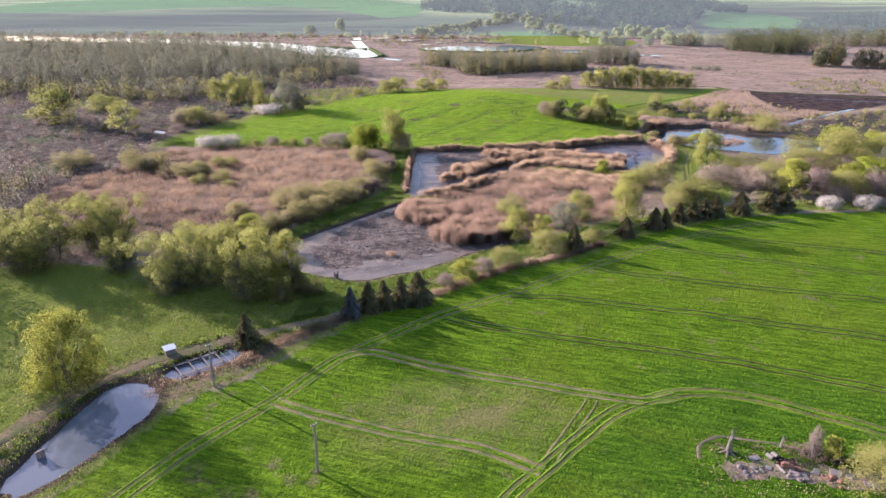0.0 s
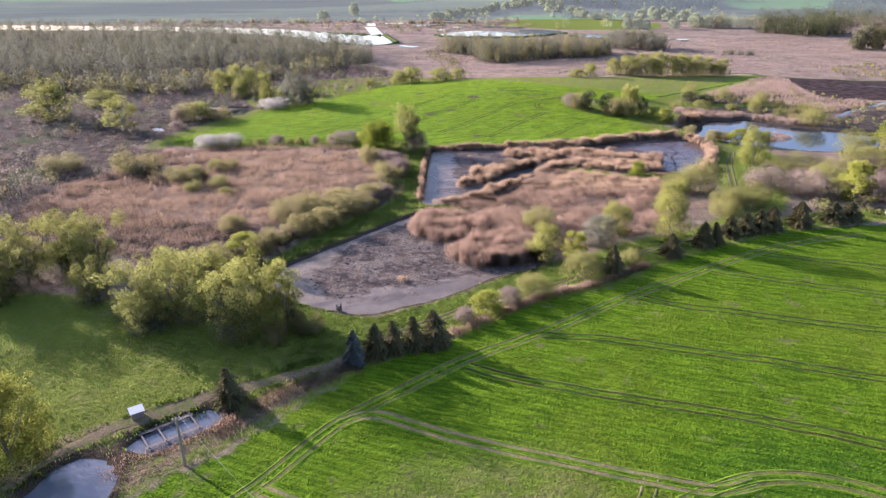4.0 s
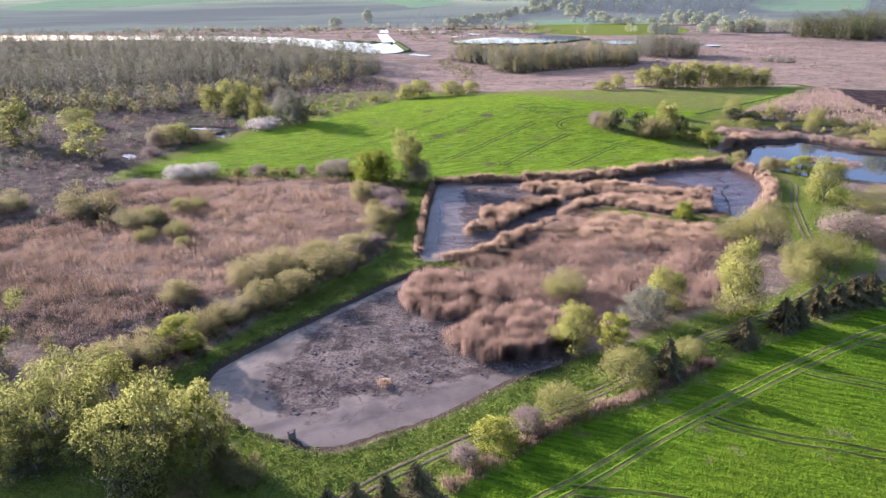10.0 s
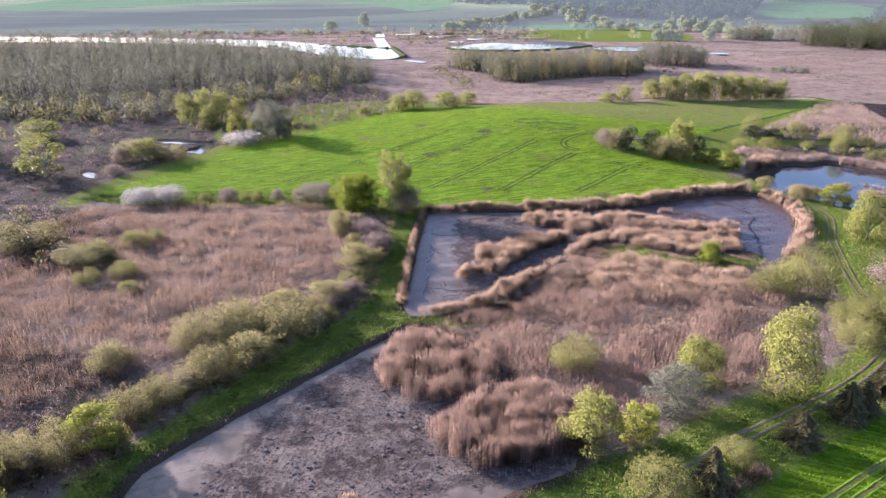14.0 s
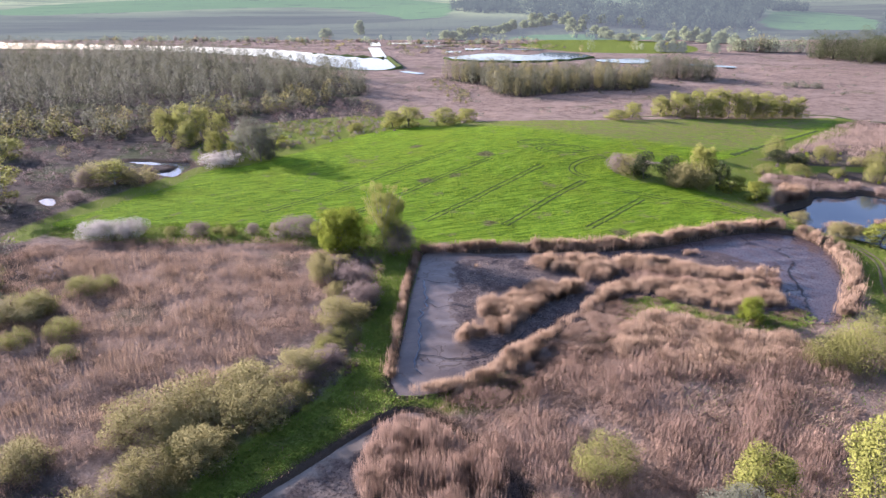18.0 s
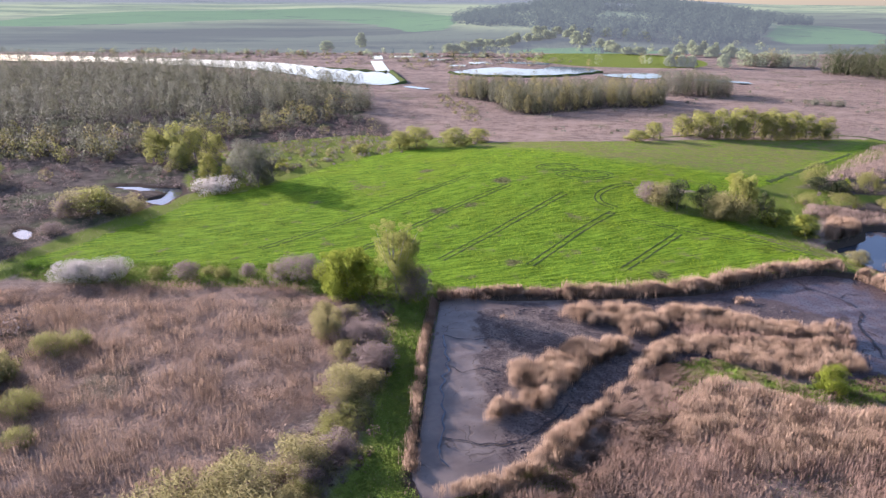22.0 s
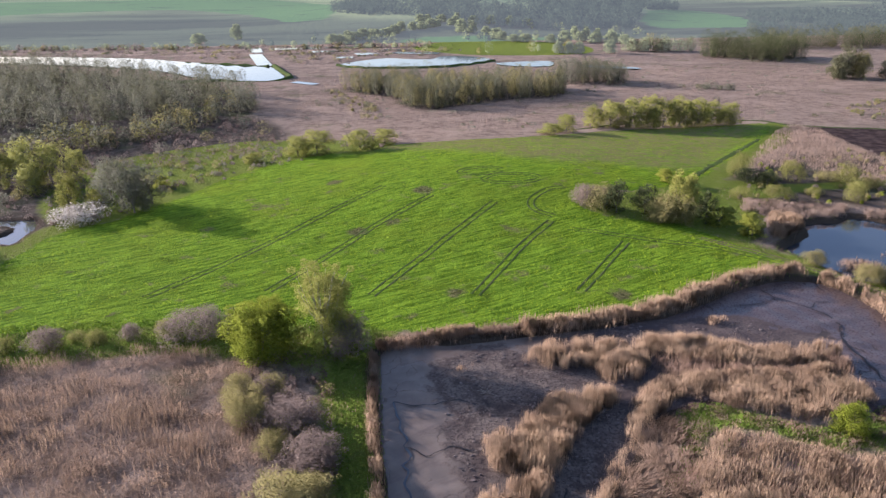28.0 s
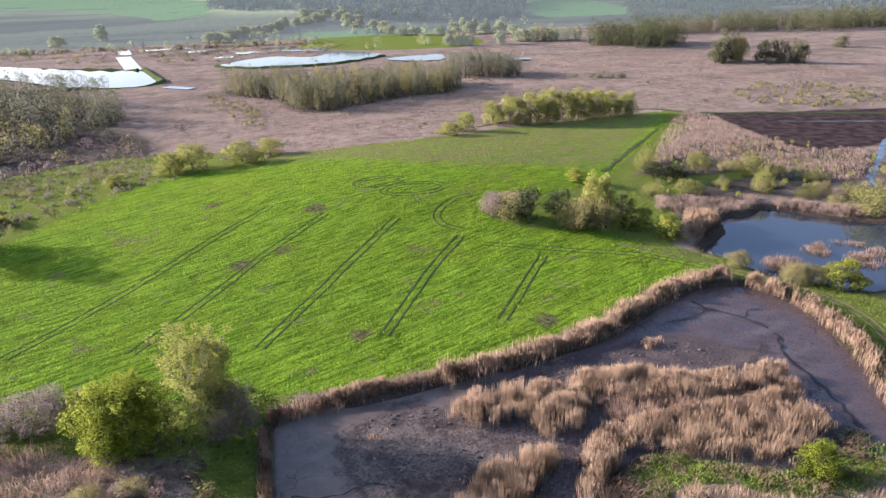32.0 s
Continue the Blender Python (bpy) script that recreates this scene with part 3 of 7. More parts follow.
LEAF_YELLOW = leaf_material("spring_leaf", (0.31, 0.34, 0.045), (0.44, 0.455, 0.085), 0.22)
LEAF_GREEN = leaf_material("green_leaf", (0.225, 0.285, 0.028), (0.355, 0.405, 0.046), 0.15)
LEAF_OLIVE = leaf_material("olive_leaf", (0.25, 0.226, 0.085), (0.35, 0.312, 0.128), 0.15)
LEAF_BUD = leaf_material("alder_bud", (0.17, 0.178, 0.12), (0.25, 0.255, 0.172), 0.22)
LEAF_GREY = leaf_material("grey_twig", (0.22, 0.172, 0.145), (0.34, 0.268, 0.225), 0.22)
LEAF_DARK = leaf_material("dark_bud", (0.125, 0.13, 0.07), (0.21, 0.21, 0.115), 0.22)
LEAF_MOSS = leaf_material("mossy_leaf", (0.235, 0.238, 0.066), (0.34, 0.33, 0.108), 0.22)
LEAF_RED = leaf_material("red_twig", (0.17, 0.108, 0.092), (0.28, 0.19, 0.16), 0.22)
BLOSSOM = leaf_material("white_blossom", (0.48, 0.44, 0.37), (0.74, 0.7, 0.62), 0.22)
BLOSSOM_PINK = leaf_material("pinkish_blossom", (0.27, 0.20, 0.145), (0.50, 0.40, 0.32), 0.22)
CLOD = leaf_material("mud_clod", (0.105, 0.08, 0.07), (0.25, 0.205, 0.175), 0.0)
NEEDLE = leaf_material("spruce_needle", (0.085, 0.076, 0.036), (0.165, 0.15, 0.07), 0.15)
NEEDLE_BLUE = leaf_material("blue_needle", (0.065, 0.08, 0.075), (0.13, 0.15, 0.14), 0.1)
NEEDLE_PINE = leaf_material("pine_needle", (0.05, 0.065, 0.028), (0.115, 0.135, 0.055), 0.15)
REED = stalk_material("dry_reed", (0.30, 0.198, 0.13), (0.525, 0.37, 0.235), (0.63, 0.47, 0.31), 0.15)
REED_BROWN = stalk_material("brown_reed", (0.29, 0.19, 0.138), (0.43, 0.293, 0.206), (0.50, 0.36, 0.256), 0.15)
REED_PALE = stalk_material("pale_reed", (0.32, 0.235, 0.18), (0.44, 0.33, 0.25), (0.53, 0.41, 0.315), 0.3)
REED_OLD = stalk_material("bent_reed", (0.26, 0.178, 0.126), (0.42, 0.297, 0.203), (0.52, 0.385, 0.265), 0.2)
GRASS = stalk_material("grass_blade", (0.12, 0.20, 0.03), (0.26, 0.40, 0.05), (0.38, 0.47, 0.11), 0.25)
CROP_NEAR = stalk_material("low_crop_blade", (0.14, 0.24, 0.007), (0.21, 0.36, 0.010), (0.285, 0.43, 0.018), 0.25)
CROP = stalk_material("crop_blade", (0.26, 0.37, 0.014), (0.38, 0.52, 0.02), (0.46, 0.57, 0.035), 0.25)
BARK = bark_material("grey_bark", (0.12, 0.10, 0.08), (0.24, 0.20, 0.165))
BIRCH_BARK = bark_material("birch_bark", (0.25, 0.22, 0.19), (0.62, 0.58, 0.52))
POLE_WOOD = plain_material("weathered_pole", (0.16, 0.13, 0.10), (0.30, 0.26, 0.21))
PLANK = plain_material("grey_plank", (0.11, 0.09, 0.075), (0.24, 0.20, 0.17))
WHITE_METAL = plain_material("white_sheet", (0.62, 0.62, 0.60), (0.80, 0.80, 0.78), 0.5, 0.45)
WIRE = plain_material("pale_wire", (0.35, 0.33, 0.28), (0.50, 0.47, 0.40), 0.5, 0.5)
STONE = plain_material("field_stone", (0.12, 0.105, 0.09), (0.27, 0.235, 0.20))
BRICK = plain_material("brick_rubble", (0.20, 0.085, 0.05), (0.36, 0.19, 0.12))
RUBBLE = plain_material("rubble_lump", (0.14, 0.11, 0.09), (0.30, 0.245, 0.205))
CONCRETE = plain_material("old_concrete", (0.17, 0.145, 0.12), (0.36, 0.32, 0.275))


def far_leaf_material():
    n = Nodes("far_leaf")
    # leaves glow faintly to imitate distance haze
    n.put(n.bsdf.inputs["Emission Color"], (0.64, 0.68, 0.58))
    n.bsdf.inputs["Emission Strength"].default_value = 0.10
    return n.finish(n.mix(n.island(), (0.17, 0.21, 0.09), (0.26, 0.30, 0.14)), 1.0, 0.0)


LEAF_FAR = far_leaf_material()


# ---- mesh builders ----
def sheet(name, verts, faces, mats, parent=None, attrs=None, slots=None, smooth=False, normals=None):
    """One mesh object from arrays of vertices and of equal-sized faces."""
    me = bpy.data.meshes.new(name)
    verts, faces = np.asarray(verts, np.float32), np.asarray(faces, np.int32)
    k = faces.shape[1]
    # faces wind southward so the sun-leaning normals are not flipped
    if normals is not None:
        p = verts[faces[:, :3]]
        back = np.cross(p[:, 1] - p[:, 0], p[:, 2] - p[:, 0])[:, 1] > 0
        faces = np.where(back[:, None], faces[:, ::-1], faces)
    me.vertices.add(len(verts))
    me.vertices.foreach_set("co", verts.ravel())
    me.loops.add(faces.size)
    me.loops.foreach_set("vertex_index", faces.ravel())
    me.polygons.add(len(faces))
    me.polygons.foreach_set("loop_start", np.arange(0, faces.size, k, dtype=np.int32))
    me.polygons.foreach_set("use_smooth", np.full(len(faces), smooth))
    for m in mats if isinstance(mats, list) else [mats]:
        me.materials.append(m)
    if slots is not None:
        me.polygons.foreach_set("material_index", np.asarray(slots, np.int32))
    for key, values in (attrs or {}).items():
        a = me.attributes.new(key, "FLOAT", "POINT")
        a.data.foreach_set("value", np.asarray(values, np.float32))
    if normals is not None:
        normals = np.asarray(normals, np.float32)
        a = me.attributes.new("custom_normal", "FLOAT_VECTOR", "POINT")
        a.data.foreach_set("vector", (normals / np.maximum(np.linalg.norm(normals, axis=1), 1e-6)[:, None]).astype(np.float32).ravel())
    me.update(calc_edges=True)
    ob = new(name, me)
    ob.parent = parent
    return ob


def part(name, bm, material, parent, label=""):
    """One bmesh as one mesh object under a thing or a part."""
    me = bpy.data.meshes.new(name)
    bm.to_mesh(me)
    bm.free()
    me.materials.append(material)
    ob = new(name, me)
    ob.parent = parent
    return tagged(ob, label)


def tube_arrays(paths, sides=6):
    """Vertices and quads of tapered tubes; each path is rows of x, y, z, radius."""
    vs, fs, base = [], [], 0
    ang = np.arange(sides) * 2 * math.pi / sides
    ring = np.stack([np.cos(ang), np.sin(ang), 0 * ang], 1)
    for path in paths:
        p = np.asarray(path, float)
        for row in p:
            vs.append(row[:3] + ring * row[3])
        for k in range(len(p) - 1):
            a = base + k * sides + np.arange(sides)
            b = base + k * sides + (np.arange(sides) + 1) % sides
            fs.append(np.stack([a, b, b + sides, a + sides], 1))
        base += len(p) * sides
    return np.concatenate(vs), np.concatenate(fs)


def scatter_leaves(r, centres, radii, count, size, flat=1.0, twig=False):
    """Loose small triangles round clump centres, as arrays."""
    centres, radii = np.asarray(centres, float), np.asarray(radii, float)
    w = radii**2
    pick = r.choice(len(centres), count, p=w / w.sum())
    d = r.normal(size=(count, 3))
    d /= np.linalg.norm(d, axis=1)[:, None]
    d *= (r.uniform(0.25, 1.0, count) ** 0.45)[:, None]
    d[:, 2] *= flat
    p = centres[pick] + d * radii[pick][:, None]
    s = size * r.uniform(0.55, 1.35, count)[:, None]
    u = r.normal(size=(count, 3))
    u /= np.linalg.norm(u, axis=1)[:, None]
    v = np.cross(u, r.normal(size=(count, 3)))
    v /= np.linalg.norm(v, axis=1)[:, None]
    if twig:
        tri = np.stack([p - u * s, p + u * s, p + v * s * 0.32], 1)
    else:
        tri = np.stack([p - u * s * 0.6, p + u * s * 0.6 + v * s * 0.25, p + v * s * 0.9], 1)
    mid = np.array([0.0, 0.0, centres[:, 2].mean() * 0.8])
    out = p - mid
    out /= np.maximum(np.linalg.norm(out, axis=1), 1e-6)[:, None]
    # normals lean to the sun, so the crown shades brighter than its leaves lie
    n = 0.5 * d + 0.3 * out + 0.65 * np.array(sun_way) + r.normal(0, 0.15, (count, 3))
    return tri.reshape(-1, 3), np.arange(count * 3).reshape(-1, 3), np.repeat(n, 3, 0)


def limb_paths(r, height, spread_, count, trunk_top, radius):
    """A leaning trunk and limbs that rise out of it; also their ends."""
    lean = r.uniform(-0.05, 0.05, 2) * height
    trunk = [(lean[0] * t, lean[1] * t, height * trunk_top * t - 0.3 * (t == 0), radius * (1 - 0.6 * t)) for t in (0, 0.3, 0.65, 1)]
    paths, ends = [trunk], []
    for k in range(count):
        a, t = k * 2.4 + r.uniform(-0.4, 0.4), r.uniform(0.35, 1.0)
        s = np.array(trunk[0][:3]) * (1 - t) + np.array(trunk[3][:3]) * t
        e = np.array([math.cos(a) * spread_ * r.uniform(0.4, 0.95), math.sin(a) * spread_ * r.uniform(0.4, 0.95), height * r.uniform(0.62, 0.97)])
        m = s * 0.5 + e * 0.5 + np.array([0, 0, -0.06 * height])
        q = radius * 0.45
        paths.append([(*s, q), (*m, q * 0.6), (*e, q * 0.15)])
        ends += [m, e]
    return paths, ends


def broad_tree(name, label, category, seed, height, width, leaf, leaves=2600, leaf_size=0.32, bark=None, low=0.25, limbs=11, stems=1, radius=None, open_crown=False, twig=False):
    """A leafy tree or bush: tapered trunk or stems, limbs, and a crown of loose clumps."""
    r = np.random.default_rng(seed)
    root = tagged(new(name), label, category)
    paths, ends = [], []
    for k in range(stems):
        a, off = 6.28 * k / stems, 0.0 if stems == 1 else width * 0.10
        p, e = limb_paths(r, height * r.uniform(0.8, 1.0), width * 0.42, max(3, limbs // stems), 0.30 if stems > 1 else 0.42, radius or height * 0.018)
        d = np.array([math.cos(a) * off, math.sin(a) * off, 0])
        paths += [[(x + d[0], y + d[1], z, w) for x, y, z, w in q] for q in p]
        ends += [q + d for q in e]
    v, f = tube_arrays(paths, 5)
    sheet("trunk", v, f, bark or BARK, root, smooth=True)
    n = 10 if open_crown else 22 + int(2 * width)
    t = r.uniform(0, 1, n) ** 1.1
    ang = r.uniform(0, 6.28, n)
    full = np.sin(math.pi * (0.24 + 0.68 * t)) ** 0.7
    rad = np.sqrt(r.uniform(0.15, 1, n)) * width * 0.40 * full
    c = np.stack([np.cos(ang) * rad, np.sin(ang) * rad, height * (low + (0.93 - low) * t)], 1)
    centres = np.concatenate([c, np.array(ends)])
    radii = np.concatenate([r.uniform(0.09, 0.19, n), r.uniform(0.05, 0.125, len(ends)) if open_crown else r.uniform(0.04, 0.08, len(ends))]) * width
    radii = np.minimum(radii, np.maximum(0.7, centres[:, 2] * 1.1))
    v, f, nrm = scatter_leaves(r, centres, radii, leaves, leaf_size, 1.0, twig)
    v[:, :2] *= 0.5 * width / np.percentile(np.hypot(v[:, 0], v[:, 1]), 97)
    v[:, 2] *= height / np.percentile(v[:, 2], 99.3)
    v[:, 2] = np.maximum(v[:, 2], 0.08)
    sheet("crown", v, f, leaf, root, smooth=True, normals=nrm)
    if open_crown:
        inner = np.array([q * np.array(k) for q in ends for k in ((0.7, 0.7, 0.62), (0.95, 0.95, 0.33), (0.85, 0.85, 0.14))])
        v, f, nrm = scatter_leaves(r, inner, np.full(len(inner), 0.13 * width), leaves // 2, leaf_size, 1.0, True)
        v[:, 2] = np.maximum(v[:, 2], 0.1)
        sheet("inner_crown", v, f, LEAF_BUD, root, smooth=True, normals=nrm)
    return root


def spruce_tree(name, label, seed, height, width, needle):
    """A conifer: straight trunk and whorls of drooping boughs made of short twigs."""
    r = np.random.default_rng(seed)
    root = tagged(new(name), label, "tree")
    v, f = tube_arrays([[(0, 0, -0.3, height * 0.022), (0, 0, height * 0.5, height * 0.014), (0, 0, height, 0.015)]], 6)
    sheet("trunk", v, f, BARK, root, smooth=True)
    tris = []
    z = 0.04 * height
    while z < height * 0.99:
        reach = width * 0.52 * (1 - z / height) ** 0.68 + 0.08
        for k in range(int(7 + 9 * reach / width * 2)):
            a = r.uniform(0, 6.28)
            L = reach * r.uniform(0.55, 1.2) * (1 + 0.16 * math.sin(3 * a + z * 2.1 + seed))
            d, side = np.array([math.cos(a), math.sin(a), 0]), np.array([-math.sin(a), math.cos(a), 0])
            for s in np.linspace(0.25, 1.0, 5):
                p = d * L * s + np.array([0, 0, z + 0.10 * L - 0.42 * L * s * s + r.uniform(-0.06, 0.06)])
                w = 0.20 + 0.16 * L * (1.15 - s)
                tris += [p - d * 0.16 * L, p + d * 0.14 * L + side * w, p + d * 0.1 * L - np.array([0, 0, 0.18 + 0.08 * L])]
                tris += [p - d * 0.16 * L, p + d * 0.14 * L - side * w, p + d * 0.12 * L + np.array([0, 0, 0.05])]
        z += 0.034 * height + 0.03
    tris += [np.array([0.06, 0, height * 0.95]), np.array([-0.06, 0.03, height * 0.95]), np.array([0, 0, height * 1.03])]
    v = np.array(tris)
    sheet("crown", v, np.arange(len(v)).reshape(-1, 3), needle, root)
    return root


def stalks(name, places, r, heights, width, lean, mat, drop=0.05, way=None):
    """Thin upright blades, three corners each, as one mesh."""
    n = len(places)
    width = width if mat is GRASS else 0.55 * width
    z = np.maximum(ground_z(places[:, 0], places[:, 1]), -0.5) - drop
    a = r.uniform(0, 6.28, n)
    b = -0.6 + 2.2 * waves(places[:, 0], places[:, 1], 11, 31) + r.normal(0, 0.7, n) if way is None else way
    h = heights
    side = np.stack([np.cos(a), np.sin(a), 0 * a], 1) * (width * r.uniform(0.6, 1.4, n))[:, None] * 0.5
    base = np.stack([places[:, 0], places[:, 1], z], 1)
    ln = lean * r.uniform(0.1, 1.0, n) * h
    tip = base + np.stack([np.cos(b) * ln, np.sin(b) * ln, h], 1)
    mid = base * 0.28 + tip * 0.72
    verts = np.stack([base, mid + side, tip, mid - side], 1).reshape(-1, 3)
    k = np.arange(n)[:, None] * 4
    faces = np.concatenate([k + np.array([[0, 1, 3]]), k + np.array([[3, 1, 2]])])
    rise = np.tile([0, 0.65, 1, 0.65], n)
    # shading normals turned to the sun to brighten the backlit blades
    turn = SUN_AZ + 0.8 * waves(places[:, 0], places[:, 1], 7, 33) + r.normal(0, 0.4, n)
    nrm = np.stack([np.sin(turn), np.cos(turn), 0.6 + 0.25 * waves(places[:, 0], places[:, 1], 5, 34)], 1)
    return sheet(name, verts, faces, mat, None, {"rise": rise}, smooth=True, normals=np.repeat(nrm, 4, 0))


def pour(line, count, r, gap_size=0, gap_level=-9.0, seed=0):
    """Random places inside an outline, with gaps."""
    lo, hi = line.min(0), line.max(0)
    area = max(np.abs(np.sum(line[:, 0] * np.roll(line[:, 1], -1) - line[:, 1] * np.roll(line[:, 0], -1))) / 2, 1e-6)
    n = int(count * np.prod(hi - lo) / area)
    p = r.uniform(lo, hi, (n, 2))
    ok = inside(p[:, 0], p[:, 1], line)
    if gap_size:
        ok &= waves(p[:, 0], p[:, 1], gap_size, seed) + r.normal(0, 0.18, n) > gap_level
    return p[ok]


# ---- ground, far slopes, ponds ----
def grown(line, by):
    """The outline pushed outward."""
    d = np.roll(line, -1, 0) - np.roll(line, 1, 0)
    nrm = np.stack([d[:, 1], -d[:, 0]], 1) / np.maximum(np.hypot(*d.T), 1e-6)[:, None]
    turn = np.sum(line[:, 0] * np.roll(line[:, 1], -1) - line[:, 1] * np.roll(line[:, 0], -1))
    return line + nrm * by * (1 if turn > 0 else -1)


def zone_depth(lines):
    out = np.full(VX.shape, -12.0)
    for q in lines:
        out = np.maximum(out, depth_in(VX, VY, q))
    return out


cols = len(gx)
cut = int(np.searchsorted(gy, 985))
quad = (np.arange(len(gy) - 1)[:, None] * cols + np.arange(cols - 1)[None]).ravel()
quad = np.stack([quad, quad + 1, quad + cols + 1, quad + cols], 1)
near_faces = quad[: cut * (cols - 1)]
verts = np.stack([VX, VY, VZ], 1)
keep = (cut + 1) * cols
ground = sheet("ground", verts[:keep], near_faces, GROUND, None, {
    "crop": zone_depth([FIELD_NEAR, FIELD_HILL])[:keep],
    "meadow": np.maximum(np.maximum(7 - line_distance(VX, VY, TRACK_ROAD[: len(TRACK_ROAD) // 2 : 2]), np.maximum(5 - line_distance(VX, VY, FIELD_WEST), np.maximum(5 - line_distance(VX, VY, SPRUCE_LINE), 4.5 - line_distance(VX, VY, TRACK_ROAD[len(TRACK_ROAD) // 2 :: 2])))), zone_depth([grown(BANK_WEST, 2.5), grown(FISH_POND, 3.5), grown(CAGE_POND, 2.5), BANK_WEST, DAM_SOUTH, MEADOW, GREEN_EAST, GREEN_FAR, GREEN_HEDGE, GREEN_NOSE, GREEN_NW, GREEN_DITCH, GREEN_POLE, GREEN_MARSH]))[:keep],
    "peat": zone_depth([PEAT])[:keep],
    "rise": zone_depth([FIELD_HILL])[:keep],
    "fallow": zone_depth([FALLOW, THIN_PATCH])[:keep],
    "scrub": zone_depth([SCRUB_W, SCRUB_SW, SCRUB_E, WOOD_WEST, WOOD_MID, THICKET, SCRUB_NE])[:keep],
    "bare": np.max([s - np.hypot(VX - x, VY - y) for x, y, s in BARE_SPOTS], 0)[:keep].clip(-6, 6),
    "dryweed": zone_depth([LANE_BANK, DRY_BANK])[:keep],
    "deep_green": zone_depth([DEEP_GREEN])[:keep],
    "wet": pond_depth[:keep],
}, smooth=True)
tagged(ground, "marsh and farmland ground with grass, crop and litter", "ground", kind="structure")
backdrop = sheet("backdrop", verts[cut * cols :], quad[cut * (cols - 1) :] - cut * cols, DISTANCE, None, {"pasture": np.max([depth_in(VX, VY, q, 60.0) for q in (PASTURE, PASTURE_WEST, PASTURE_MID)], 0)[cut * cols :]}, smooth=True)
tagged(backdrop, "distant hazy hillside with fields and woods", "hills", kind="structure")


def pond_sheet(name, line, z, mat, label, by=1.2):
    bm = bmesh.new()
    bm.faces.new([bm.verts.new((x, y, z)) for x, y in grown(line, by)])
    bmesh.ops.triangulate(bm, faces=bm.faces[:])
    bmesh.ops.recalc_face_normals(bm, faces=bm.faces[:])
    if sum(f.normal.z for f in bm.faces) < 0:
        bmesh.ops.reverse_faces(bm, faces=bm.faces[:])
    return tagged(part(name, bm, mat, None), label, "pond", kind="structure")


MUD_Z = -0.5


def mud_bed(line, label, dry, middle):
    """A pond floor with low uneven crusts, finer than the ground sheet."""
    lo, hi = np.floor(line.min(0)) - 2, np.ceil(line.max(0)) + 2
    xs, ys = np.arange(lo[0], hi[0], 0.8), np.arange(lo[1], hi[1], 0.8)
    X, Y = np.meshgrid(xs, ys)
    d = depth_in(X.ravel(), Y.ravel(), line)
    z = MUD_Z + 0.10 * ease(3, 7, d) * (0.4 + waves(X.ravel(), Y.ravel(), 5, 71)) + 0.04 * waves(X.ravel(), Y.ravel(), 2.2, 72) * ease(2, 6, d)
    i = (np.arange(len(ys) - 1)[:, None] * len(xs) + np.arange(len(xs) - 1)[None]).ravel()
    q = np.stack([i, i + 1, i + 1 + len(xs), i + len(xs)], 1)
    q = q[(d[q] > -1.5).any(1)]
    crust = depth_in(X.ravel(), Y.ravel(), middle)
    ob = sheet("pond_bed", np.column_stack([X.ravel(), Y.ravel(), z]), q, MUD, None, {"crust": crust, "dry": dry(X.ravel(), Y.ravel())}, smooth=True)
    tagged(ob, label, "pond bed", kind="structure")
    r = np.random.default_rng(len(xs))
    c = pour(middle, 1.1 * (crust > 0.5).sum() * 0.64, r, 8, -0.25, 74)
    c = c[depth_in(c[:, 0], c[:, 1], line) > 1.0]
    v, f = [], []
    ring = np.arange(7) * 6.28 / 7
    for k, (x, y) in enumerate(c):
        s = 0.08 + 0.38 * r.uniform() ** 4
        rad = s * r.uniform(0.7, 1.25, 7)
        up = MUD_Z + 0.08 + 0.22 * s * r.uniform(0.6, 1.4)
        low_ring = np.column_stack([x + np.cos(ring) * rad, y + np.sin(ring) * rad * 0.8, np.full(7, MUD_Z - 0.15)])
        top_ring = np.column_stack([x + np.cos(ring) * rad * 0.75, y + np.sin(ring) * rad * 0.6, up + r.uniform(-0.05, 0.05, 7)])
        v += [low_ring, top_ring, [(x, y, up + 0.03)]]
        o, j = k * 15, np.arange(7)
        n = (j + 1) % 7
        f += [np.stack([o + j, o + n, o + 7 + n], 1), np.stack([o + j, o + 7 + n, o + 7 + j], 1), np.stack([o + 7 + j, o + 7 + n, 0 * j + o + 14], 1)]
    tagged(sheet("mud_clods", np.concatenate(v), np.concatenate(f), CLOD), "broken brown clods of drying mud", "clods", kind="stuff")


mud_bed(POND_NEAR, "drained pond bed of pale silt and brown crust", lambda x, y: 0.7 + 0.3 * ease(143, 149, y - 0.375 * x), CRUST_NEAR)
mud_bed(POND_FAR, "drained pond bed of dark wet cracked mud", lambda x, y: 0.55 - 0.47 * ease(35, 80, x + 4 * waves(x, y, 14, 73)), CRUST_FAR)
pond_sheet("water", FISH_POND, -0.55, WATER_SKY_TINT, "still fish pond reflecting the sky")
pond_sheet("water", CAGE_POND, -0.55, WATER_SKY_TINT, "small still pond with wooden frames")
pond_sheet("water", POND_EAST, -0.45, WATER, "open dark blue pond among reeds")
pond_sheet("water", POOL_SMALL, -0.42, WATER, "small bright marsh pool in scrub", 0.6)
pond_sheet("water", POOL_WEST, -0.40, WATER, "bright crescent marsh pool beside scrub", 0.6)
for k, w in enumerate((RESERVOIR, LAKE, LAKE_EAST, LAKE_STRIP)):
    pond_sheet("water", w, 0.22 + 0.03 * k, WATER, "far bright open water in the marsh", 1.5)


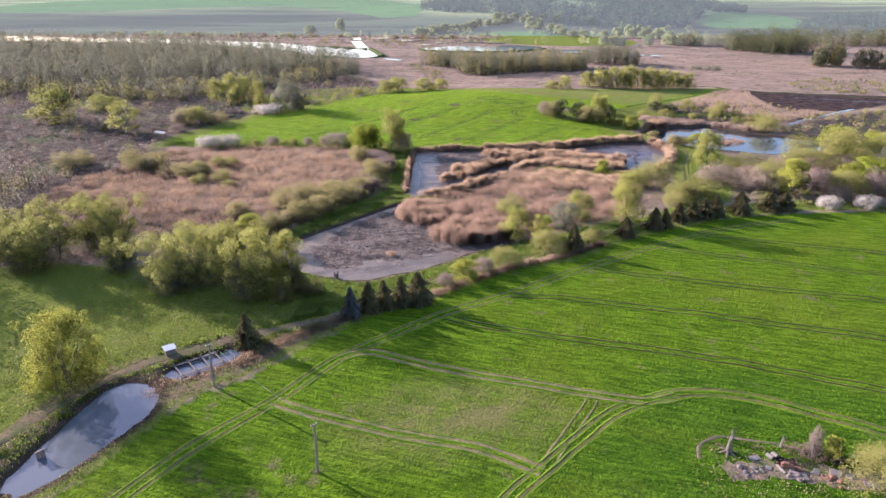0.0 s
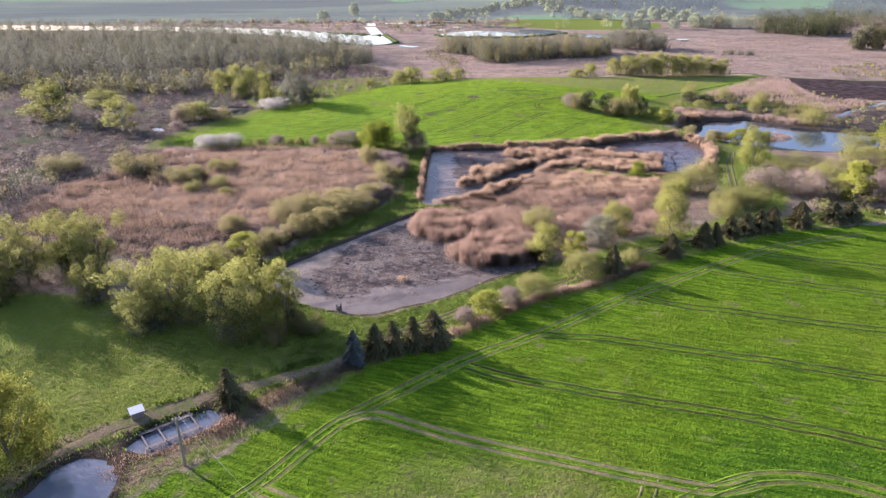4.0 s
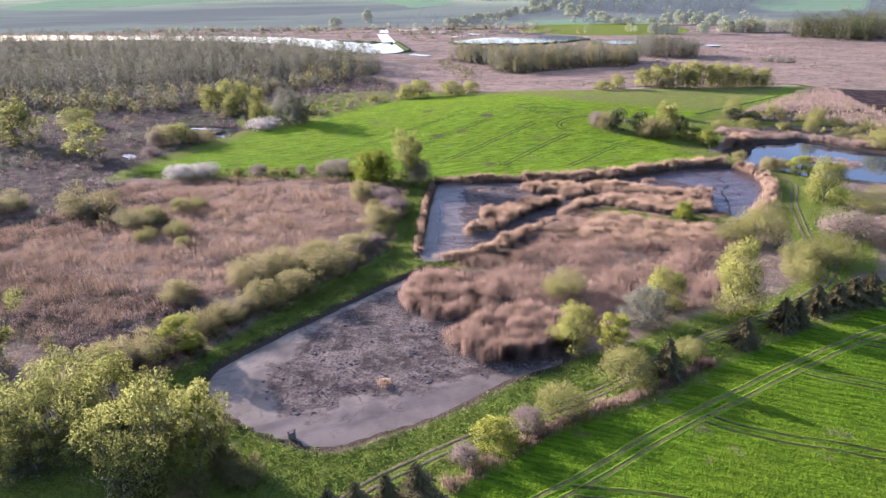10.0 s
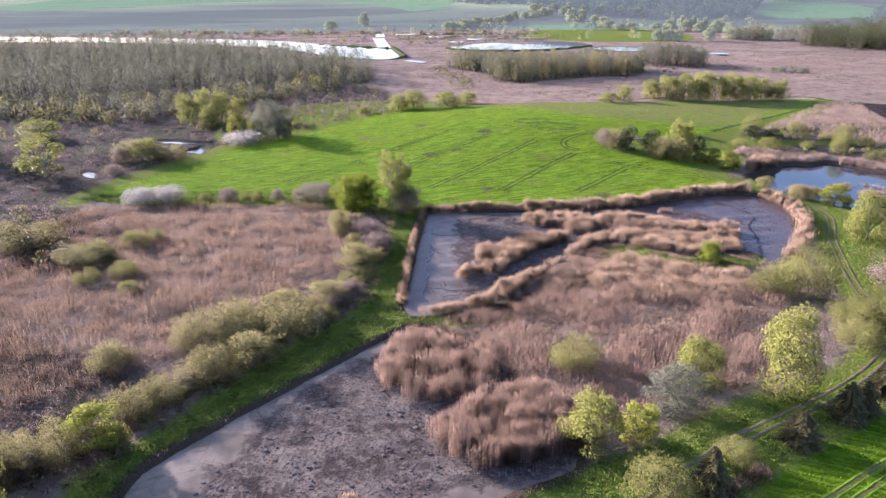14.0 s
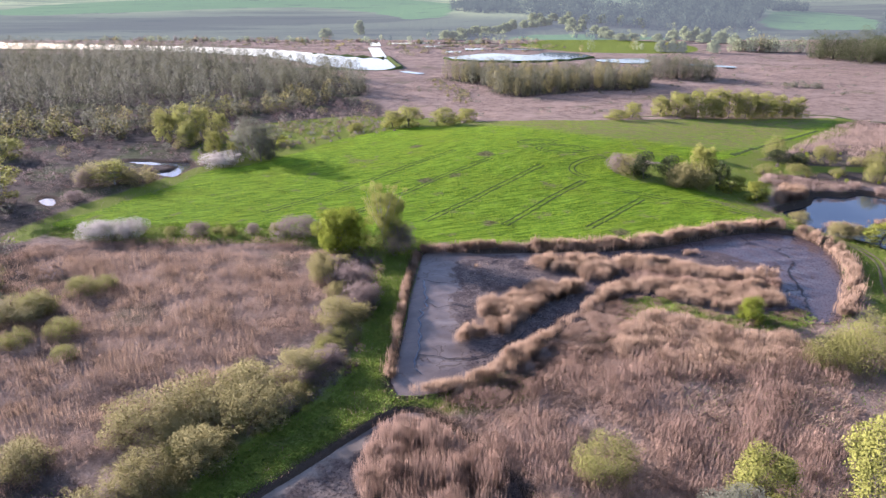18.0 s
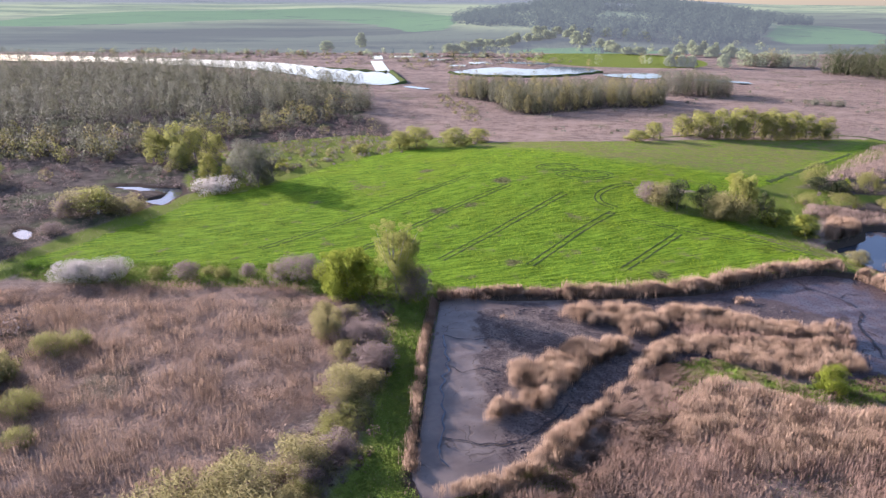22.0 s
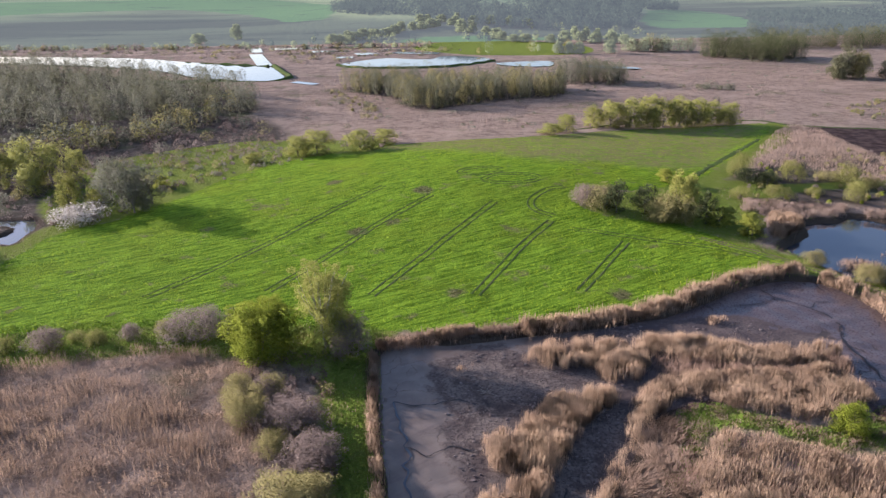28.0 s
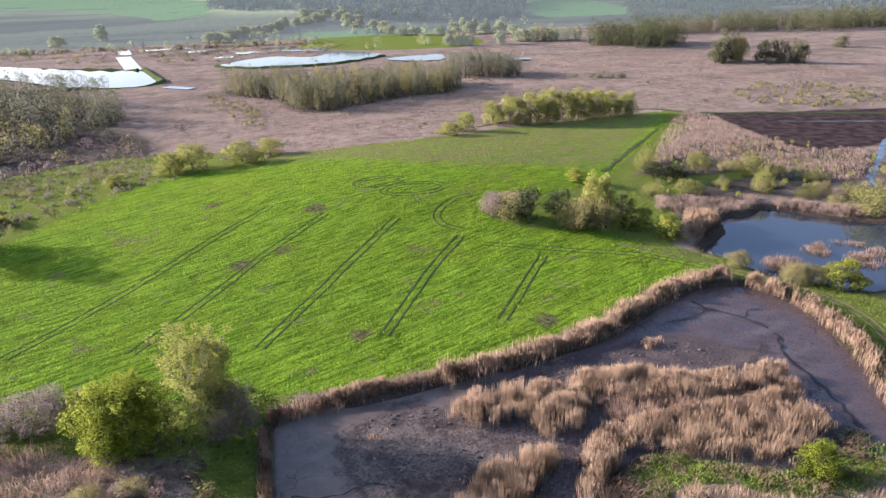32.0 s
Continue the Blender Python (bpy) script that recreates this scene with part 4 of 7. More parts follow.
for k, (x0, y0, x1, y1, w) in enumerate(((-42, 764, -60, 880, 13), (-60, 900, -67, 956, 12), (-50, 938, 4, 945, 20), (10, 948, 66, 942, 22), (-4, 896, 34, 902, 18), (40, 858, 64, 862, 22), (20, 828, 36, 826, 16), (78, 872, 124, 850, 22), (66, 905, 100, 902, 14), (-14, 652, 2, 636, 8))):
    d = Vector((y0 - y1, x1 - x0)).normalized() * w / 2
    bm = bmesh.new()
    bm.faces.new([bm.verts.new((x, y, float(max(land(x, y), 0)) + 0.45)) for x, y in ((x0 - d.x, y0 - d.y), (x1 - d.x, y1 - d.y), ((x1 + d.x), y1 + d.y), (x0 + d.x, y0 + d.y))])
    tagged(part("water", bm, WATER, None), "narrow bright channel in the far marsh", "channel", kind="structure")


def floor_z(x, y):
    """The ground, or the mud where a pond is cut in."""
    x, y = np.asarray(x, float), np.asarray(y, float)
    return np.maximum(ground_z(x, y), MUD_Z)


# ---- tracks ----
def strip(name, line, width, mat, label, category, lift=0.05, rough_edge=0.25, parent=None):
    """A worn band on the ground along a line, with uneven edges."""
    d = np.gradient(line, axis=0)
    nrm = np.stack([-d[:, 1], d[:, 0]], 1) / np.maximum(np.hypot(*d.T), 1e-6)[:, None]
    k = len(line)
    offs = np.array([-0.5, -0.3, 0.0, 0.3, 0.5]) * width
    jit = rng.uniform(-rough_edge, rough_edge, (k, 2)) * width
    pts = []
    for c, o in enumerate(offs):
        oo = o + (jit[:, 0] if c == 0 else jit[:, 1] if c == 4 else 0)
        q = line + nrm * np.reshape(oo, (-1, 1))
        z = ground_z(q[:, 0], q[:, 1]) + (0.005 if c in (0, 4) else lift)
        pts.append(np.column_stack([q, z]))
    v = np.stack(pts, 1).reshape(-1, 3)
    a = (np.arange(k - 1)[:, None] * 5 + np.arange(4)[None]).ravel()
    ob = sheet(name, v, np.stack([a, a + 1, a + 6, a + 5], 1), mat, parent, smooth=True)
    if parent is None:
        tagged(ob, label, category, kind="structure")
    return ob


RUTS = []


def groove(line, width, soil, parent, edge=0.16):
    """A wheel rut pressed between two low edges of standing crop."""
    d = np.gradient(line, axis=0)
    nrm = np.stack([-d[:, 1], d[:, 0]], 1) / np.maximum(np.hypot(*d.T), 1e-6)[:, None]
    half = width / 2
    offs, ups = np.array([-half - 0.42, -half - 0.14, -half, half, half + 0.08, half + 0.40]), (0.0, edge, 0.05, 0.05, 0.11, 0.0)
    pts = []
    for o, up in zip(offs, ups):
        q = line + nrm * (o + rng.normal(0, 0.03, (len(line), 1)))
        pts.append(np.column_stack([q, ground_z(q[:, 0], q[:, 1]) + up * rng.uniform(0.7, 1.3, len(line))]))
    k = len(line)
    a = (np.arange(k - 1)[:, None] * 6 + np.arange(5)[None]).ravel()
    # slots: crop edge, rut floor, and one flank painted as lit
    ob = sheet("rut", np.stack(pts, 1).reshape(-1, 3), np.stack([a, a + 1, a + 7, a + 6], 1), [CROP_EDGE, soil, RUT_LIT_FLANK], parent, None, np.tile([0, 0, 1, 2, 0], k - 1))
    return ob


def wheel_track(points, mat, label, gauge=1.75, width=0.65, lift=0.05):
    """Two wheel ruts side by side."""
    line = dense(points, 1.2, False)
    d = np.gradient(line, axis=0)
    nrm = np.stack([-d[:, 1], d[:, 0]], 1) / np.hypot(*d.T)[:, None]
    root = tagged(new("wheel_track"), label, "track", "wheel tracks in the field", "structure")
    for s in (-0.5, 0.5):
        RUTS.append((line + nrm * gauge * s, width * 0.66))
        if mat in (DIRT, DARK_SOIL_SHADE) or width < 0.45:
            strip("rut", line + nrm * gauge * s, width, mat, "", "", lift, 0.2, root)
        else:
            groove(line + nrm * gauge * s, width, mat, root, 0.075 if mat is RUT_WORN else 0.15)


strip("road", TRACK_ROAD[: len(TRACK_ROAD) // 4], 2.7, DIRT, "rutted dirt lane with grass along the ponds", "road", 0.07)
wheel_track([tuple(q) for q in TRACK_ROAD[len(TRACK_ROAD) // 4 - 1 :: 3]], DIRT, "grassy lane with two worn ruts", 1.5, 0.6, 0.06)
for pts in ([(-115, 663), (-62, 668), (-19, 673), (-24, 712), (-34, 764)], [(-185, 857), (-123, 816), (-85, 790), (-39, 761)], [(20, 757), (35, 737), (61, 725), (93, 723), (118, 733), (160, 765)]):
    strip("dyke", dense(pts, 8, False), 4.0, DARK_SOIL_SHADE, "low dark grassy dyke beside open water", "dyke", 1.9)
wheel_track([(-30, 55), (-21, 70), (-16, 78), (-7, 89), (2, 102), (12, 111), (23, 120), (36, 128), (50, 138), (67, 149), (85, 160), (105, 170), (125, 175)], RUT_WORN, "worn wheel ruts along the crop edge", 1.9, 0.55)
wheel_track([(2, 102), (7, 104), (18, 99), (31, 94), (49, 88), (54, 87.4), (58, 88.4)], RUT_PALE, "pale worn wheel ruts through green crop")
wheel_track([(-7, 89), (-2, 86), (13, 80), (25, 76), (33, 71)], RUT_PALE, "pale worn wheel ruts through green crop")
wheel_track([(22, 58), (28, 66), (33, 71), (40, 78), (48, 85), (59, 89), (69, 88), (78, 83), (90, 75), (110, 62)], RUT_WORN, "curving wheel ruts pressed into green crop", 1.9, 0.6)
wheel_track([(33, 71), (39, 80), (43, 86), (45, 90)], RUT_PALE, "pale worn wheel ruts through green crop", 1.75, 0.4)
for pts in ([(22, 117), (30, 113), (44, 108), (63, 102), (80, 95), (93, 89), (120, 78)], [(36, 127), (44, 126), (59, 122), (80, 115), (105, 106), (140, 93)], [(58, 142), (66, 138), (87, 131), (116, 122), (150, 110)], [(78, 155), (88, 150), (125, 136), (160, 124)], [(92, 164), (100, 161), (114, 156), (135, 149), (170, 137)]):
    wheel_track(pts, TRAM_SHADE, "tramline ruts through green crop", 1.9, 0.55)
for pts in ([(82, 306), (74, 297), (68, 290), (61, 282)], [(67, 321), (57, 310), (48, 298), (38, 284)], [(55, 336), (42, 321), (30, 306), (16, 288)], [(38, 345), (21, 328), (9, 313), (-6, 294)], [(25, 357), (6, 338), (-11, 318), (-32, 296)]):
    wheel_track(pts, DARK_SOIL_SHADE, "dark tramline ruts on the green rise", 1.8, 0.55)
wheel_track([(79, 345), (73, 343), (66, 336), (65, 329), (69, 324)], DARK_SOIL_SHADE, "curved ruts on the green rise", 1.8, 0.55)
for cx, cy, a, b in ((57, 363, 7.0, 3.6), (65, 354, 9.0, 4.2)):
    wheel_track([(cx + a * math.cos(k * 0.42), cy + b * math.sin(k * 0.42)) for k in range(15)], DARK_SOIL_SHADE, "turning ring of ruts on the green rise", 1.8, 0.6)
wheel_track([(70, 316), (88, 307), (105, 298), (114, 288), (124, 276)], DARK_SOIL_SHADE, "faint ruts along the field edge", 1.8, 0.4)
# First a ditch; second a dark strip painted for shade below a bank.
for pts, w in (([(193, 417), (181, 406), (159, 386), (130, 358)], 2.0), ([(100, 441), (131, 452), (152, 461), (190, 464), (218, 457), (232, 441), (270, 424), (308, 404)], 2.2)):
    cut_line = dense(pts, 2, False)
    RUTS.append((cut_line, 1.2))
    strip("ditch", cut_line, w, DARK_SOIL_SHADE, "dark strip for ditch and painted bank shade", "ditch", 0.06)
for pts, w in (([(251, 409), (270, 400), (292, 391), (330, 376)], 1.3), ([(262, 366), (258, 363), (240, 350), (226, 340), (213, 331), (201, 321)], 2.0)):
    strip("water", dense(pts, 2, False), w, WATER, "bright water in a drainage ditch", "ditch", 0.07, 0.35)


# ---- crop ----
def crop_tufts(field, window, count, low, high, width, seed, heading, mat, thin):
    """Short tufts of young crop, left out along the wheel ruts and thin spots."""
    r = np.random.default_rng(seed)
    p = r.uniform(window[:2], window[2:], (count, 2))
    p = p[inside(p[:, 0], p[:, 1], field)]
    ok = np.ones(len(p), bool)
    for q, half in RUTS:
        near = (p > q.min(0) - 1).all(1) & (p < q.max(0) + 1).all(1)
        k = np.flatnonzero(near)
        ok[k] &= line_distance(p[k, 0], p[k, 1], q[:: 2]) > half
    gap = np.full(len(p), 9.0)
    for q, half in RUTS:
        k = np.flatnonzero((p > q.min(0) - 4).all(1) & (p < q.max(0) + 4).all(1))
        gap[k] = np.minimum(gap[k], line_distance(p[k, 0], p[k, 1], q[:: 2]))
    ok &= r.uniform(size=len(p)) < 1 - thin * (1 - np.exp(-gap / 1.1))
    ok &= (depth_in(p[:, 0], p[:, 1], FALLOW) < 0) | (r.uniform(size=len(p)) < 0.25)
    for x, y, s in BARE_SPOTS:
        ok &= np.hypot(p[:, 0] - x, p[:, 1] - y) + r.normal(0, 1.0, len(p)) > s
    u, v = p[:, 0] * math.cos(heading) + p[:, 1] * math.sin(heading), p[:, 1] * math.cos(heading) - p[:, 0] * math.sin(heading)
    row = 0.6 * waves(u / 9, v, 1.8, seed + 1) + 0.6 * waves(u / 7, v, 4.5, seed + 2)
    ok &= row + r.normal(0, 0.4, len(p)) > -0.75
    p, row = p[ok], row[ok]
    n = len(p)
    h, a = r.uniform(low, high, n) * (1 + 0.3 * row.clip(-1, 1)) * (1 + 0.5 * np.exp(-gap[ok] / 0.8)), r.uniform(0, 6.28, n)
    w = width * r.uniform(0.6, 1.4, n)
    o = np.column_stack([p, ground_z(p[:, 0], p[:, 1]) - 0.02])
    side = np.stack([np.cos(a) * w, np.sin(a) * w, 0 * a], 1) * 0.5
    tip = o + np.stack([r.normal(0, 0.12, n), r.normal(0, 0.12, n), h], 1)
    v = np.stack([o, tip + side, tip - side], 1).reshape(-1, 3)
    # normals tip up and sunward, lighting the tufts like open ground
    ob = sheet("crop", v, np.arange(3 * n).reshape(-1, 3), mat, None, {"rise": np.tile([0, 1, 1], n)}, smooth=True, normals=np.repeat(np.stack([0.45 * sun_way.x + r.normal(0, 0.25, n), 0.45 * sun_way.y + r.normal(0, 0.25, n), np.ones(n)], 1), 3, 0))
    tagged(ob, "young green cereal crop in dense tufts", "crop", kind="stuff")


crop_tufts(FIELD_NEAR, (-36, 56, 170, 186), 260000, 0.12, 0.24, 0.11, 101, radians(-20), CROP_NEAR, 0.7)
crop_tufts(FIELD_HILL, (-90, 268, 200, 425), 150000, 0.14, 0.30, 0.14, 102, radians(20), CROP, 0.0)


# ---- reeds and grass ----
def reed_bed(name, line, count, low, high, mat, label, gap=0, level=-9.0, seed=1, width=0.11, lean=0.16):
    r = np.random.default_rng(seed)
    p = pour(line, count, r, gap, level, seed)
    h = (low + (high - low) * r.uniform(0, 1, len(p))) * (1 + 0.10 * waves(p[:, 0], p[:, 1], 9, seed + 50) + 0.07 * waves(p[:, 0], p[:, 1], 3.2, seed + 51))
    edge = line_distance(p[:, 0], p[:, 1], line, True)
    ragged = edge > 0.7 + 0.9 * waves(p[:, 0], p[:, 1], 4, seed + 9) + r.normal(0, 0.25, len(p))
    p, h, edge = p[ragged], h[ragged], edge[ragged]
    h *= 0.6 + 0.4 * ease(0, 2.0, edge)
    ob = stalks(name, p, r, np.maximum(h, 0.3), width, lean, mat)
    me = ob.data
    return tagged(ob, label, "reeds", kind="stuff")


def reed_stand(line, count, low, high, mat, label, seed, clump=1.0, width=0.10, bent=0.0, loose=0.0, name="reed_bed", level=-9.0):
    """Reed in clumps that share a height and a way to lean; bent ones lie nearly flat."""
    r = np.random.default_rng(seed)
    area = np.abs(np.sum(line[:, 0] * np.roll(line[:, 1], -1) - line[:, 1] * np.roll(line[:, 0], -1))) / 2
    c = pour(line, max(6, area / (1.5 * clump**2)), r, 13 if level > -5 else 0, level, seed)
    m = len(c)
    tall, turn = r.normal(0.5, 0.13, m), -0.6 + 1.5 * waves(c[:, 0], c[:, 1], 16, seed) + r.normal(0, 0.8, m)
    i = r.integers(0, m, int(count))
    p = c[i] + r.normal(0, clump * (0.62 + loose), (len(i), 2))
    h = low + (high - low) * (np.clip(tall[i], -0.3, 1.4) + r.normal(0, 0.2, len(i)) + 0.3 * waves(c[i, 0], c[i, 1], 6, seed + 3))
    near = depth_in(p[:, 0], p[:, 1], line, 6.0)
    ok = near > -0.3 + 1.1 * waves(p[:, 0], p[:, 1], 3.2, seed + 9) + r.normal(0, 0.45, len(i))
    if name == "grass":
        ok &= line_distance(p[:, 0], p[:, 1], TRACK_ROAD) > 1.5
    p, h, i, near = p[ok], h[ok], i[ok], near[ok]
    h = np.maximum(h * (0.8 + 0.2 * ease(-0.5, 1.2, near)), 0.25)
    lean = (bent * r.uniform(0.5, 1.3, m))[i] if bent else 0.12
    ob = stalks(name, p, r, h, width, lean, mat, 0.05, turn[i] + r.normal(0, 0.35 if bent else 1.2, len(p)))
    return tagged(ob, label, "grass" if name == "grass" else "reeds", kind="stuff")


reed_stand(REED_WEST, 90000, 0.3, 0.9, REED_OLD, "wide bed of bent dry brown reed and litter", 2, 1.3, 0.11, 2.0)
reed_bed("reed_bed", REED_WEST, 35000, 0.3, 0.8, REED_OLD, "short dry litter among bent reed", 14, -1.2, 2, 0.09, 0.8)
reed_stand(REED_WEST, 50000, 1.2, 2.1, REED_OLD, "upright dry reed in loose stands", 12, 1.5, 0.07, 0.0, 0.2, level=0.0)
PLUMES = dense([(-80, 250), (-60, 262), (-30, 258), (-12, 250), (-8, 232), (-14, 212), (-26, 194), (-46, 184), (-70, 186), (-86, 210)], 3)
reed_stand(PLUMES, 16000, 1.4, 2.3, REED, "golden reed plumes above bent brown reed", 16, 1.4, 0.075, 0.0, 0.3, level=-0.2)
reed_stand(REED_EAST, 70000, 0.3, 0.9, REED_OLD, "bed of bent dry pinkish reed between the ponds", 3, 1.2, 0.11, 2.0)
reed_bed("reed_bed", REED_EAST, 24000, 0.3, 0.8, REED_OLD, "short dry litter among bent reed", 12, -1.2, 3, 0.09, 0.8)
reed_stand(REED_EAST, 48000, 1.0, 2.1, REED_BROWN, "upright dry reed in loose stands", 13, 1.5, 0.065, 0.0, 0.4, level=0.0)
LITTER = dense([(24, 198), (36, 206), (48, 222), (58, 232), (72, 231), (92, 229), (101, 231), (104, 220), (98, 204), (86, 188), (60, 176), (40, 188)], 3)
reed_bed("reed_litter", LITTER, 26000, 0.2, 0.6, REED_OLD, "flattened dry reed litter", 9, -0.6, 19, 0.12, 1.4)
TALL_NORTH = dense([(14, 195), (10, 186), (10, 181), (11.5, 178), (15.8, 174), (20.8, 173), (25, 174.5), (31, 178), (28, 187), (20, 193)], 1.5)
TALL_SOUTH = dense([(17.6, 166), (21.7, 162.7), (24.4, 159), (27.8, 157.6), (32.2, 158.8), (35.9, 160.3), (40, 163.4), (41, 171), (34, 175.5), (28, 174.5), (23.6, 169.5)], 1.5)
reed_stand(TALL_NORTH, 19000, 2.0, 3.6, REED_BROWN, "tall dense brown reed on the mud edge", 4, 1.0, 0.055)
reed_stand(TALL_SOUTH, 22000, 2.8, 4.6, REED_BROWN, "tall dense brown reed standing in mud", 18, 1.0, 0.055)
reed_stand(dense([(21, 201.5), (35, 210), (42, 220), (51, 231.5), (57, 238), (60, 237.6), (57, 229), (56, 223), (48, 213), (38, 203), (28, 198)], 3), 36000, 0.4, 1.1, REED_OLD, "bent dry reed at the foot of the ridge", 61, 1.0, 0.1, 2.0)
WEDGE = dense([(56, 224.6), (60, 229), (64, 231.8), (68, 230.6), (72, 228), (78, 224.4), (88, 221), (84, 211), (75, 209), (62, 208), (55, 211), (52, 217)], 2)
reed_stand(WEDGE, 34000, 0.9, 2.2, REED, "golden reed wedge beside the green sedge", 64, 1.2, 0.07, 0.0, 0.1)
reed_stand(dense([(63, 251), (68, 245), (82, 243), (93, 242), (97, 247.6), (85, 248.4), (74, 251), (66, 254)], 1), 14000, 1.2, 2.4, REED_BROWN, "low red brown reed between golden stands", 65, 1.0, 0.06)
reed_stand(REED_RIDGE, 64000, 1.3, 2.8, REED, "tall golden reed ridge across the mud", 5, 1.0, 0.06)
for k, q in enumerate((ISLAND_A, ISLAND_B, ISLAND_C, ISLAND_D, ISLAND_SPUR)):
    reed_stand(q, (6000, 22000, 15000, 20000, 5000)[k], 1.9, 3.5, REED, "golden reed island standing in wet mud", 6 + k, 0.9, 0.06, name="reed_island")
for k, q in enumerate((REED_TUFT, REED_TUFT_EAST, REED_TUFT_NEAR)):
    reed_bed("reed_tuft", q, 500, 1.0, 1.8, REED, "small reed tuft standing in mud", 0, -9, 10 + k)


FAR_REED = dense([(20, 425), (100, 450), (205, 462), (300, 440), (420, 500), (420, 660), (300, 690), (210, 640), (120, 690), (20, 640), (-10, 540), (0, 470)], 8)
reed_bed("reed_bed", FAR_REED, 60000, 0.5, 1.3, REED_PALE, "wide far bed of dry pale reed", 50, -0.9, 14, 0.17, 0.5)
NOSE_REED = dense([(154, 365), (170, 386), (219, 438), (231, 434), (225, 407), (219, 380), (220, 362), (236, 357), (230, 346), (204, 327), (196, 331), (190, 342), (181, 357), (170, 368)], 4)
reed_stand(NOSE_REED, 26000, 0.9, 2.0, REED_PALE, "dry pale reed beside the ploughed peat", 15, 1.6, 0.13, 0.0, 0.2)


def fringe(points, breadth, count, low, high, label, seed, mat=None):
    line = dense(points, 1.0, False)
    d = np.gradient(line, axis=0)
    nrm = np.stack([-d[:, 1], d[:, 0]], 1) / np.hypot(*d.T)[:, None]
    r = np.random.default_rng(seed)
    i = r.integers(0, len(line), count)
    p = line[i] + nrm[i] * (r.normal(0, breadth * 0.4, count))[:, None] + r.uniform(-0.6, 0.6, (count, 2))
    ok = waves(p[:, 0], p[:, 1], 8, seed) > -1.1
    p = p[ok]
    ob = stalks("reed_fringe", p, r, r.uniform(low, high, len(p)) * (1 + 0.25 * waves(p[:, 0], p[:, 1], 7, seed)), 0.11, 0.15, mat or REED)
    return tagged(ob, label, "reeds", kind="stuff")


fringe([(16, 266.4), (29, 267.2), (44, 267.8)], 2.0, 5000, 0.8, 1.7, "low brown reed fringe along the pond edge", 28, REED_OLD)
fringe([(26, 268), (34, 268.4)], 1.0, 1400, 1.2, 2.2, "golden reed fringe along the pond edge", 29)
fringe([(44, 267.6), (54, 267.9), (73, 270.9), (86, 276.2), (103, 282.8), (114, 282.6)], 2.6, 17000, 1.3, 2.6, "golden reed fringe along the pond edge", 21)
fringe([(117.4, 279), (120, 268), (117, 254), (111, 243), (103, 231)], 2.2, 9500, 1.4, 2.6, "golden reed fringe along the pond edge", 22)
fringe([(15, 263), (13.3, 245), (12.8, 228), (12.5, 208)], 0.9, 6000, 1.0, 2.0, "reed fringe along the grassy bank", 23)
for k, (pts, n, low, high) in enumerate((
    ([(125.3, 323.9), (131.1, 332.1), (141.1, 328.6), (152.4, 326.5), (158.8, 323.4), (154, 317.5), (150.8, 315.7), (145, 316.8), (138.6, 315.5), (131, 318.5)], 9000, 1.0, 2.0),
    ([(163.4, 316.5), (169.7, 312.7), (176.5, 307.6), (182, 300), (175.4, 299.5), (168, 305.5), (162, 312.4), (158, 318)], 6000, 1.4, 2.4),
    ([(121.4, 302.6), (124.8, 309.5), (130.0, 316.8), (136.0, 314.2), (133.4, 308.4), (129.5, 305.2), (124.8, 302.4)], 7000, 2.2, 3.6),
    ([(126, 283.5), (130.4, 290.2), (137, 291.2), (141, 287.2), (135, 281.4), (129, 279)], 2600, 0.5, 1.3),
    ([(143.1, 289.8), (149.7, 291.7), (158.6, 288.4), (156.8, 285.2), (145.1, 284.6)], 1900, 0.5, 1.4),
    ([(150.1, 284.0), (160.5, 283.8), (152.5, 276.0), (142.9, 273.2), (145.8, 278.6)], 2200, 0.5, 1.4),
)):
    reed_stand(dense(pts, 1), n, low, high, (REED_PALE, REED_PALE, REED, REED_OLD, REED_OLD, REED_OLD)[k], "dry reed standing in the dark pond" if k > 2 else "dry golden reed on the pond shore", 80 + k, 0.9, 0.11, 0.0, 0.15, "reed_island", -9.0 if k < 3 else 0.1)
fringe([(-15, 100), (-12, 106), (-4, 113), (3, 118)], 3.0, 6000, 0.25, 0.8, "low dry reed beside the lane", 25, REED_OLD)
fringe([(-28, 92), (-24, 96), (-20, 98), (-16, 101)], 2.8, 1500, 0.2, 0.6, "low dry reed beside the fish pond", 26, REED_OLD)
fringe([(20, 128), (30, 136), (40, 143), (52, 149), (64, 157)], 1.5, 9000, 0.6, 1.3, "dry grass strip beside the lane", 27, REED_OLD)


def turf(line, count, low, high, label, seed, width=0.16, gap=0, level=-9, clear=()):
    r = np.random.default_rng(seed)
    p = pour(line, count, r, gap, level, seed)
    for q in clear:
        p = p[line_distance(p[:, 0], p[:, 1], q) > 1.7]
    ob = stalks("grass", p, r, r.uniform(low, high, len(p)), width, 0.6, GRASS, 0.02)
    return tagged(ob, label, "grass", kind="stuff")


VERGE = dense([(-52, 62), (-46, 78), (-42, 92), (-35, 101), (-26, 109), (-14, 115), (-4, 121), (2, 119), (-6, 112), (-16, 106), (-26, 101), (-33, 97), (-37, 88), (-39, 78), (-44, 62)], 2)
reed_stand(VERGE, 9000, 0.2, 0.65, GRASS, "lumpy green tussocks along the lane", 36, 0.8, 0.16, 0.5, 0.0, "grass")
reed_stand(DAM_SOUTH, 22000, 0.1, 0.36, GRASS, "lumpy green tussocks on the dam", 37, 0.8, 0.09, 0.5, 0.0, "grass")
turf(BANK_WEST, 26000, 0.08, 0.26, "bright green grass on the bank", 31, 0.2)
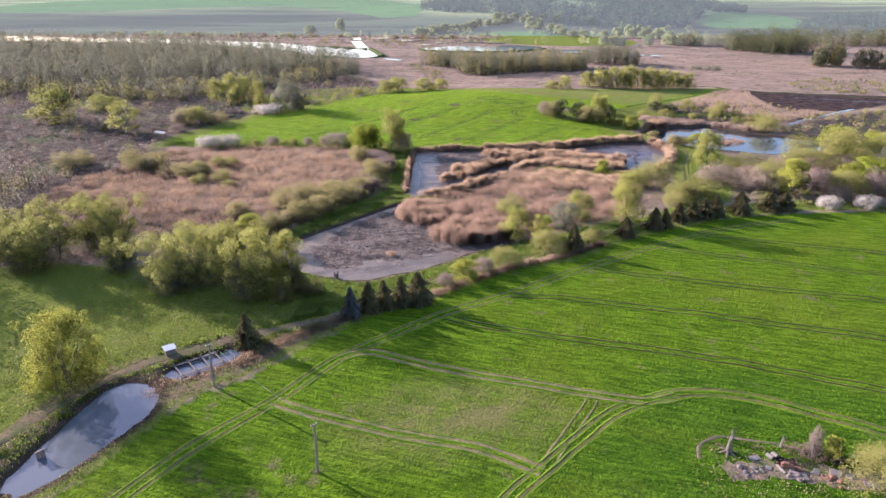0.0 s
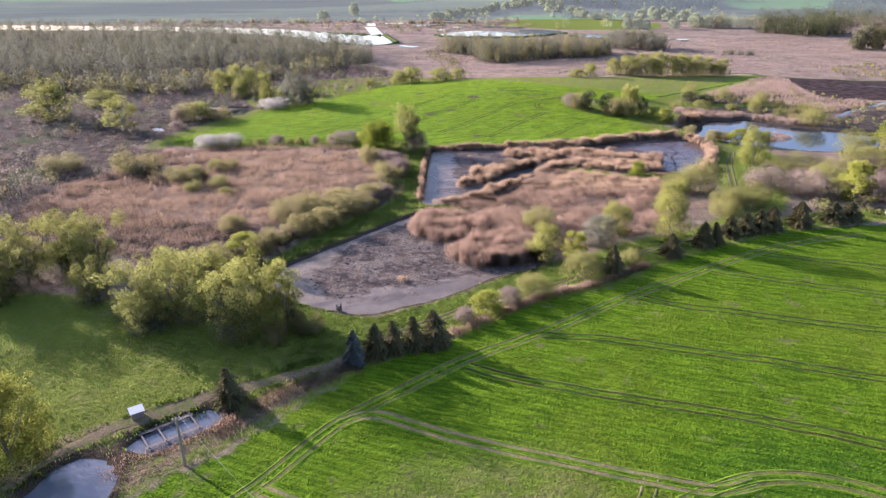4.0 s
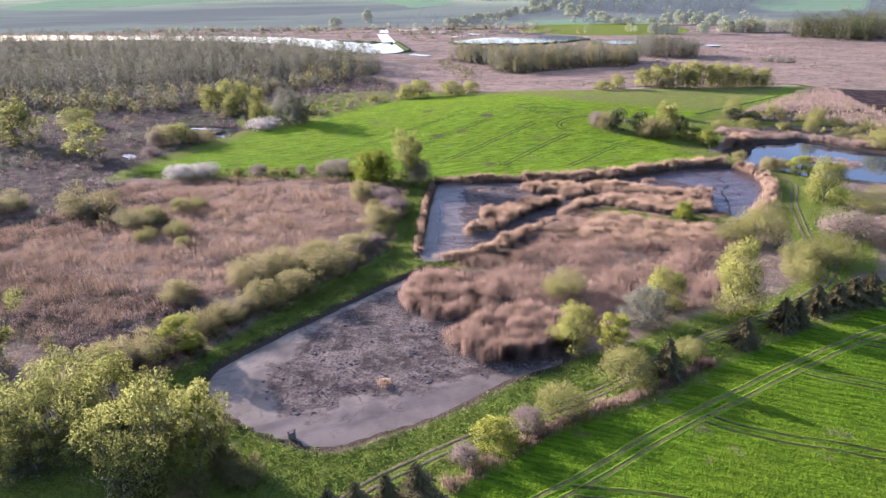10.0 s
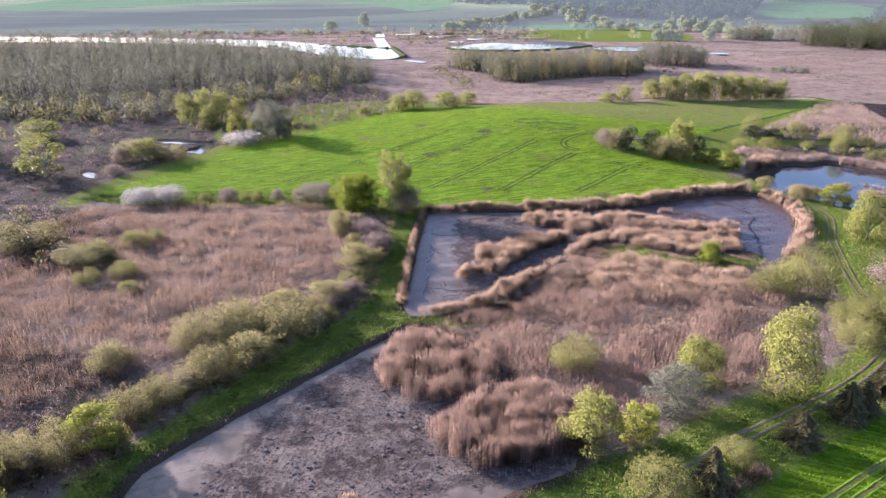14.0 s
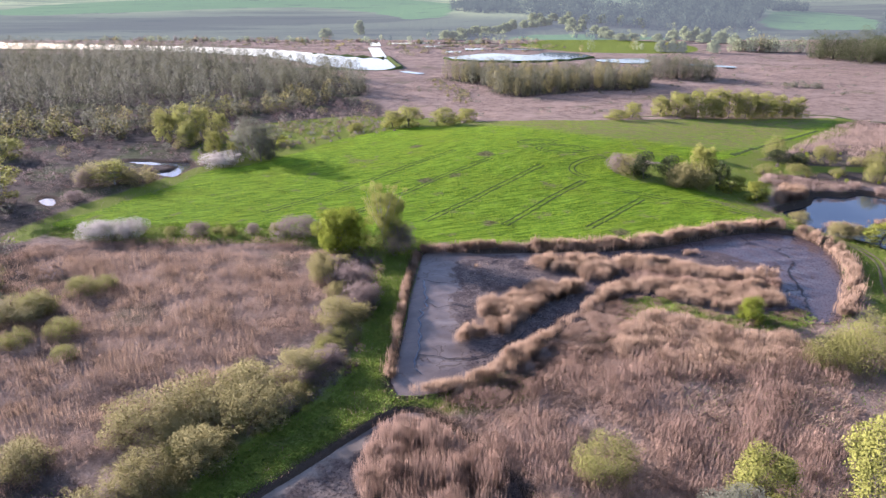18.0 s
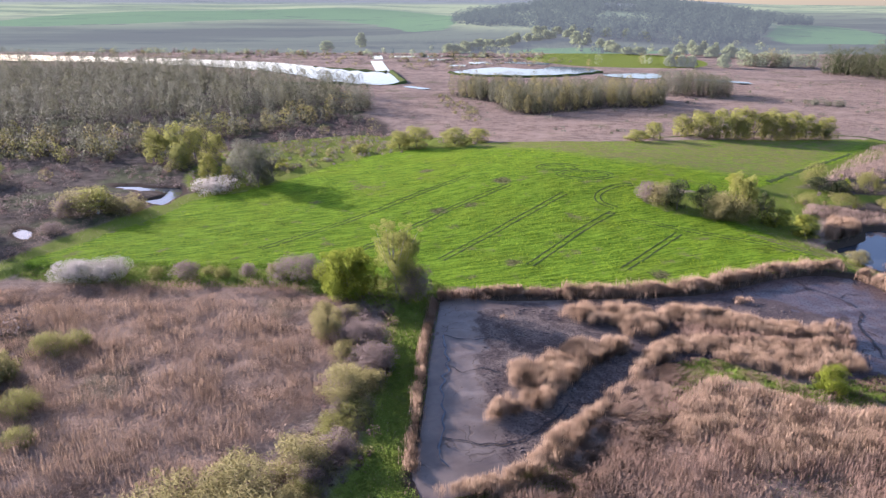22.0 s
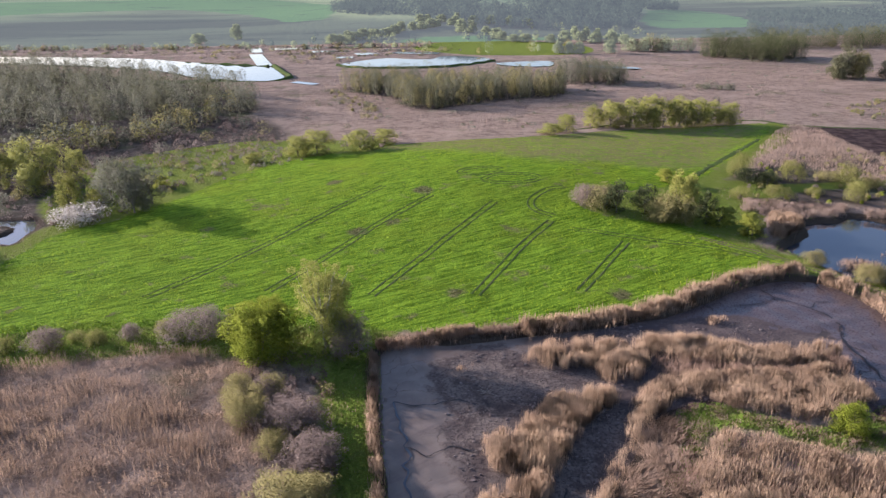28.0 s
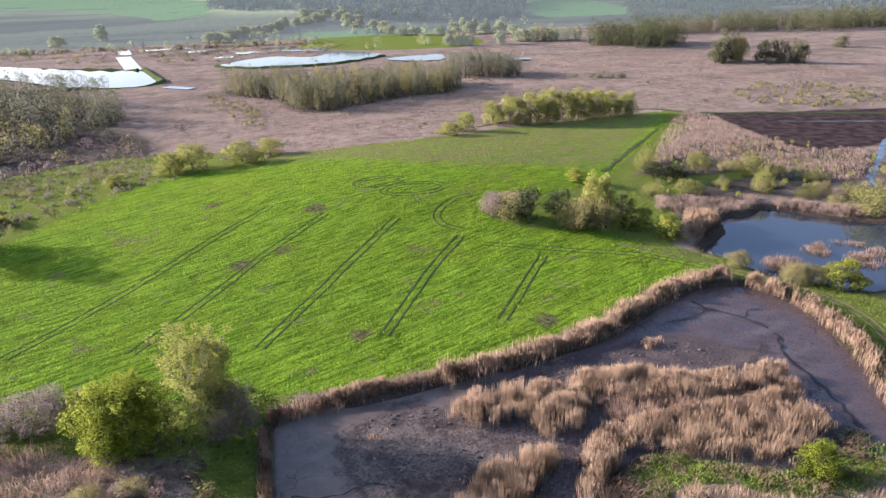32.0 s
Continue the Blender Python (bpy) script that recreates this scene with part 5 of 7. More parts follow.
turf(DAM_SOUTH, 16000, 0.08, 0.26, "bright green grass on the dam", 32, 0.2, clear=[TRACK_ROAD])
turf(GREEN_HEDGE, 9000, 0.2, 0.6, "rough green grass under the hedgerow", 34, 0.2)
turf(GREEN_MARSH, 14000, 0.12, 0.5, "green sedge patch among reeds", 33, 0.09, 4, -0.3)
reed_stand(GREEN_MARSH, 9000, 0.3, 0.9, REED_BROWN, "dry stalks among green sedge", 38, 1.0, 0.06, 0.8)


def sedge(seed, count, box_, low, high, mat, name, label, width=0.13, lean=0.7):
    """Rough tussocks over the open marsh, kept off ponds, crop and lane."""
    r = np.random.default_rng(seed)
    p = r.uniform(box_[:2], box_[2:], (count, 2))
    ok = (waves(p[:, 0], p[:, 1], 10, seed) + r.normal(0, 0.3, count) > -0.5) & (line_distance(p[:, 0], p[:, 1], TRACK_ROAD) > 1.3)
    for q in (POND_NEAR, POND_FAR, POND_EAST, FISH_POND, CAGE_POND, POOL_WEST, FIELD_NEAR, FIELD_HILL):
        ok &= ~inside(p[:, 0], p[:, 1], q)
    p = p[ok]
    ob = stalks(name, p, r, r.uniform(low, high, len(p)), width, lean, mat)
    tagged(ob, label, "grass", kind="stuff")


sedge(61, 60000, (-110, 150, 150, 345), 0.2, 0.8, REED_OLD, "sedge", "rough dry sedge over the marsh")
sedge(66, 9000, (96, 180, 140, 300), 0.2, 0.6, GRASS, "grass", "lumpy green verge beside the lane", 0.17)
sedge(62, 26000, (60, 150, 150, 345), 0.15, 0.6, GRASS, "grass", "rough green tufts among dry sedge")
sedge(63, 16000, (-60, 62, 0, 126), 0.15, 0.5, GRASS, "grass", "rough green verge beside the lane")
sedge(64, 9000, (-60, 62, 0, 126), 0.2, 0.7, REED_OLD, "sedge", "dry weeds beside the fish pond")
sedge(65, 16000, (-40, 118, 90, 180), 0.15, 0.5, GRASS, "grass", "rough green verge beside the spruces")


# ---- woods far off ----
def wood(name, line, count, low, high, mats, label, seed, leaves=80, leaf=0.9, crown=0.2, base=0.25, gap=0, level=-9.0):
    """Many simple trees as one mesh: crossed tapered trunks and loose crowns."""
    r = np.random.default_rng(seed)
    p = pour(line, count, r, gap, level, seed)
    for q in (POOL_WEST, POOL_SMALL, POND_EAST):
        p = p[~inside(p[:, 0], p[:, 1] + 4, grown(q, 4))]
    n = len(p)
    h = r.uniform(low, high, n) * (1 + 0.12 * waves(p[:, 0], p[:, 1], 40, seed))
    z = ground_z(p[:, 0], p[:, 1])
    w = 0.007 * h + 0.03
    o = np.stack([p[:, 0], p[:, 1], z], 1)
    ang = r.uniform(0, 3.1, n)
    tv, up = [], np.stack([0 * h, 0 * h, h * 0.8], 1)
    for a in (ang, ang + 1.57):
        s = np.stack([np.cos(a) * w, np.sin(a) * w, 0 * a], 1)
        tv.append(np.stack([o - s, o + s, o + up], 1))
    tv = np.concatenate(tv).reshape(-1, 3)
    m = n * leaves
    i = np.repeat(np.arange(n), leaves)
    t = r.uniform(0, 1, m)
    d = r.normal(size=(m, 3))
    d /= np.linalg.norm(d, axis=1)[:, None]
    prof = np.sqrt(np.maximum(0.05, np.sin(np.clip(t, 0.04, 0.97) * math.pi)))
    c = o[i] + np.stack([d[:, 0] * prof * h[i] * crown, d[:, 1] * prof * h[i] * crown, h[i] * (base + (1 - base) * t)], 1)
    u, v = r.normal(size=(m, 3)), r.normal(size=(m, 3))
    s = leaf * r.uniform(0.5, 1.3, m)[:, None]
    u, v = u / np.linalg.norm(u, axis=1)[:, None] * s, v / np.linalg.norm(v, axis=1)[:, None] * s
    lv = np.stack([c, c + u, c + v], 1).reshape(-1, 3)
    allv = np.concatenate([tv, lv])
    # crown normals pulled toward the sun to lift the shaded side
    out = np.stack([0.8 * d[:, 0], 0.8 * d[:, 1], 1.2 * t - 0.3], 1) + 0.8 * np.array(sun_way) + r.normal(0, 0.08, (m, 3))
    side = np.repeat(np.tile(np.stack([np.cos(ang), np.sin(ang), 0 * ang], 1), (2, 1)), 3, 0)
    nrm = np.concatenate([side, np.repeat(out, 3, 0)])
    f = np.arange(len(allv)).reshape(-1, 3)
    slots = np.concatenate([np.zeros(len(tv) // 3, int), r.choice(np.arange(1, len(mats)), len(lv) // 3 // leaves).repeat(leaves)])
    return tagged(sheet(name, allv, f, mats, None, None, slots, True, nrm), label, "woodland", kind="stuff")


wood("woodland", WOOD_WEST, 1900, 12.5, 19, [BARK, LEAF_BUD, LEAF_BUD, LEAF_BUD, LEAF_DARK], "leafless brown alder wood with first buds", 41, 300, 0.58, 0.21, 0.08)
EDGE_WEST = dense([(-330, 425), (-200, 405), (-140, 392), (-112, 402), (-92, 440), (-62, 468), (-34, 522), (-27, 533), (-42, 540), (-75, 490), (-110, 460), (-160, 440), (-330, 455)], 8)
wood("woodland", EDGE_WEST, 330, 5, 11, [BARK, LEAF_BUD, LEAF_OLIVE, LEAF_DARK, LEAF_MOSS], "low olive edge of the alder wood", 66, 120, 0.75, 0.36, 0.03)
wood("woodland", WOOD_MID, 480, 8, 16.5, [BARK, LEAF_BUD, LEAF_DARK, LEAF_DARK, LEAF_OLIVE], "dense budding alder wood in the marsh", 42, 420, 0.45, 0.22, 0.06)
wood("woodland", WOOD_MID_EAST, 90, 12, 17, [BARK, LEAF_BUD, LEAF_DARK], "small budding alder wood in the marsh", 55, 420, 0.45, 0.22, 0.06)
wood("scrub", SCRUB_W, 3200, 0.8, 2.4, [LEAF_GREY, LEAF_GREY, LEAF_RED, LEAF_GREY], "low grey brown willow scrub in marsh", 43, 66, 0.3, 0.8, 0.03, 40, -0.55)
wood("scrub", SCRUB_W, 260, 3.0, 6.5, [BARK, LEAF_GREY, LEAF_OLIVE, LEAF_BUD], "rounded grey willow bushes in marsh", 67, 170, 0.5, 0.6, 0.03, 60, 0.1)
BAND = dense([(-44, 156), (-30, 168), (-18, 184), (-8, 203), (-3, 222), (-2, 246), (-8, 262), (6, 264), (7, 240), (7, 214), (3, 204), (-5, 191), (-11, 182), (-15, 174), (-20, 165), (-28, 153)], 3)
wood("scrub", BAND, 420, 0.7, 2.0, [BARK, LEAF_GREY, LEAF_RED, LEAF_OLIVE], "low purple brown brambles under bank bushes", 50, 60, 0.24, 0.5, 0.03)
wood("scrub", THICKET, 900, 0.8, 2.2, [BARK, LEAF_GREY, LEAF_GREY, LEAF_RED], "low reddish brown twig thicket in reed", 49, 70, 0.18, 0.6, 0.05)
# raised to tree height so its shadow reaches the meadow
wood("scrub", SCRUB_SW, 420, 6.0, 14.0, [BARK, LEAF_OLIVE, LEAF_GREY, LEAF_BUD], "dense olive willow scrub", 44, 110, 0.5, 0.4, 0.05)
# stand out of view, added to cast shade on the meadow
SHADE_WOOD = dense([(-84, 128), (-94, 118), (-112, 124), (-108, 146), (-90, 146)], 4)
wood("woodland", SHADE_WOOD, 60, 12, 17, [BARK, LEAF_WILLOW, LEAF_OLIVE], "unseen willow stand shading the meadow", 61, 320, 0.45, 0.3, 0.05)
WOOD_EASTFAR = dense([(360, 768), (374, 728), (400, 703), (440, 720), (452, 748), (410, 776)], 10)
BELT_EAST = dense([(314, 832), (345, 818), (384, 812), (388, 828), (330, 846)], 10)
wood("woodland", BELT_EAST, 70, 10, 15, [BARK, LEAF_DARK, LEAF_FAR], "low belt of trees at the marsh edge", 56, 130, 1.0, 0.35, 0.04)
wood("woodland", WOOD_EASTFAR, 190, 14, 24, [BARK, NEEDLE_PINE, NEEDLE_PINE, LEAF_DARK], "dark wood at the marsh edge", 45, 420, 0.6, 0.28, 0.04)
WOOD_RIGHT = dense([(488, 820), (560, 815), (612, 790), (626, 762), (715, 772), (900, 760), (900, 870), (520, 870)], 20)
wood("woodland", WOOD_RIGHT, 620, 12, 23, [BARK, LEAF_DARK, NEEDLE_PINE, LEAF_DARK], "dark wood along the open marsh", 54, 240, 0.8, 0.3, 0.04)
HEDGE_FAR = dense([(60, 900), (330, 770), (520, 790), (560, 900), (300, 960)], 20)
wood("woodland", HEDGE_FAR, 80, 6, 13, [BARK, LEAF_FAR, LEAF_OLIVE], "scattered green trees at the valley side", 46, 110, 1.0, 0.42, 0.03, 120, 0.35)
wood("scrub", SCRUB_E, 130, 0.6, 1.8, [BARK, LEAF_OLIVE, LEAF_GREY, LEAF_GREEN, LEAF_OLIVE], "low scrub beside the dark pond", 47, 130, 0.32, 0.55, 0.03)
wood("scrub", SCRUB_NE, 260, 0.8, 3.8, [BARK, LEAF_OLIVE, LEAF_GREY, LEAF_MOSS, LEAF_OLIVE], "olive scrub beyond the dark pond", 63, 90, 0.38, 0.55, 0.03)
E_THICKET = dense([(122, 192), (150, 189), (190, 187), (235, 200), (240, 245), (205, 262), (180, 245), (145, 224), (130, 205)], 4)
wood("scrub", E_THICKET, 230, 1.2, 4.0, [BARK, LEAF_OLIVE, LEAF_GREY, LEAF_MOSS], "low olive thicket beside the lane", 60, 130, 0.32, 0.5, 0.03)
SCRUB_NEAR_W = dense([(-112, 150), (-40, 158), (-34, 170), (-70, 168), (-90, 182), (-110, 200)], 3)
wood("scrub", SCRUB_NEAR_W, 60, 1.0, 3.0, [BARK, LEAF_OLIVE, LEAF_GREY], "low scrub at the reed edge", 48, 120, 0.3, 0.5, 0.05)

GREEN_SCRUB = dense([(300, 492), (342, 498), (360, 440), (316, 421), (284, 430), (277, 464)], 6)
wood("scrub", GREEN_SCRUB, 200, 0.6, 2.0, [BARK, LEAF_OLIVE, LEAF_MOSS, LEAF_DARK], "green bushes scattered in dry reed", 57, 70, 0.5, 0.7, 0.03, 25, -0.4)
wood("scrub", FAR_REED, 150, 0.7, 2.0, [BARK, LEAF_BUD, LEAF_DARK], "low dark tussocks in open reed", 59, 40, 0.6, 1.1, 0.03)
wood("scrub", GREEN_NW, 420, 0.5, 2.2, [BARK, LEAF_OLIVE, LEAF_GREY, LEAF_BUD], "low brushwood in rough marsh grass", 65, 50, 0.42, 0.8, 0.03, 18, -0.3)
REED_SCRUB = dense([(8, 600), (20, 592), (34, 535), (38, 500), (26, 498), (20, 540)], 5)
wood("scrub", REED_SCRUB, 45, 0.8, 3.0, [BARK, LEAF_OLIVE, LEAF_DARK], "line of low bushes in open reed", 62, 60, 0.6, 0.8, 0.03)
LOW_SCRUB = dense([(250, 570), (270, 562), (268, 556), (250, 562)], 3)
wood("scrub", LOW_SCRUB, 16, 2, 4, [BARK, LEAF_BUD, LEAF_DARK], "low dark bushes in open reed", 58, 90, 0.6, 0.6, 0.03)

HILL_WOOD = dense([(20, 1480), (90, 1330), (140, 1300), (215, 1190), (290, 1130), (380, 1105), (455, 1130), (500, 1200), (600, 1390), (760, 1560), (780, 1700), (560, 1790), (220, 1720), (60, 1600)], 30)
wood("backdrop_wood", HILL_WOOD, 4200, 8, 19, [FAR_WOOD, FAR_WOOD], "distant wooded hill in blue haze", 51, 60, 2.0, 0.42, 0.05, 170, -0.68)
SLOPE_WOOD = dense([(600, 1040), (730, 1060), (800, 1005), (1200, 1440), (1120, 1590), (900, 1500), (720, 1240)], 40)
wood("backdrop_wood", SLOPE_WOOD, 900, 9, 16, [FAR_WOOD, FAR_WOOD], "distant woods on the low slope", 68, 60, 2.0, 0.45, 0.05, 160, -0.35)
VALLEY_HEDGE = dense([(-420, 985), (-60, 950), (60, 938), (130, 926), (130, 944), (60, 956), (-60, 970), (-420, 1006)], 20)
FAR_MARSH = dense([(-420, 930), (-200, 912), (-80, 830), (-60, 960), (-20, 790), (20, 770), (60, 830), (130, 835), (150, 900), (60, 925), (-70, 1000), (-420, 1010)], 15)
wood("scrub", FAR_MARSH, 520, 1.0, 3.6, [BARK, LEAF_OLIVE, LEAF_GREY, LEAF_DARK], "low grey green scrub in the far marsh", 69, 46, 0.9, 1.2, 0.03, 45, -0.2)
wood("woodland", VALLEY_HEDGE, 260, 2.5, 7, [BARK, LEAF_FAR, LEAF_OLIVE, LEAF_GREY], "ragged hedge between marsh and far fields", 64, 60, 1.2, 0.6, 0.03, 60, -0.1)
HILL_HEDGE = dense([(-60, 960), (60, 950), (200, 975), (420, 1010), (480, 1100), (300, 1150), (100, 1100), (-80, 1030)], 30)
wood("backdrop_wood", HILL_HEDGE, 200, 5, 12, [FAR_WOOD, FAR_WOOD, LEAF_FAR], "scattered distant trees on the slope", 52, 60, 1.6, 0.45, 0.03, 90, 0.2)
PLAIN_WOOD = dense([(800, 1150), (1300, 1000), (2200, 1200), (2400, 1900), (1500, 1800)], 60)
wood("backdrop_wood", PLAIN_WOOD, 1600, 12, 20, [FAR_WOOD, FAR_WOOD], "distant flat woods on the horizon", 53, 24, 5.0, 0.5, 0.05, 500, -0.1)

# ---- single trees and bushes ----
STOCK = []


def stock(*roots):
    STOCK.extend(roots)
    return roots


def sized(root, h, w):
    root["tall"], root["wide"] = h, w
    return root


FAR_TWIN = {}


def grow(count, name, label, category, seed, height, width, leaf, leaves, size, *more):
    """Stock plants of one kind, each with a coarser twin for far places."""
    made = []
    for k in range(count):
        ob = sized(broad_tree(name, label, category, seed + k, height, width, leaf, int(2.1 * leaves), 0.66 * size, *more), height, width)
        FAR_TWIN[ob.name] = sized(broad_tree(name, label, category, seed + k, height, width, leaf, int(0.7 * leaves), 1.05 * size, *more), height, width)
        STOCK.extend((ob, FAR_TWIN[ob.name]))
        made.append(ob)
    return made


def plant(kinds, places, group, label=""):
    """Copies of the stock plants at x, y with height and width."""
    for k, (x, y, h, w) in enumerate(places):
        ob = kinds[(k * 7 + int(abs(x))) % len(kinds)]
        ob = FAR_TWIN.get(ob.name, ob) if y > 300 else ob
        h0, w0 = ob["tall"], ob["wide"]
        z = float(floor_z(x, y)) - 0.05
        m = Matrix.Translation((x, y, z)) @ Matrix.Rotation((x * 1.7 + y) % 1.3 - 0.65, 4, "Z") @ Matrix.Diagonal((w / w0, w / w0, h / h0, 1))
        tagged(copy_thing(ob, m), label, group=group)


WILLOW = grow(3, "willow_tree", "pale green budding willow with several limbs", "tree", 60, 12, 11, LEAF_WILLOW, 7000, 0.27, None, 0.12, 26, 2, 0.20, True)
LEAFY = grow(3, "willow_tree", "pale green budding willow with several limbs", "tree", 67, 12, 11, LEAF_WILLOW, 7000, 0.33, None, 0.03, 14)
BRIGHT = grow(3, "spring_tree", "bright yellow green tree in young leaf", "tree", 70, 9, 7, LEAF_YELLOW, 6500, 0.25, None, 0.06, 10)
ROUND = grow(3, "round_tree", "round leafy green tree", "tree", 75, 9, 9, LEAF_GREEN, 6500, 0.28, None, 0.08, 12)
OLIVE = grow(3, "willow_bush", "olive brown willow bush with many stems", "bush", 80, 5.5, 9, LEAF_OLIVE, 6000, 0.26, None, 0.08, 15, 5, 0.06, False, True)
GREY = grow(3, "bare_bush", "grey brown bush still nearly leafless", "bush", 90, 5, 9, LEAF_GREY, 6000, 0.24, None, 0.06, 15, 5, 0.06, False, True)
WHITE = grow(3, "blossom_bush", "wide thorn bush in white blossom", "bush", 95, 5, 11, BLOSSOM, 6000, 0.25, None, 0.08, 15, 5, 0.06)
BIRCH = grow(3, "birch_tree", "slender birch in first pale leaf", "tree", 100, 13, 7, LEAF_WILLOW, 6500, 0.23, BIRCH_BARK, 0.1, 14)
ALDER = grow(3, "alder_tree", "brown twiggy alder with few buds", "tree", 105, 11, 8, LEAF_BUD, 7500, 0.24, None, 0.08, 14, 1, None, False, True)
MOSS = grow(3, "dome_bush", "mossy green willow bush in a broad dome", "bush", 130, 6, 11, LEAF_MOSS, 6200, 0.27, None, 0.05, 15, 5, 0.06, False, True)
PINK = grow(3, "blossom_bush", "broad thorn bush in pinkish blossom", "bush", 135, 6, 13, BLOSSOM_PINK, 7000, 0.26, None, 0.06, 15, 5, 0.06)
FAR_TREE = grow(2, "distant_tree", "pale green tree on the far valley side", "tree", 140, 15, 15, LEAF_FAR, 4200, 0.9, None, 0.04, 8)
DARK = grow(3, "marsh_tree", "tall dark budding tree in open marsh", "tree", 125, 14, 12, LEAF_DARK, 4500, 0.5, None, 0.04, 12)
SPRUCE = stock(*[sized(spruce_tree("spruce_tree", "dark green conical spruce", 110 + k, 7, 4, NEEDLE), 7, 4) for k in range(3)])
BLUE = stock(sized(spruce_tree("blue_spruce", "grey blue conical spruce", 115, 7, 4, NEEDLE_BLUE), 7, 4))
PINE = grow(3, "pine_tree", "dark rounded pine on the field edge", "tree", 120, 8, 7, NEEDLE_PINE, 4500, 0.24, None, 0.08, 10)

LONE = stock(sized(broad_tree("willow_tree", "pale green budding willow with several limbs", "tree", 66, 12, 12, LEAF_YELLOW, 38000, 0.16, None, 0.02, 20, 3, 0.2), 12, 12))
plant(LONE, [(-42.2, 94.2, 13.6, 12.6)], "willows", "round pale willow standing alone by the lane")
plant(SPRUCE, [(-15.7, 108.1, 6.3, 4.7), (6, 120.8, 6.6, 4.8), (9.1, 122, 6.4, 4.4), (12.6, 123.2, 6.6, 4.4), (16.2, 124.5, 7.2, 6.2), (55.6, 153.5, 7.3, 4.9), (71.9, 163.5, 5.6, 5.3), (81.5, 169.1, 6.4, 5.5), (84.9, 170.5, 5.6, 4.4), (90.6, 175.2, 5.9, 5.4), (95.5, 177.1, 5.6, 5.4)], "spruces along the field")
plant(SPRUCE, [(99.4, 178.5, 6, 6.0), (103.1, 179.5, 6.5, 5.6), (111.5, 181.9, 7, 6.6), (121.9, 184.9, 5.7, 6.8), (126.8, 185.9, 5.3, 7.0)], "spruces along the field")
plant(BLUE, [(2.7, 118.3, 6.9, 3.9)], "spruces along the field")
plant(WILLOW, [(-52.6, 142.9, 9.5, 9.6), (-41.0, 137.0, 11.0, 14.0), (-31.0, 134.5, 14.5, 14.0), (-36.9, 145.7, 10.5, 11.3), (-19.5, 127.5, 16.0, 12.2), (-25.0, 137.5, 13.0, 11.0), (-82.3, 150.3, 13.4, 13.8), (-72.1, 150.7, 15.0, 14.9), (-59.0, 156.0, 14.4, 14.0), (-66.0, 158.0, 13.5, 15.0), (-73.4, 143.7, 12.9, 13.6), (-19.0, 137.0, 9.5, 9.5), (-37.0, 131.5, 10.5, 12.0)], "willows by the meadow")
bare = tagged(broad_tree("mistletoe_tree", "thin leaning tree with mistletoe in its crown", "tree", 150, 13.2, 8.6, LEAF_WILLOW, 15000, 0.19, None, 0.2, 20, 2, 0.26), group="willows by the meadow")
bare.matrix_basis = Matrix.Translation((-12.3, 131.5, float(floor_z(-12.3, 131.5)) - 0.05))
mist = np.random.default_rng(151)
for k in range(7):
    ang, far = k * 2.4, mist.uniform(0.6, 2.9)
    v, f, nrm = scatter_leaves(mist, [(far * math.cos(ang), far * math.sin(ang), mist.uniform(6.8, 11.8))], [mist.uniform(0.45, 0.75)], 500, 0.16)
    tagged(sheet("mistletoe", v, f, LEAF_GREEN, bare, smooth=True, normals=nrm), "dense green ball of mistletoe")
plant(OLIVE, [(-7.0, 129.5, 3.5, 6.5), (-12.4, 125.2, 5.0, 5.5), (-9.6, 131.0, 4.2, 5.5)], "willow bushes")
plant(ALDER, [(57.0, 171.3, 7.2, 10.3), (-52.5, 361.0, 16.0, 13.5), (-48.5, 356.5, 14.0, 11.0), (-58.5, 371.0, 12.0, 11.0), (-45.0, 364.0, 12.5, 10.0)], "alders")
plant(LEAFY, [(-68.4, 363.5, 11.0, 7.0), (-61.8, 364.0, 6.4, 4.6), (42.1, 162.7, 8.6, 8.5), (75.7, 176.0, 14.2, 10.0), (126.2, 241.5, 12.4, 11.0), (62.5, 178.0, 8.0, 8.5)], "bright spring trees")
plant(BRIGHT, [(49.2, 163.9, 6.0, 6.0), (26.8, 136.0, 5.0, 6.8), (138.2, 200.6, 11.2, 10.5), (159.8, 206.7, 9.4, 12.5), (134.0, 271.1, 6.4, 9.5), (117.0, 305.6, 5.8, 8.0), (112.5, 314.0, 5.1, 8.9), (115.7, 350.4, 3.9, 7.0), (-47.4, 382.7, 4.7, 6.6)], "bright spring trees")
plant(ROUND, [(82.7, 228.5, 5.0, 5.6)], "green trees")
plant(MOSS, [(-36.0, 277.0, 3.2, 4.5), (-24.0, 278.0, 3.2, 3.6), (-12.0, 277.0, 3.0, 4.0), (-52.0, 277.0, 2.4, 4.5), (-40.0, 279.0, 2.0, 3.5)], "hedgerow shrubs")
plant(MOSS, [(37.1, 143.3, 4.6, 8.4), (48.9, 151.4, 5.9, 9.6), (61.5, 159.5, 3.6, 6.0)], "willow bushes")
plant(OLIVE, [(-16.5, 190.0, 4.0, 7.0), (-15.9, 197.8, 6.1, 13.5), (-9.6, 202.8, 5.4, 12.0), (-2.7, 208.3, 4.7, 10.4), (1.1, 226.3, 6.0, 10.7), (-5.7, 247.0, 6.6, 7.4), (-21.8, 191.5, 6.0, 13.2), (-15.2, 191.7, 3.9, 8.7), (-36.0, 184.0, 4.3, 9.2)], "willow bushes")
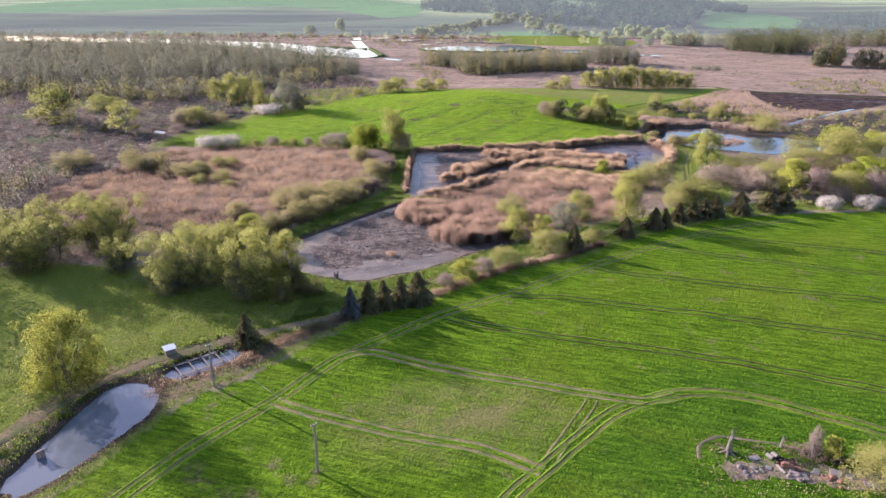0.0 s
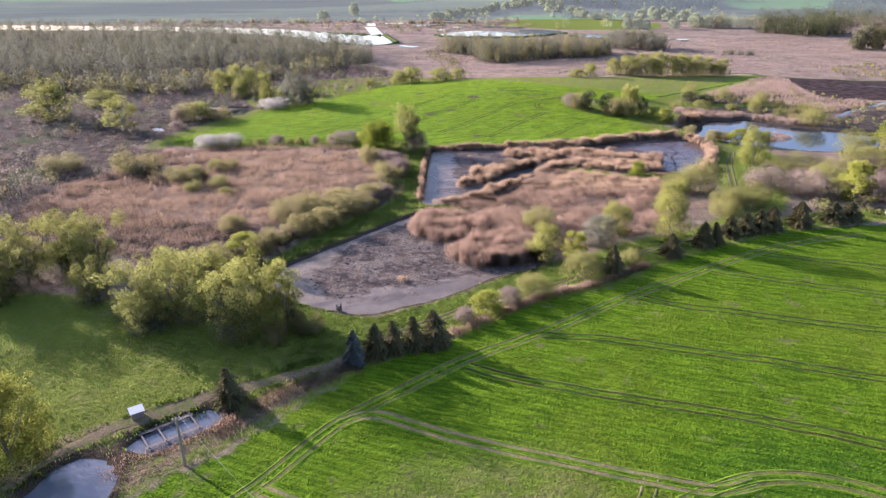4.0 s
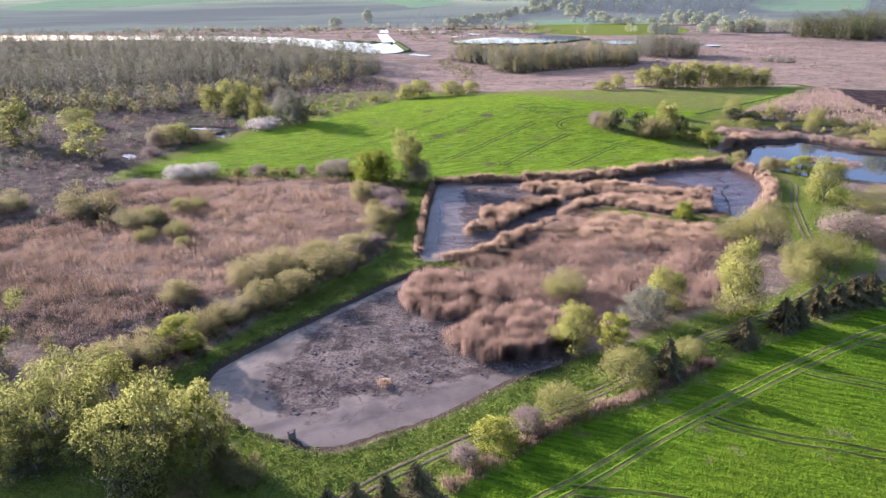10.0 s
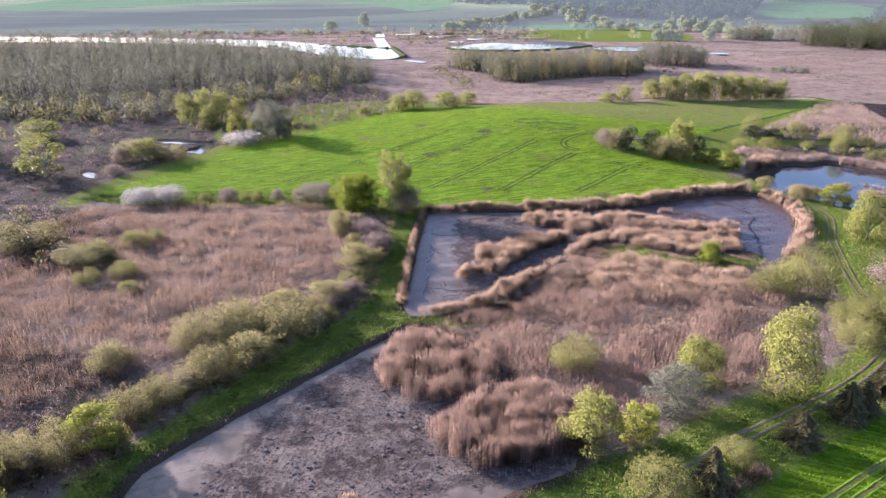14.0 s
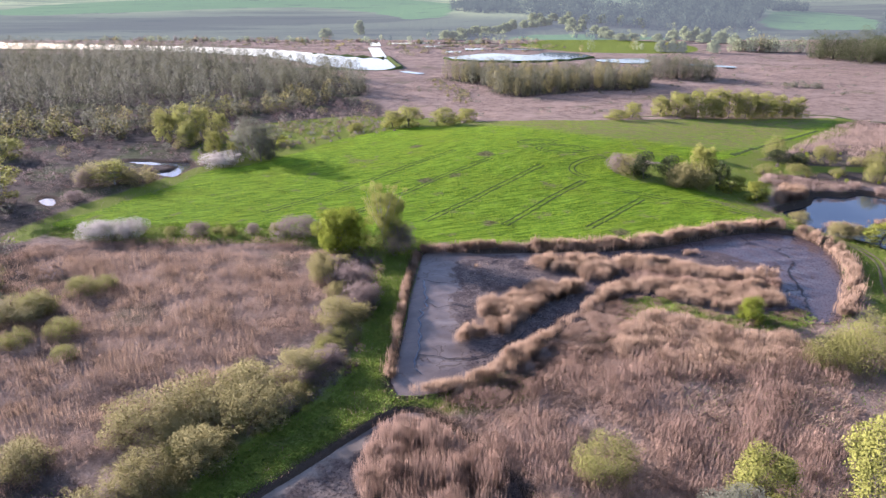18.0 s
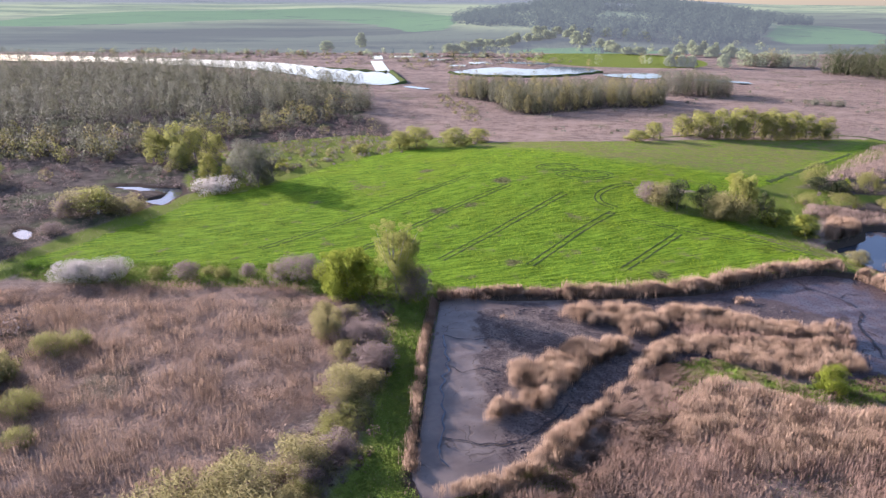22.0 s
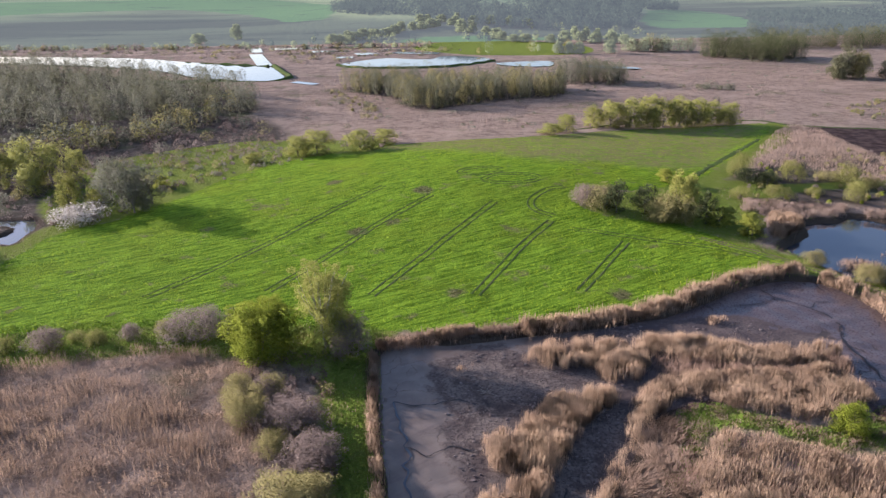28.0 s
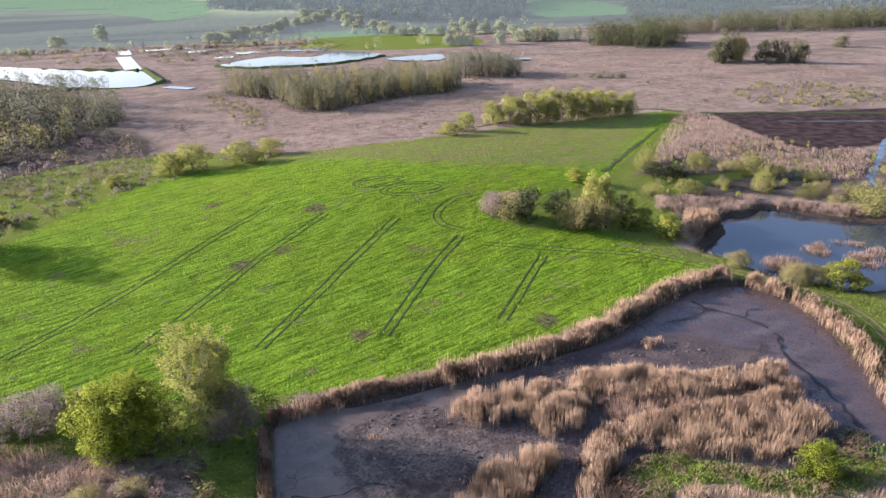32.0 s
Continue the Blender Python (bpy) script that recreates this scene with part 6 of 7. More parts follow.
plant(OLIVE, [(-38.6, 157.0, 5.1, 8.7), (-33.8, 158.7, 6.0, 10.5), (-26.0, 170.7, 4.4, 8.5), (-22.5, 174.0, 4.4, 8.5), (-17.6, 179.6, 5.3, 9.3), (-12.3, 185.6, 5.6, 10.6), (-6.8, 194.8, 5.8, 12.0), (-7.2, 252.8, 5.1, 6.8), (-94.7, 327.1, 7.7, 17.2), (-82.0, 327.7, 5.9, 13.1), (-84.0, 240.5, 6.5, 18.0), (-110.9, 243.0, 6.0, 15.9), (-64.1, 229.4, 5.0, 14.0)], "willow bushes")
plant(BRIGHT, [(-27.5, 162.4, 7.6, 8.0)], "bright spring trees")
plant(GREY, [(31.3, 139.7, 3.8, 5.3), (22.4, 132.8, 3.0, 4.5), (1.6, 210.8, 3.5, 7.7), (4.4, 234.7, 5.2, 9.0), (-18.1, 276.3, 5.2, 13.5), (-44.7, 276.6, 4.0, 7.0), (-29.8, 277.6, 3.4, 4.1), (1.1, 244.4, 5.3, 10.5), (10.5, 265.5, 7.5, 9.5), (80.5, 331.3, 6.0, 8.5), (-94.5, 308.5, 3.3, 7.2), (-97.8, 323.5, 6.0, 7.7)], "bare bushes")
ROUND_FINE = stock(sized(broad_tree("round_tree", "dense round tree in bright young leaf", "tree", 79, 10, 12, LEAF_GREEN, 36000, 0.19, None, 0.03, 22), 10, 12))
plant(ROUND_FINE, [(-4.9, 268.5, 10.2, 13.2)], "green trees")
BIRCH_FINE = stock(sized(broad_tree("birch_tree", "tall pale birch with a fine oval crown", "tree", 106, 15, 10, LEAF_WILLOW, 36000, 0.15, BIRCH_BARK, 0.06, 24), 15, 10))
plant(BIRCH_FINE, [(6.4, 268.0, 16.5, 12.0)], "birches")
plant(BIRCH, [(-116.4, 304.9, 13.9, 16.0), (-90.1, 326.2, 8.0, 14.0)], "birches")
plant(LEAFY, [(-100.3, 395.0, 13.2, 10.0), (-92.3, 396.0, 15.5, 11.0), (-84.3, 395.5, 14.8, 10.5), (-77.5, 399.0, 11.6, 9.0), (-86.0, 385.0, 10.4, 10.0), (-161.7, 332.5, 16.8, 25.3), (-151.8, 363.3, 8.5, 18.5), (4.2, 414.8, 9.1, 14.6), (-3, 413, 7.9, 10.3), (21, 414.1, 7.4, 14.1), (31, 423.8, 6.1, 11.4), (-19.2, 408.4, 3.7, 8.2), (113.8, 440.6, 7.9, 10.3), (103.6, 432.4, 5.0, 11.0)], "marsh willows")
plant(WHITE, [(-71.0, 275.1, 4.6, 11.0), (-62.5, 275.6, 4.8, 11.0), (-61.5, 351.0, 5.2, 16.0), (141.4, 186.6, 3.6, 7.5), (152.7, 185.6, 4.0, 8.0), (160.5, 186.0, 3.4, 7.0)], "blossoming thorn bushes")
plant(LEAFY, [(103.7, 320.8, 12.5, 7.5), (107.2, 321.5, 11.5, 6.5)], "marsh willows", "tall yellowish birch beside the pines")
plant(OLIVE, [(84.0, 327.5, 7.0, 10.5), (97.0, 318.0, 6.0, 10.0)], "willow bushes")
plant(PINE, [(87.3, 324.5, 9.0, 9.0), (95.3, 323.5, 8.3, 7.5), (108.8, 314.5, 9.3, 5.5), (143.3, 349.1, 5.0, 9.0), (149.5, 347.5, 4.6, 8.0)], "pines")
plant(MOSS, [(142.7, 331.8, 4.6, 9.5), (131.8, 334.4, 3.9, 7.0), (161.5, 351.6, 7.0, 8.5), (176.2, 343.7, 7.8, 8.5), (166.0, 327.8, 7.4, 7.0), (145.7, 357.8, 8.5, 8.5), (179.5, 301.3, 8.5, 14.0), (173.6, 319.4, 4.3, 7.0), (186.5, 314.6, 4.3, 9.0), (152, 350, 3.5, 7), (158, 336, 2.8, 6), (190, 332, 3.5, 8)], "dome bushes by the dark pond")
plant(MOSS, [(143.5, 446.5, 6.5, 9.0), (156.0, 444.0, 9.5, 8.0), (170.0, 444.0, 11.0, 9.0), (179.5, 445.5, 8.5, 9.0), (195.0, 447.0, 7.0, 9.0)], "row of trees beyond the field")
plant(OLIVE, [(98.4, 318.0, 8.0, 10.0), (102.5, 315.5, 7.6, 9.0), (175.0, 351.4, 2.9, 9.0), (183.0, 341.0, 3.8, 7.0), (179.6, 320.0, 4.0, 7.0), (175.6, 310.5, 3.3, 6.0), (129.1, 274.4, 3.9, 7.0), (125.6, 275.5, 4.4, 6.0), (120.8, 286.9, 3.6, 6.0)], "willow bushes")
plant(LEAFY, [(130.8, 452.4, 9.9, 10.9), (139.5, 452.1, 12.3, 13.8), (148, 449, 13.4, 12.6), (156.8, 448.8, 14.3, 14.4), (165, 450, 13.2, 12.6), (173.4, 450.4, 13.7, 13.7), (183.2, 451.2, 12.3, 14.0), (191, 452, 10.8, 11.5), (199.7, 451.1, 10.1, 12.1)], "row of trees beyond the field")
plant(ROUND, [(185.1, 256.0, 11.3, 16.7), (207.5, 263.9, 7.5, 14.8), (190.0, 215.0, 9.0, 15.0), (172.0, 215.0, 9.0, 13.0)], "green trees")
plant(OLIVE + ALDER, [(166.0, 191.0, 7.5, 12.0), (173.5, 196.0, 9.0, 13.0), (181.0, 205.0, 10.0, 14.0), (187.0, 195.0, 9.0, 14.0), (196.0, 206.0, 11.0, 15.0), (184.0, 222.0, 11.0, 14.0), (207.0, 222.0, 12.0, 16.0)], "trees beside the lane")
plant(MOSS, [(44.0, 183.0, 5.4, 9.5), (-50.6, 221.0, 4.2, 7.0), (-56.5, 240.0, 4.0, 7.0), (-61.0, 231.0, 4.5, 8.0), (-53.0, 243.0, 3.4, 6.0), (-57.0, 217.0, 3.5, 6.0), (-46.0, 213.0, 2.6, 5.0)], "willow bushes")
plant(PINK, [(117.5, 213.5, 7.0, 15.0), (127.5, 208.5, 7.0, 15.0)], "blossoming thorn bushes")
plant(MOSS, [(95.8, 210.3, 10.2, 13.0), (89.5, 211.8, 6.2, 9.5), (105.4, 198.1, 6.2, 14.0), (99.2, 198.0, 5.4, 10.5), (95.8, 191.0, 4.4, 9.0), (138.8, 233.4, 5.2, 19.0), (140.4, 217.7, 7.4, 15.0), (153.8, 197.1, 8.6, 13.0), (161.0, 232.9, 7.6, 20.0), (175.9, 234.7, 14.5, 21.0), (200.4, 250.0, 9.5, 17.0), (174.0, 260.3, 7.2, 16.0), (133.5, 204.0, 6.0, 10.0), (199.0, 232.0, 11.0, 18.0)], "dome bushes by the lane")
plant(GREY, [(145.5, 201.5, 8.2, 11.5), (164.1, 199.0, 8.6, 12.5), (148.0, 192.5, 5.5, 9.0)], "bare bushes")
hedge = np.random.default_rng(78)
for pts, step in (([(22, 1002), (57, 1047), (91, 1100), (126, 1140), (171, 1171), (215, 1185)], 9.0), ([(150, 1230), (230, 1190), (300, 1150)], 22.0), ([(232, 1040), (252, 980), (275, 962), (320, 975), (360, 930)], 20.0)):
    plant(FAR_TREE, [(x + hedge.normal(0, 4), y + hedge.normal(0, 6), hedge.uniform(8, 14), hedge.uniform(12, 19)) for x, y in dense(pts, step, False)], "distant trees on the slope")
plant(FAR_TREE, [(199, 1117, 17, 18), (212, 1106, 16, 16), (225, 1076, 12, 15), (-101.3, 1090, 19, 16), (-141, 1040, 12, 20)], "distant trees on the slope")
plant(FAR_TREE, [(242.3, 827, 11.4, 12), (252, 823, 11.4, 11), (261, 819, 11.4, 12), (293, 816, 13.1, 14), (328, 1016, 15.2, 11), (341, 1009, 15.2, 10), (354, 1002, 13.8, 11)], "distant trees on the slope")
plant(DARK + OLIVE, [(378.5, 594.5, 23.0, 17.0), (371, 590, 16, 13), (385, 588, 19, 14)], "far clump of trees")
plant(DARK, [(376.0, 603.0, 15.0, 12.0), (392.0, 597.0, 16.8, 12.0), (402.8, 583.6, 15.4, 11.0), (406.4, 578.0, 16.8, 10.0), (410.3, 572.4, 15.9, 10.0), (415.9, 566.0, 17.0, 11.0), (419.0, 562.0, 13.0, 10.0), (535.6, 634.2, 8.9, 14.0)], "far clump of trees")
band = np.random.default_rng(77)
line = dense([(-37, 155), (-29, 161), (-22.5, 169), (-17, 177), (-12.5, 185), (-8, 192.5), (-2.5, 200), (1, 212), (2, 226), (2, 240), (-2, 254)], 2.6, False)
plant(OLIVE + GREY + MOSS, [(x + band.normal(0, 1.6), y + band.normal(0, 1.6), band.uniform(1.8, 3.7), band.uniform(4.0, 7.0)) for x, y in line], "bushes on the west bank")
plant(MOSS, [(76.5, 65.0, 6.8, 9.0)], "bushes by the rubble", "orange green bush beside the rubble")
plant(GREY, [(72.4, 73.6, 4.2, 2.4)], "bushes by the rubble", "thin bare shrub beside the rubble")
plant(BRIGHT, [(74.6, 72.4, 3.2, 3.4)], "bushes by the rubble", "small yellow green shrub beside the rubble")
for root in STOCK:
    for ob in (*root.children_recursive, root):
        bpy.data.objects.remove(ob)


# ---- small built things ----
def box(bm, x, y, z, sx, sy, sz, turn=0.0):
    """A bevelled block resting at z."""
    made = bmesh.ops.create_cube(bm, size=1.0, matrix=Matrix.Translation((x, y, z + sz / 2)) @ Matrix.Rotation(turn, 4, "Z") @ Matrix.Diagonal((sx, sy, sz, 1)))
    edges = list({e for v in made["verts"] for e in v.link_edges})
    bmesh.ops.bevel(bm, geom=edges, offset=min(sx, sy, sz) * 0.08, segments=1, affect="EDGES")
    return bm


def rod(bm, a, b, r1, r2, sides=8):
    """A tapered round bar from a to b."""
    a, b = Vector(a), Vector(b)
    m = Matrix.Translation((a + b) / 2) @ (b - a).to_track_quat("Z", "Y").to_matrix().to_4x4()
    bmesh.ops.create_cone(bm, cap_ends=True, segments=sides, radius1=r1, radius2=r2, depth=(b - a).length, matrix=m)
    return bm


def at_ground(x, y):
    return Vector((x, y, float(floor_z(x, y))))


def utility_pole(x, y, tall, turn):
    """A wooden pole with a short arm and two insulators."""
    root = tagged(new("utility_pole"), "weathered wooden utility pole in the crop", "pole", "utility poles")
    root.matrix_basis = Matrix.Translation(at_ground(x, y)) @ Matrix.Rotation(turn, 4, "Z")
    part("post", rod(bmesh.new(), (0, 0, -0.3), (0, 0, tall), 0.21, 0.15, 10), POLE_WOOD, root)
    arm = part("arm", box(bmesh.new(), 0, 0.14, tall - 0.35, 1.1, 0.10, 0.12), POLE_WOOD, root)
    for s in (-0.45, 0.45):
        ins = bmesh.new()
        rod(ins, (s, 0.14, tall - 0.25), (s, 0.14, tall - 0.12), 0.05, 0.06)
        rod(ins, (s, 0.14, tall - 0.12), (s, 0.14, tall - 0.02), 0.035, 0.05)
        part("insulator", ins, WHITE_METAL, arm, "pale ceramic insulator")
    return root


utility_pole(2.3, 72.0, 7.8, 0.7)
utility_pole(-17.6, 93.4, 7.8, 0.7)


def hanging_wire(a, b, sag):
    pts = []
    for k in range(25):
        t = k / 24
        p = Vector(a).lerp(Vector(b), t)
        pts.append((p.x, p.y, p.z - sag * 4 * t * (1 - t), 0.014))
    v, f = tube_arrays([pts], 5)
    tagged(sheet("power_line", v, f, WIRE, smooth=True), "pale sagging wire between two wooden poles", "wire")


for off in (0.45,):
    c, s = math.cos(0.7) * off - math.sin(0.7) * 0.14, math.sin(0.7) * off + math.cos(0.7) * 0.14
    za, zb = at_ground(2.3, 72.0).z + 7.76, at_ground(-17.6, 93.4).z + 7.76
    hanging_wire((2.3 + c, 72.0 + s, za), (-17.6 + c, 93.4 + s, zb), 0.7)


def beehive_hut(x, y, turn):
    """A small dark shed with a white sheet roof."""
    root = tagged(new("shed"), "small dark shed with a white sheet roof", "shed")
    root.matrix_basis = Matrix.Translation(at_ground(x, y)) @ Matrix.Rotation(turn, 4, "Z")
    part("body", box(bmesh.new(), 0, 0, -0.1, 1.7, 1.2, 1.3), PLANK, root)
    roof = bmesh.new()
    bmesh.ops.create_cube(roof, size=1.0, matrix=Matrix.Translation((0, 0, 1.30)) @ Matrix.Rotation(0.16, 4, "X") @ Matrix.Diagonal((2.1, 1.7, 0.07, 1)))
    part("roof", roof, WHITE_METAL, root, "white sheet metal roof")
    for k in (-0.5, 0.0, 0.5):
        part("board", box(bmesh.new(), k, -0.615, 0.05, 0.42, 0.03, 1.1), PLANK, root)


beehive_hut(-28.6, 104.6, 0.6)


def pond_frame():
    """Wooden walkways and bars of a keeping pen in the small pond."""
    root = tagged(new("fish_pen"), "dark wooden fish pen with plank walkways", "pen")
    root.matrix_basis = Matrix.Translation((-22.5, 101.2, -0.55)) @ Matrix.Rotation(radians(38), 4, "Z")
    for y in (-1.9, 1.9):
        deck = part("walkway", box(bmesh.new(), 0, y, 0.35, 8.0, 0.5, 0.06), PLANK, root)
        for k in range(20):
            part("plank", box(bmesh.new(), -3.8 + 0.4 * k, y, 0.412, 0.36, 0.62, 0.035), PLANK, deck)
    for x in (-3.6, -1.2, 1.2, 3.6):
        part("beam", box(bmesh.new(), x, 0, 0.28, 0.22, 5.6, 0.14), PLANK, root)
        for y in (-2.2, 2.2):
            part("post", rod(bmesh.new(), (x, y, -0.9), (x, y, 0.75), 0.09, 0.08), POLE_WOOD, root)


pond_frame()


def sluice_box(x, y, turn, tall=1.6):
    """A pond outlet: two posts and a row of boards."""
    root = tagged(new("sluice"), "dark wooden pond sluice standing in mud", "sluice")
    root.matrix_basis = Matrix.Translation(at_ground(x, y)) @ Matrix.Rotation(turn, 4, "Z")
    for s in (-0.45, 0.45):
        part("post", box(bmesh.new(), s, 0, -0.4, 0.22, 0.3, tall + 0.4), PLANK, root)
    for k in range(4):
        part("board", box(bmesh.new(), 0, 0, -0.2 + 0.33 * k, 0.7, 0.08, 0.31), PLANK, root)
    part("cap", box(bmesh.new(), 0, 0, tall - 0.1, 1.3, 0.34, 0.10), PLANK, root)


sluice_box(-2.6, 138.6, 0.6)
sluice_box(-37.2, 76.8, 0.9, 1.2)


def stone_mesh(r):
    bm = bmesh.new()
    bmesh.ops.create_icosphere(bm, subdivisions=2, radius=0.5)
    k = r.uniform(0, 9)
    for v in bm.verts:
        d = 1 + 0.28 * math.sin(v.co.x * 5 + k) * math.cos(v.co.y * 4 + k) + 0.12 * math.sin(v.co.z * 9 + k)
        v.co = v.co * d
        v.co.z *= 0.7
    return bm


# rubble at the corner of the field
rr = np.random.default_rng(91)
for k in range(34):
    x, y = 62 + rr.normal(0, 1.2) + (k % 3) * 4.6, 70.2 + rr.normal(0, 0.7) - (k % 3) * 1.2
    s = rr.uniform(0.3, 0.8)
    ob = part("stone", stone_mesh(rr), (STONE, RUBBLE, BRICK)[k % 3], None)
    ob.matrix_basis = Matrix.Translation(at_ground(x, y) + Vector((0, 0, 0.18 * s))) @ Matrix.Rotation(rr.uniform(0, 6), 4, "Z") @ Matrix.Diagonal((s * 1.3, s, s * 0.8, 1))
    tagged(ob, ("grey field stone in the rubble heap", "broken concrete lump in the rubble heap", "broken brick lump in the rubble heap")[k % 3], "stone", "rubble heap")


def ruin(x, y):
    """The stump of a small brick wall with a fallen slab."""
    root = tagged(new("ruined_wall"), "broken brick wall stump in rubble", "ruin")
    root.matrix_basis = Matrix.Translation(at_ground(x, y)) @ Matrix.Rotation(-0.35, 4, "Z")
    for row in range(4):
        for col in range(8 - 2 * row):
            bm = box(bmesh.new(), -1.4 + col * 0.38 + 0.19 * (row % 2), rr.uniform(-0.03, 0.03), row * 0.22, 0.36, 0.5, 0.21, rr.uniform(-0.05, 0.05))
            part("brick", bm, BRICK, root)
    part("slab", box(bmesh.new(), 0.4, -1.5, 0.02, 2.4, 1.5, 0.18, 0.2), RUBBLE, root, "cracked concrete slab")
    part("lintel", box(bmesh.new(), -1.6, -0.7, 0.0, 0.3, 1.8, 0.28, 0.5), CONCRETE, root)


ruin(67.6, 70.3)


def stump(x, y):
    root = tagged(new("tree_stump"), "grey broken tree stump in rubble", "stump")
    root.matrix_basis = Matrix.Translation(at_ground(x, y))
    paths = [[(0, 0, -0.2, 0.55), (0.05, 0, 0.5, 0.40), (0.1, 0.05, 1.3, 0.32), (0.14, 0.05, 1.9, 0.12)]]
    for k in range(6):
        t = k * 1.05
        paths.append([(0.3 * math.cos(t), 0.3 * math.sin(t), 0.35, 0.2), (1.0 * math.cos(t), 1.0 * math.sin(t), 0.12, 0.12), (1.7 * math.cos(t), 1.7 * math.sin(t), -0.05, 0.03)])
    v, f = tube_arrays(paths, 7)
    sheet("trunk", v, f, BARK, root, smooth=True)


stump(60.2, 74.2)


def concrete_pipe(x, y, turn, long, wide):
    """A short open pipe section lying on its side."""
    bm, n = bmesh.new(), 14
    rings = []
    for z, r in ((0, wide), (long, wide), (long, wide * 0.78), (0, wide * 0.78)):
        rings.append([bm.verts.new((r * math.cos(6.2832 * k / n), z - long / 2, wide + r * math.sin(6.2832 * k / n))) for k in range(n)])
    for a, b in zip(rings, rings[1:] + rings[:1]):
        for k in range(n):
            bm.faces.new((a[k], a[(k + 1) % n], b[(k + 1) % n], b[k]))
    bmesh.ops.recalc_face_normals(bm, faces=bm.faces[:])
    ob = part("concrete_pipe", bm, CONCRETE, None)
    ob.matrix_basis = Matrix.Translation(at_ground(x, y) - Vector((0, 0, 0.06))) @ Matrix.Rotation(turn, 4, "Z")
    tagged(ob, "short pale concrete pipe lying in rubble", "pipe", "rubble heap")


concrete_pipe(65.6, 72.9, 0.5, 1.0, 0.32)
concrete_pipe(66.5, 73.2, 0.35, 0.9, 0.3)


def broken_post(x, y, tall, lean, wide, mat, label):
    """A leaning broken-off post with a ragged head."""
    bm = rod(bmesh.new(), (0, 0, -0.3), (lean, 0.2 * lean, tall), wide, wide * 0.7, 7)
    for v in bm.verts:
        if v.co.z > tall * 0.8:
            v.co.z += 0.25 * math.sin(v.co.x * 31 + v.co.y * 17)
    ob = part("broken_post", bm, mat, None)
    ob.matrix_basis = Matrix.Translation(at_ground(x, y))
    tagged(ob, label, "post", "rubble heap")


broken_post(68.4, 75.2, 1.7, 0.3, 0.24, STONE, "broken grey stone post in rubble")
broken_post(71.6, 72.6, 2.3, -0.35, 0.2, POLE_WOOD, "leaning dead trunk in rubble")
broken_post(62.3, 77.3, 1.6, -0.2, 0.22, POLE_WOOD, "pale broken trunk beside the stump")
broken_post(61.5, 76.6, 1.1, 0.5, 0.26, STONE, "broken grey stone post in rubble")


def slab(x, y, sx, sy, turn, tilt):
    ob = part("slab", box(bmesh.new(), 0, 0, 0, sx, sy, 0.2), CONCRETE, None)
    ob.matrix_basis = Matrix.Translation(at_ground(x, y)) @ Matrix.Rotation(turn, 4, "Z") @ Matrix.Rotation(tilt, 4, "X")
    tagged(ob, "tilted broken concrete slab in rubble", "slab", "rubble heap")


for k, (x, y, sx, sy, turn, tilt) in enumerate(((63.4, 72.8, 1.6, 0.9, 0.3, 0.08), (73.0, 69.3, 1.5, 1.1, -0.4, 0.2), (74.6, 68.4, 1.1, 0.9, 0.2, 0.25), (76.4, 66.9, 1.7, 1.0, -0.2, 0.1), (70.4, 69.6, 1.2, 0.8, 0.9, 0.15), (64.3, 70.6, 1.0, 0.7, 1.1, 0.1))):
    slab(x, y, sx, sy, turn, tilt)
# near-black strip laid where the rubble has a hollow
strip("burnt_patch", dense([(65.8, 71.6), (67.5, 71.8), (69.5, 71.2), (71, 70.4)], 0.5, False), 2.2, DARK_EARTH, "dark hollow among the rubble", "earth", 0.12, 0.2)
BRUSH = dense([(68.5, 74.6), (70.6, 75.0), (73.5, 73.8), (76.6, 72.6), (79.5, 70.6), (78.6, 69.0), (75, 70.2), (71.6, 71.4), (68.6, 72.8)], 1)
wood("dry_brush", BRUSH, 60, 0.7, 1.7, [BARK, LEAF_RED, LEAF_RED, LEAF_GREY], "reddish dry brushwood over the rubble", 94, 90, 0.13, 0.5, 0.05)
strip("dirt_patch", dense([(58, 70), (63, 70.5), (68, 69.5), (73, 68.5), (78, 67.5), (83, 66)], 0.8, False), 3.8, RUBBLE_SOIL, "bare pinkish earth round the rubble", "earth", 0.05, 0.2)
strip("dirt_patch", dense([(55.6, 73), (56.4, 75.4), (58.4, 77), (61, 77.8), (64.5, 77), (68, 76), (71, 74.6)], 0.6, False), 0.55, RUBBLE_SOIL, "thin bare path round a broken stump", "earth", 0.04, 0.2)
bed = dense([(56, 76.5), (61, 78.2), (70, 75.5), (80, 69.5), (84, 62), (70, 58), (54, 62)], 1.5)


def dry_patch(name, line, count, low, high, mat, label, seed):
    r = np.random.default_rng(seed)
    p = pour(line, count, r, 5, -0.5, seed)
    tagged(stalks(name, p, r, r.uniform(low, high, len(p)), 0.12, 0.9, mat), label, "grass", kind="stuff")


dry_patch("dry_grass", bed, 2600, 0.15, 0.5, REED_OLD, "dry straw and weeds round the rubble", 92)
dry_patch("grass", bed, 3000, 0.06, 0.2, GRASS, "weeds round the rubble heap", 93)


